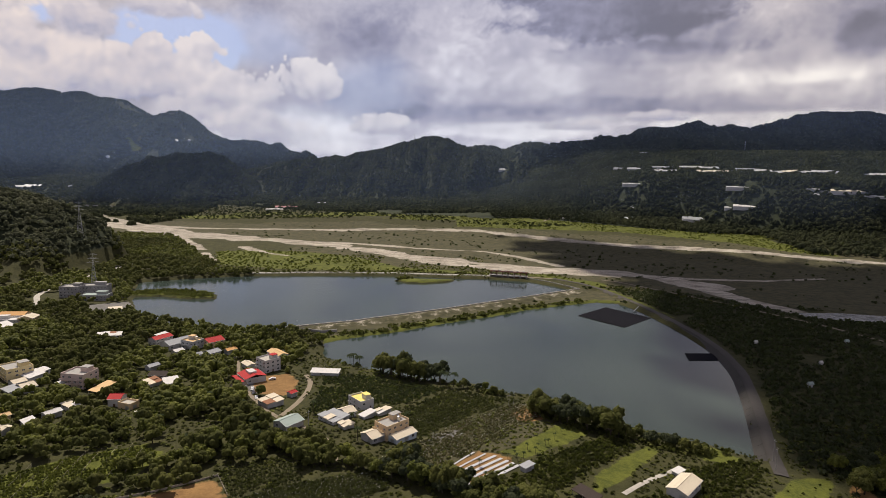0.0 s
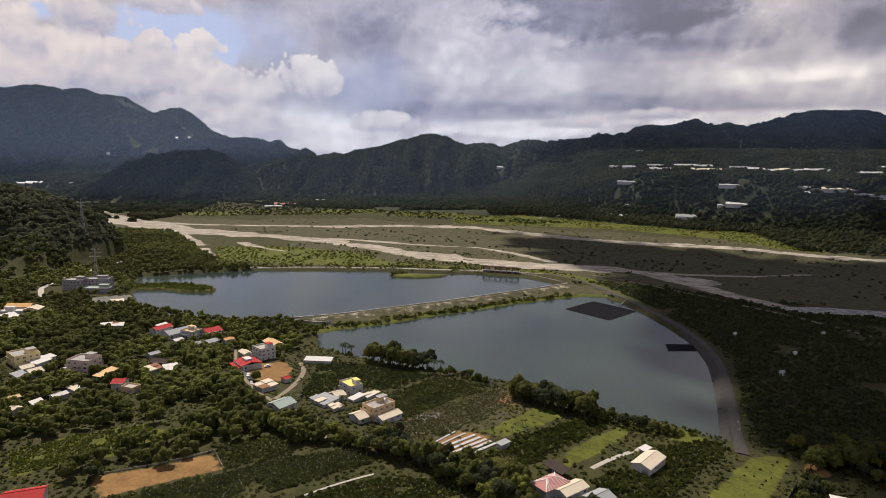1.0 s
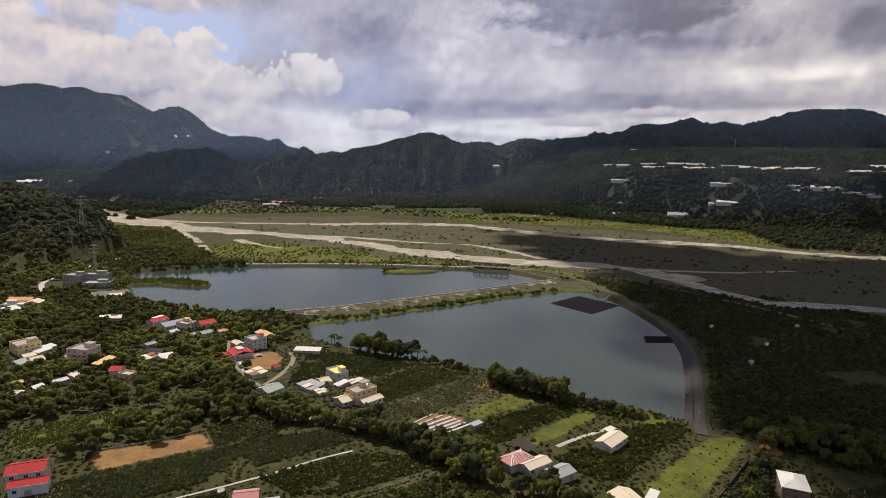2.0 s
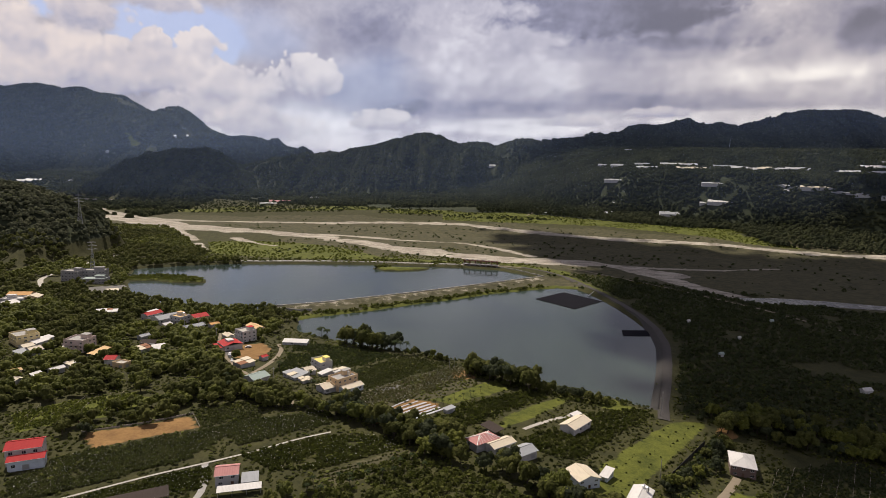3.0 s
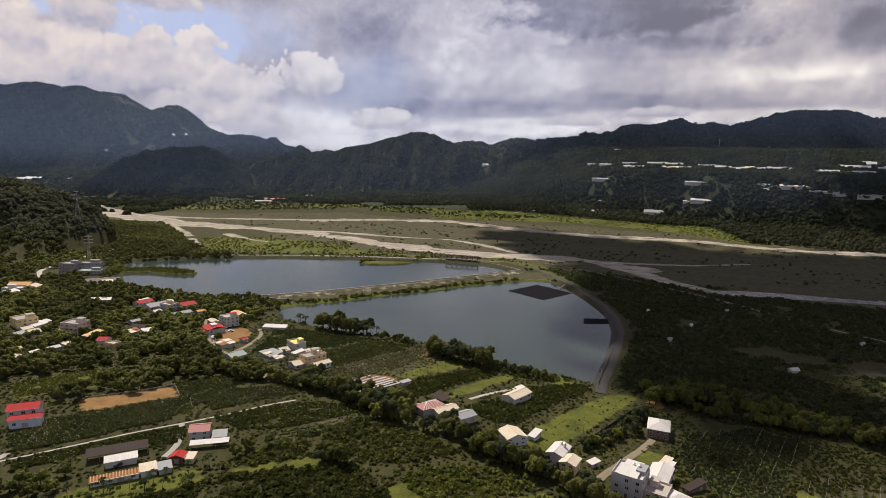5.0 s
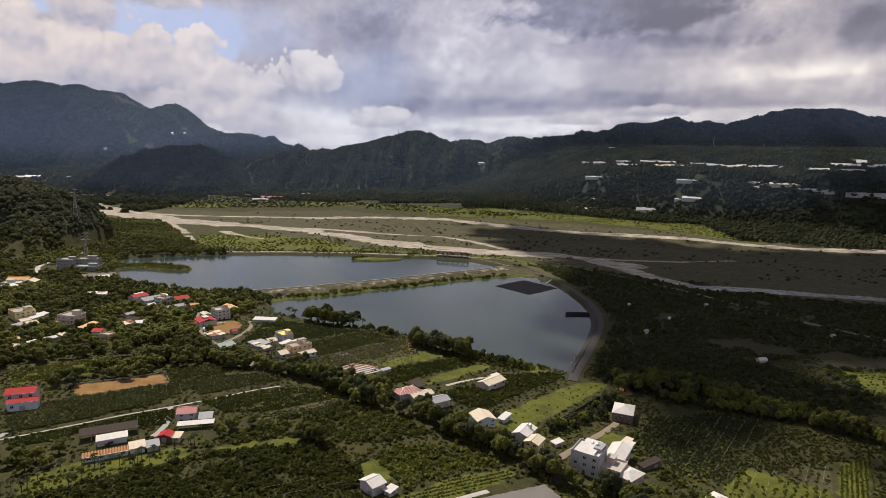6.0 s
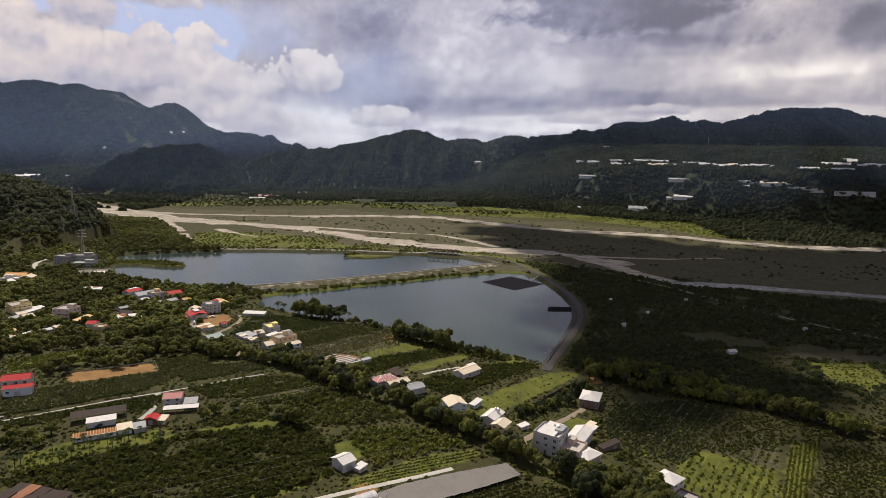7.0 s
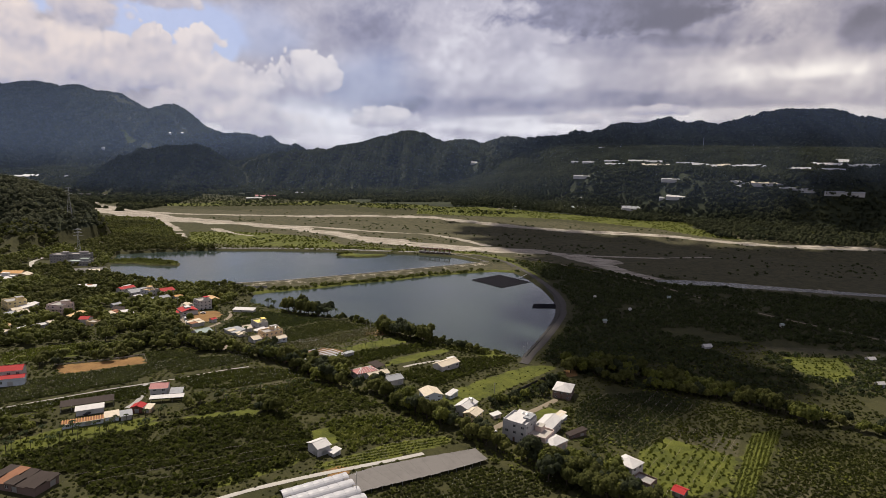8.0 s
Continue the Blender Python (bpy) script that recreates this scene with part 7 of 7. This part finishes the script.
keep = (w["gravel"] < 0.3) & (w["forest"] < 0.6) & (y > 1345 - 0.42 * np.clip(x, -200, 2000)) & (fbm(x / 70, y / 40, 3, 93) > -0.35)
x, y = x[keep], y[keep]
many("far_bank_trees", BUSH_FAR, on_ground(x, y, 0.2), rng.uniform(1.2, 4.5, x.shape), leaf_hill, "bushes and small trees on the far river bank", "bushes")
x, y = spread(620, 1100, 900, 1250, 9, 0.5)
keep = land(x, y) > 14
many("woods_bank", TREE_FAR, on_ground(x[keep], y[keep], 0.3), rng.uniform(3.5, 7.5, keep.sum()), leaf_hill, "dark woods at the foot of the terrace", "woods")

# --- the wide dim plantation beyond the dam
x, y = spread(165, 760, 225, 800, 4.7, 0.4)
w = cover_of(x, y, land(x, y))
keep = (to_line(x, y, DAM_ROAD) > 8) & dry_land(x, y, 3) & (w["gravel"] < 0.2) & (w["lush"] < 0.4) & (inside(x, y, RIVER_WATER) < -6)
keep &= (to_line(x, y, [(200, 745), (291, 634), (350, 537), (413, 404), (470, 330)]) > 4) & (w["dry"] < 0.5)
keep &= (fbm(x / 45, y / 30, 3, 92) > -0.75) & (y + 0.75 * (x - 165) > 262)
x, y = x[keep], y[keep]
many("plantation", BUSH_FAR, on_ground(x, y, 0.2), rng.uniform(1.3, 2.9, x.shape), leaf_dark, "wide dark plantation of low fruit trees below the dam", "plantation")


# --- weeds and low growth over all the ground between the fields
x, y = spread(-300, 340, 70, 480, 2.7, 0.5)
w = cover_of(x, y, land(x, y))
keep = (w["soil"] < 0.3) & (w["paved"] < 0.3) & (w["lush"] < 0.5) & dry_land(x, y, 0.5) & clear_of_houses(x, y, 0.6) & clear_of_lanes(x, y, 1.6)
keep &= ((y < 330) | (x < 60)) & (fbm(x / 12, y / 12, 3, 97) > -0.55) & (to_line(x, y, [(8, 79), (53, 107), (86, 127)]) > 2)
keep &= (inside(x, y, [(55, 99), (66, 109), (84, 120), (109, 133), (114, 124), (90, 107), (64, 90)]) < 0)
x, y = x[keep], y[keep]
s = rng.uniform(0.45, 1.15, x.shape)
shade = fbm(x / 25, y / 25, 3, 98) + rng.normal(0, 0.25, x.shape)
for name, pick, material, label in (("weeds", shade <= 0.1, leaf_crop, "dark olive weeds between the fields"), ("weeds_green", (shade > 0.1) & (shade < 0.7), leaf_wood, "green weeds between the fields"),
                                    ("weeds_bright", shade >= 0.7, leaf_bright, "bright green weeds between the fields")):
    many(name, CROP_LOW, on_ground(x[pick], y[pick], 0.05), s[pick] * 1.4, material, label, "weeds", tall=s[pick])

# --- field crops, in rows
def field(name, ring, turn, row, gap, low, high, material, label, shapes=None, thin=1.0, sink=0.05, stray=0.1):
    cx, cy = np.mean(np.array(ring, float), 0)
    a = radians(turn)
    gap, low, high = gap * 0.8, low * 1.2, high * 1.2
    u, v = np.meshgrid(np.arange(-170, 170, gap), np.arange(-170, 170, row))
    u = u.ravel() + rng.uniform(-0.35, 0.35, u.size) * gap
    v = v.ravel() + rng.normal(0, stray, v.size) * row
    x, y = cx + u * math.cos(a) - v * math.sin(a), cy + u * math.sin(a) + v * math.cos(a)
    keep = inside(x, y, ring) > 0.3
    x, y = x[keep], y[keep]
    keep = clear_of_houses(x, y, 0.8) & (rng.uniform(0, 1, x.shape) < thin) & (fbm(x / 16, y / 16, 2, 95) > -0.8)
    x, y = x[keep], y[keep]
    many(name, shapes or CROP, on_ground(x, y, sink), rng.uniform(low, high, x.shape), material, label, "crop")
    return x, y


def bags(name, x, y, share, label, low=0.5, high=1.4):
    """Small pale paper bags over the fruit."""
    pick = rng.uniform(0, 1, x.shape) < share * 2
    x, y = x[pick] + rng.normal(0, 0.5, pick.sum()), y[pick] + rng.normal(0, 0.5, pick.sum())
    p = on_ground(x, y)
    p[:, 2] += rng.uniform(low, high, x.shape)
    t = np.array([(0, 0, 0.30), (0.16, 0.0, -0.1), (-0.1, 0.14, -0.1), (-0.1, -0.14, -0.1)])
    many(name, [(t, np.array([(0, 1, 2), (0, 2, 3), (0, 3, 1), (1, 3, 2)]))], p, rng.uniform(0.4, 0.8, x.shape), paper_white, label, "fruit bags")


FIELD_LEFT = [(-134, 170), (-127, 189), (-118, 196), (-97, 208), (-79, 217), (-58, 231), (-28, 242), (-22, 229), (-60, 202), (-93, 177), (-122, 156)]
x, y = field("crop_left", FIELD_LEFT, 33, 1.9, 1.25, 0.7, 1.25, leaf_grey, "grey-green fruit crop with white bags")
bags("fruit_bags_left", x, y, 0.48, "white paper fruit bags over the crop")
x, y = field("crop_left_low", [(-118, 151), (-90, 171), (-64, 186), (-58, 178), (-62, 168), (-94, 157), (-112, 142)], 33, 2.0, 1.3, 0.7, 1.25, leaf_crop, "dark fruit crop with white bags beside the path")
bags("fruit_bags_low", x, y, 0.45, "white paper fruit bags beside the path")
x, y = field("crop_middle", [(-55, 196), (-22, 217), (2, 218), (16, 208), (-4, 196), (-20, 186), (-38, 184)], 33, 2.0, 1.3, 0.7, 1.2, leaf_crop, "mixed crop beside the tree belt")
bags("fruit_bags_middle", x, y, 0.28, "white paper fruit bags in the mixed crop")
FIELD_VILLAGE = [(-30, 251), (-16, 270), (12, 304), (40, 330), (50, 320), (48, 306), (24, 276), (8, 260), (-6, 246), (-19, 239)]
x, y = field("crop_village", FIELD_VILLAGE, 50, 2.0, 1.3, 0.5, 0.9, leaf_tan, "dry tan fruit crop with white bags below the village", thin=0.85)
bags("fruit_bags_village", x, y, 0.5, "white paper fruit bags below the village")
x, y = field("crop_village_dark", [(-72, 304), (-76, 372), (-60, 376), (-24, 362), (2, 350), (-22, 324), (-38, 324), (-52, 330), (-62, 310)], 60, 2.6, 2.0, 0.8, 1.4, leaf_dark, "dark green crop beside the village", stray=0.35)
x, y = field("crop_lakeside", [(-22, 318), (2, 348), (32, 338), (40, 332), (12, 306), (-12, 276), (-22, 286)], 50, 2.5, 1.9, 0.7, 1.2, leaf_grey, "grey-green crop beside the lake")
bags("fruit_bags_lakeside", x, y, 0.05, "white paper fruit bags beside the lake")
x, y = field("crop_shrubs", [(23, 237), (32, 247), (37, 254), (69, 279), (86, 285), (89, 276), (62, 249), (42, 229), (24, 223)], 48, 2.5, 2.0, 0.9, 1.7, leaf_crop, "brownish shrub crop below the lakeshore trees", stray=0.35)
x, y = field("crop_right", [(66, 222), (92, 240), (104, 256), (136, 271), (144, 262), (122, 240), (92, 208), (82, 206), (72, 212)], 45, 2.6, 2.0, 0.9, 1.6, leaf_crop, "dark crop between the farm buildings and the dam", stray=0.35)
bags("fruit_bags_right", x, y, 0.06, "white paper fruit bags in the dark crop")
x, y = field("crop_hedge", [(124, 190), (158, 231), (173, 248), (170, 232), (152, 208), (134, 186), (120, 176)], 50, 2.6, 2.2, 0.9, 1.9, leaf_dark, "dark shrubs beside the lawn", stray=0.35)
x, y = field("trellis_crop", [(-159, 209), (-176, 230), (-157, 246), (-133, 261), (-122, 251), (-127, 232), (-148, 220)], 35, 2.3, 1.4, 0.6, 1.0, leaf_bright, "bright green crop under thin trellis posts")
x, y = field("crop_grey_left", [(-93, 240), (-73, 253), (-61, 244), (-56, 233), (-80, 219)], 33, 2.0, 1.5, 0.5, 0.9, leaf_grey, "pale grey-green crop beside the bare plot")
ORCHARD = [(-84, 104), (-72, 116), (-54, 129), (-24, 148), (17, 156), (34, 144), (40, 116), (14, 92), (2, 84), (-34, 84), (-50, 98), (-78, 99)]
x, y = field("orchard", ORCHARD, 27, 3.0, 2.3, 1.0, 1.9, leaf_crop, "dark close-planted orchard in rows", BUSH, 0.9, stray=0.35)
bags("fruit_bags_orchard", x, y, 0.02, "white paper fruit bags in the orchard")
x, y = field("orchard_lit", [(34, 150), (54, 160), (92, 156), (93, 148), (71, 135), (55, 123), (48, 132)], 27, 3.0, 2.2, 0.9, 1.7, leaf_bright, "sunlit green orchard beside the tree belt", BUSH, 0.85, stray=0.35)
x, y = field("orchard_green", [(-34, 150), (0, 160), (34, 158), (54, 164), (66, 172), (46, 186), (22, 198), (0, 190), (-18, 172)], 30, 3.2, 2.5, 0.9, 1.8, leaf_wood, "mixed green orchard beside the tree belt", BUSH, 0.85, stray=0.35)
x, y = field("green_rows", [(45, 109), (52, 116), (71, 133), (96, 145), (99, 139), (79, 126), (54, 108)], 29, 2.2, 0.9, 0.35, 0.6, leaf_bright, "neat low rows of green seedlings", thin=0.95)
x, y = field("middle_rows", [(-20, 176), (-18, 184), (10, 203), (23, 203), (19, 194), (-6, 176)], 30, 2.6, 1.0, 0.35, 0.7, leaf_crop, "low crop in dry rows", thin=0.85)
x, y = field("yellow_scrub", [(-91, 117), (-78, 136), (-43, 148), (-37, 141), (-52, 131), (-70, 118), (-82, 106)], 27, 3.2, 2.8, 0.5, 1.2, leaf_bright, "bright green weeds and young palms on the slope", thin=0.6)
x, y = field("strip_crop", [(65, 89), (89, 106), (111, 121), (140, 118), (150, 108), (120, 96), (90, 86)], 33, 2.4, 1.8, 0.6, 1.1, leaf_crop, "dark crop beside the netted field")
bags("fruit_bags_strip", x, y, 0.12, "white paper fruit bags beside the netted field")
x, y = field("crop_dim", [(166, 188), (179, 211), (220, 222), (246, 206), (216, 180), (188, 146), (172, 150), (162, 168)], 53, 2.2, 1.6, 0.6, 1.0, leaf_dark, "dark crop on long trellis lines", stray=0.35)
x, y = field("crop_dim_far", [(190, 150), (217, 178), (246, 204), (290, 186), (304, 176), (280, 174), (250, 168)], 53, 2.2, 1.6, 0.5, 0.9, leaf_crop, "dark crop on the lower right terrace", thin=0.8, stray=0.35)
x, y = field("crop_dim_near", [(224, 108), (274, 171), (307, 153), (320, 120), (278, 96)], 55, 2.1, 1.5, 0.5, 0.9, leaf_crop, "dark crop rows beside the green strip", stray=0.35)
x, y = field("grass_tufts", [(186, 144), (217, 174), (246, 167), (216, 117), (197, 107), (178, 106)], 53, 3.4, 1.7, 0.35, 0.95, leaf_yellow, "yellow-green tufts in rows on the fallow field", thin=0.75, stray=0.14)
x, y = field("green_strip_crop", [(211, 108), (251, 166), (274, 177), (222, 108)], 56, 1.8, 1.2, 0.4, 0.8, leaf_bright, "bright green crop strip")
x, y = field("lawn_tufts", [(89, 178), (100, 203), (131, 236), (152, 257), (171, 258), (157, 240), (121, 198), (98, 172)], 50, 4.5, 4.0, 0.25, 0.7, leaf_crop, "low tufts over the bright lawn", thin=0.4)
x, y = field("far_lit_crop", [(340, 296), (385, 298), (372, 262), (348, 245), (334, 256)], 10, 4, 3, 0.5, 1.1, leaf_yellow, "sunlit yellow-green field in the dim plain", thin=0.7)

# --- dense bushes on the island and the islet in the upper lake
x, y = spread(-330, -228, 582, 624, 2.2, 0.5)
keep = inside(x, y, ISLAND) > 1.5
many("island_bushes", BUSH, on_ground(x[keep], y[keep], 0.1), rng.uniform(0.9, 1.7, keep.sum()), leaf_bright, "dense green bushes over the low island", "bushes")

# --- boulders strewn over the gravel of the river bed
x, y = spread(-640, 620, 690, 1260, 4.2, 0.5)
w = cover_of(x, y, land(x, y))
keep = (w["gravel"] > 0.6) & (fbm(x / 30, y / 18, 3, 99) > -0.05)
x, y = x[keep], y[keep]
STONE = []
for k in range(5):
    q = np.random.default_rng(k)
    top = np.array([(1, 0, 0.2), (0.2, 0.8, 0.3), (-0.9, 0.3, 0.2), (-0.4, -0.8, 0.3), (0.5, -0.7, 0.2), (0, 0, 0.8)]) * q.uniform(0.7, 1.3, (6, 3))
    STONE.append((top, np.array([(0, 1, 5), (1, 2, 5), (2, 3, 5), (3, 4, 5), (4, 0, 5)])))
many("boulders", STONE, on_ground(x, y, 0.15), rng.uniform(0.4, 1.5, x.shape), rubble, "grey boulders strewn over the gravel bed", "boulders")



# ------------------------------------------------------------ palms
def palm_meshes(seed):
    r = random.Random(seed)
    bm = bmesh.new()
    lean = (r.uniform(-0.25, 0.25), r.uniform(-0.25, 0.25))
    bar(bm, (0, 0, -0.3), (lean[0] * 0.4, lean[1] * 0.4, 2.6), 0.13, 7, 0.1)
    bar(bm, (lean[0] * 0.4, lean[1] * 0.4, 2.6), (lean[0], lean[1], 5.2), 0.1, 7, 0.08)
    trunk = bpy.data.meshes.new("trunk")
    bm.to_mesh(trunk)
    bm.free()
    trunk.materials.append(bark)
    fronds = []
    for k in range(9):
        bm = bmesh.new()
        a = k * math.tau / 9 + r.uniform(-0.2, 0.2)
        up = r.uniform(0.2, 1.0)
        prev = None
        for s in range(5):
            u = s / 4
            d, z = 1.9 * u, 5.2 + up * u * 1.3 - 1.7 * u * u
            half = 0.34 * math.sin(math.pi * (0.12 + 0.86 * u))
            c, e = Vector((lean[0] + d * math.cos(a), lean[1] + d * math.sin(a), z)), Vector((-math.sin(a), math.cos(a), 0))
            row = [bm.verts.new(c + e * half - Vector((0, 0, half * 0.5))), bm.verts.new(c + Vector((0, 0, 0.04))), bm.verts.new(c - e * half - Vector((0, 0, half * 0.5)))]
            if prev:
                bm.faces.new((prev[0], prev[1], row[1], row[0]))
                bm.faces.new((prev[1], prev[2], row[2], row[1]))
            prev = row
        mesh = bpy.data.meshes.new("frond")
        bm.to_mesh(mesh)
        bm.free()
        mesh.materials.append(leaf_palm)
        fronds.append(mesh)
    return trunk, fronds


PALMS = [palm_meshes(s) for s in range(4)]


def palm(x, y, size, group, label="slender betel palm with a tuft of fronds"):
    trunk, fronds = PALMS[int(x * 3 + y) % 4]
    ob = thing("palm_tree", pose(x, y, height(x, y), 0, 0, (x * 71) % 360), label, "palm", group)
    ob.scale = (size,) * 3
    for name, mesh in [("trunk", trunk)] + [("frond", f) for f in fronds]:
        p = new(name, mesh)
        p.parent = ob


for x, y in ((-2, 234), (1, 238), (3, 245), (6, 239), (9, 233), (12, 235), (16, 239), (14, 249), (27, 257), (30, 260), (31, 256), (37, 267), (40, 263), (42, 268), (48, 274), (52, 280), (57, 288), (46, 272), (34, 258)):
    palm(x, y, 0.55 + ((x * 7) % 3) * 0.08, "palms beside the striped beds")
for x, y in ((-62, 396), (-65, 402), (-58, 398), (-60, 404), (-3, 358), (1, 356), (5, 355)):
    palm(x, y, 1.7, "lakeside palms", "tall slender palm on the lakeshore")
for k in range(34):
    u = k / 33
    x, y = -92 + 56 * u + 3 * math.sin(k * 7.0), 112 + 34 * u + 7 * math.sin(k * 3.3)
    palm(x, y, 0.75 + 0.25 * math.sin(k) ** 2, "young palms on the slope", "young betel palm on the weedy slope")
for k in range(14):
    palm(-20 + 3.2 * k + 2 * math.sin(k * 5), 168 + 1.9 * k + 5 * math.sin(k * 2.3), 0.85, "palms in the dry rows", "small palm among dry crop rows")
for k in range(16):
    palm(-170 + 11 * k + 6 * math.sin(k * 3.1), 270 + 60 * math.sin(k * 1.9) ** 2 - 2.5 * k, 1.25, "village palms", "slender palm above the village woods")

# ------------------------------------------------------------ field works
for ax, ay, bx, by, wide in ((-2.8, 242.6, 12.6, 262.9, 0.9), (-1.4, 240.6, 17.5, 261.6, 1.0), (-0.4, 238.3, 21.9, 260.0, 1.6), (1.6, 235.6, 24.3, 257.4, 1.6),
                           (5.0, 234.6, 26.9, 255.3, 1.6), (8.4, 233.6, 29.0, 253.2, 1.6), (11.8, 232.8, 31.0, 251.2, 1.6)):
    ribbon("mulch_bed", [(ax, ay), ((ax + bx) / 2, (ay + by) / 2), (bx, by)], wide, 0.42, film_white, "raised bed covered with white plastic mulch film", "mulch bed", kind="")["group"] = "striped mulch beds"


def netted_field():
    """Grey shade netting stretched flat over posts."""
    ring = [(55, 99), (66, 109), (84, 120), (109, 133), (114, 124), (90, 107), (64, 90)]
    ob = thing("shade_net_field", Matrix.Identity(4), "flat grey shade net stretched over a field on posts", "shade net")
    upper, lower = [np.array(v, float) for v in ([(55, 99), (66, 109), (84, 120), (109, 133)], [(64, 90), (77, 98.5), (90, 107), (114, 124)])]
    nu, nv = 44, 8
    verts, faces = [], []
    for i in range(nu + 1):
        u = 3 * i / nu
        k = min(2, int(u))
        p, q = [e[k] + (e[k + 1] - e[k]) * (u - k) for e in (upper, lower)]
        for j in range(nv + 1):
            e = p + (q - p) * j / nv
            verts.append((e[0], e[1], height(e[0], e[1]) + 1.5 + 0.1 * math.sin(i * 1.3) * math.sin(j * 2.1) + (0.14 if i % 4 == 0 else 0)))
    for i in range(nu):
        for j in range(nv):
            a = i * (nv + 1) + j
            faces.append((a, a + nv + 1, a + nv + 2, a + 1))
    raw("net", verts, faces, shade_net, ob)
    for i in range(2, nu, 4):
        bm = bmesh.new()
        for j in range(nv):
            bar(bm, verts[i * (nv + 1) + j], verts[i * (nv + 1) + j + 1], 0.035, 4)
        part("seam_wire", bm, shade_net, ob)
    closed = ring + ring[:1]
    for (ax, ay), (bx, by) in zip(closed, closed[1:]):
        count = max(1, int(math.hypot(bx - ax, by - ay) / 4))
        for k in range(count):
            x, y = ax + (bx - ax) * k / count, ay + (by - ay) * k / count
            z = height(x, y)
            bm = bmesh.new()
            bar(bm, (x, y, z - 0.3), (x, y, z + 1.7), 0.07)
            part("post", bm, steel, ob)


netted_field()


def tunnel(x, y, length, yaw, label):
    z = height(x, y)
    ob = thing("film_tunnel", pose(x, y, z, 0, 0, yaw), label, "greenhouse", "film greenhouses")
    bm = bmesh.new()
    rows = []
    count = max(3, int(length / 2))
    for i in range(count + 1):
        u = -length / 2 + length * i / count
        rows.append([bm.verts.new((u, 2.6 * math.cos(a), 0.3 + 1.5 * math.sin(a) + (0.1 if i % 2 else 0))) for a in [math.pi * k / 8 for k in range(9)]])
    for a, b in zip(rows, rows[1:]):
        for k in range(8):
            bm.faces.new((a[k], b[k], b[k + 1], a[k + 1]))
    part("film", bm, film_white, ob)
    for i in range(0, count + 1, 2):
        u = -length / 2 + length * i / count
        bm = bmesh.new()
        pts = [(u, 2.66 * math.cos(math.pi * k / 8), 0.3 + 1.56 * math.sin(math.pi * k / 8)) for k in range(9)]
        for p, q in zip(pts, pts[1:]):
            bar(bm, p, q, 0.05, 4)
        part("hoop", bm, steel, ob)


for k in range(4):
    tunnel(46 + 3.0 * k, 94 - 4.6 * k, 26, 33, "arched greenhouse tunnel covered with white film")


r = random.Random(9)


# thin trellis lines over the dim fields
def trellis_lines(ring, turn, gap, tall, label, every=7.0):
    cx, cy = np.mean(np.array(ring, float), 0)
    a = radians(turn)
    ob = thing("trellis", Matrix.Identity(4), label, "trellis")
    for v in np.arange(-90, 90, gap):
        u = np.arange(-110, 110, 1.0)
        x, y = cx + u * math.cos(a) - v * math.sin(a), cy + u * math.sin(a) + v * math.cos(a)
        ok = inside(x, y, ring) > 0
        if ok.sum() < 8:
            continue
        x, y = x[ok], y[ok]
        z = ground(x, y)
        bm = bmesh.new()
        for i in range(0, len(x) - 4, 4):
            if r.random() < 0.55:
                bar(bm, (x[i], y[i], z[i] + tall), (x[i + 4] + r.uniform(-0.3, 0.3), y[i + 4] + r.uniform(-0.3, 0.3), z[i + 4] + tall + r.uniform(-0.1, 0.1)), 0.04, 4)
        for i in range(0, len(x), int(every)):
            bar(bm, (x[i], y[i], z[i] - 0.2), (x[i], y[i], z[i] + tall), 0.045, 4)
        part("line_of_posts", bm, rubble, ob)


trellis_lines([(166, 188), (179, 211), (220, 222), (246, 206), (216, 180), (188, 146), (172, 150), (162, 168)], 53, 5.5, 1.7, "thin pale trellis lines on posts over the dark crop")
trellis_lines([(186, 144), (217, 174), (246, 167), (216, 117), (197, 107), (178, 106)], 53, 6.0, 1.2, "thin pale lines on short posts over the fallow field")
trellis_lines([(-159, 209), (-176, 230), (-157, 246), (-133, 261), (-122, 251), (-127, 232), (-148, 220)], 100, 5.5, 2.0, "thin trellis posts and wires over the green crop", 4)
trellis_lines([(-50, 92), (-20, 112), (14, 132), (38, 124), (14, 92), (-20, 84)], 27, 7.5, 1.8, "pale irrigation pipes through the orchard", 9)
trellis_lines([(46, 110), (71, 134), (97, 146), (100, 139), (79, 125), (54, 107)], 29, 2.2, 0.5, "low wires along the seedling rows", 6)

# fences
wall_along("fence_plot", [(-131, 212), (-109, 223), (-91, 235), (-82, 221)], 0.1, height(-109, 221) - 0.5, height(-109, 221) + 0.75, rubble, "pale thin fence round the bare orange plot", 4.0, (0.15, 0.3), "fence")
wall_along("fence_lawn", [(104, 175), (124, 194), (158, 232)], 0.1, 2.0, height(124, 194) + 0.45, concrete_dark, "low wall along the lawn's edge", 5.0, (0.2, 0.2))
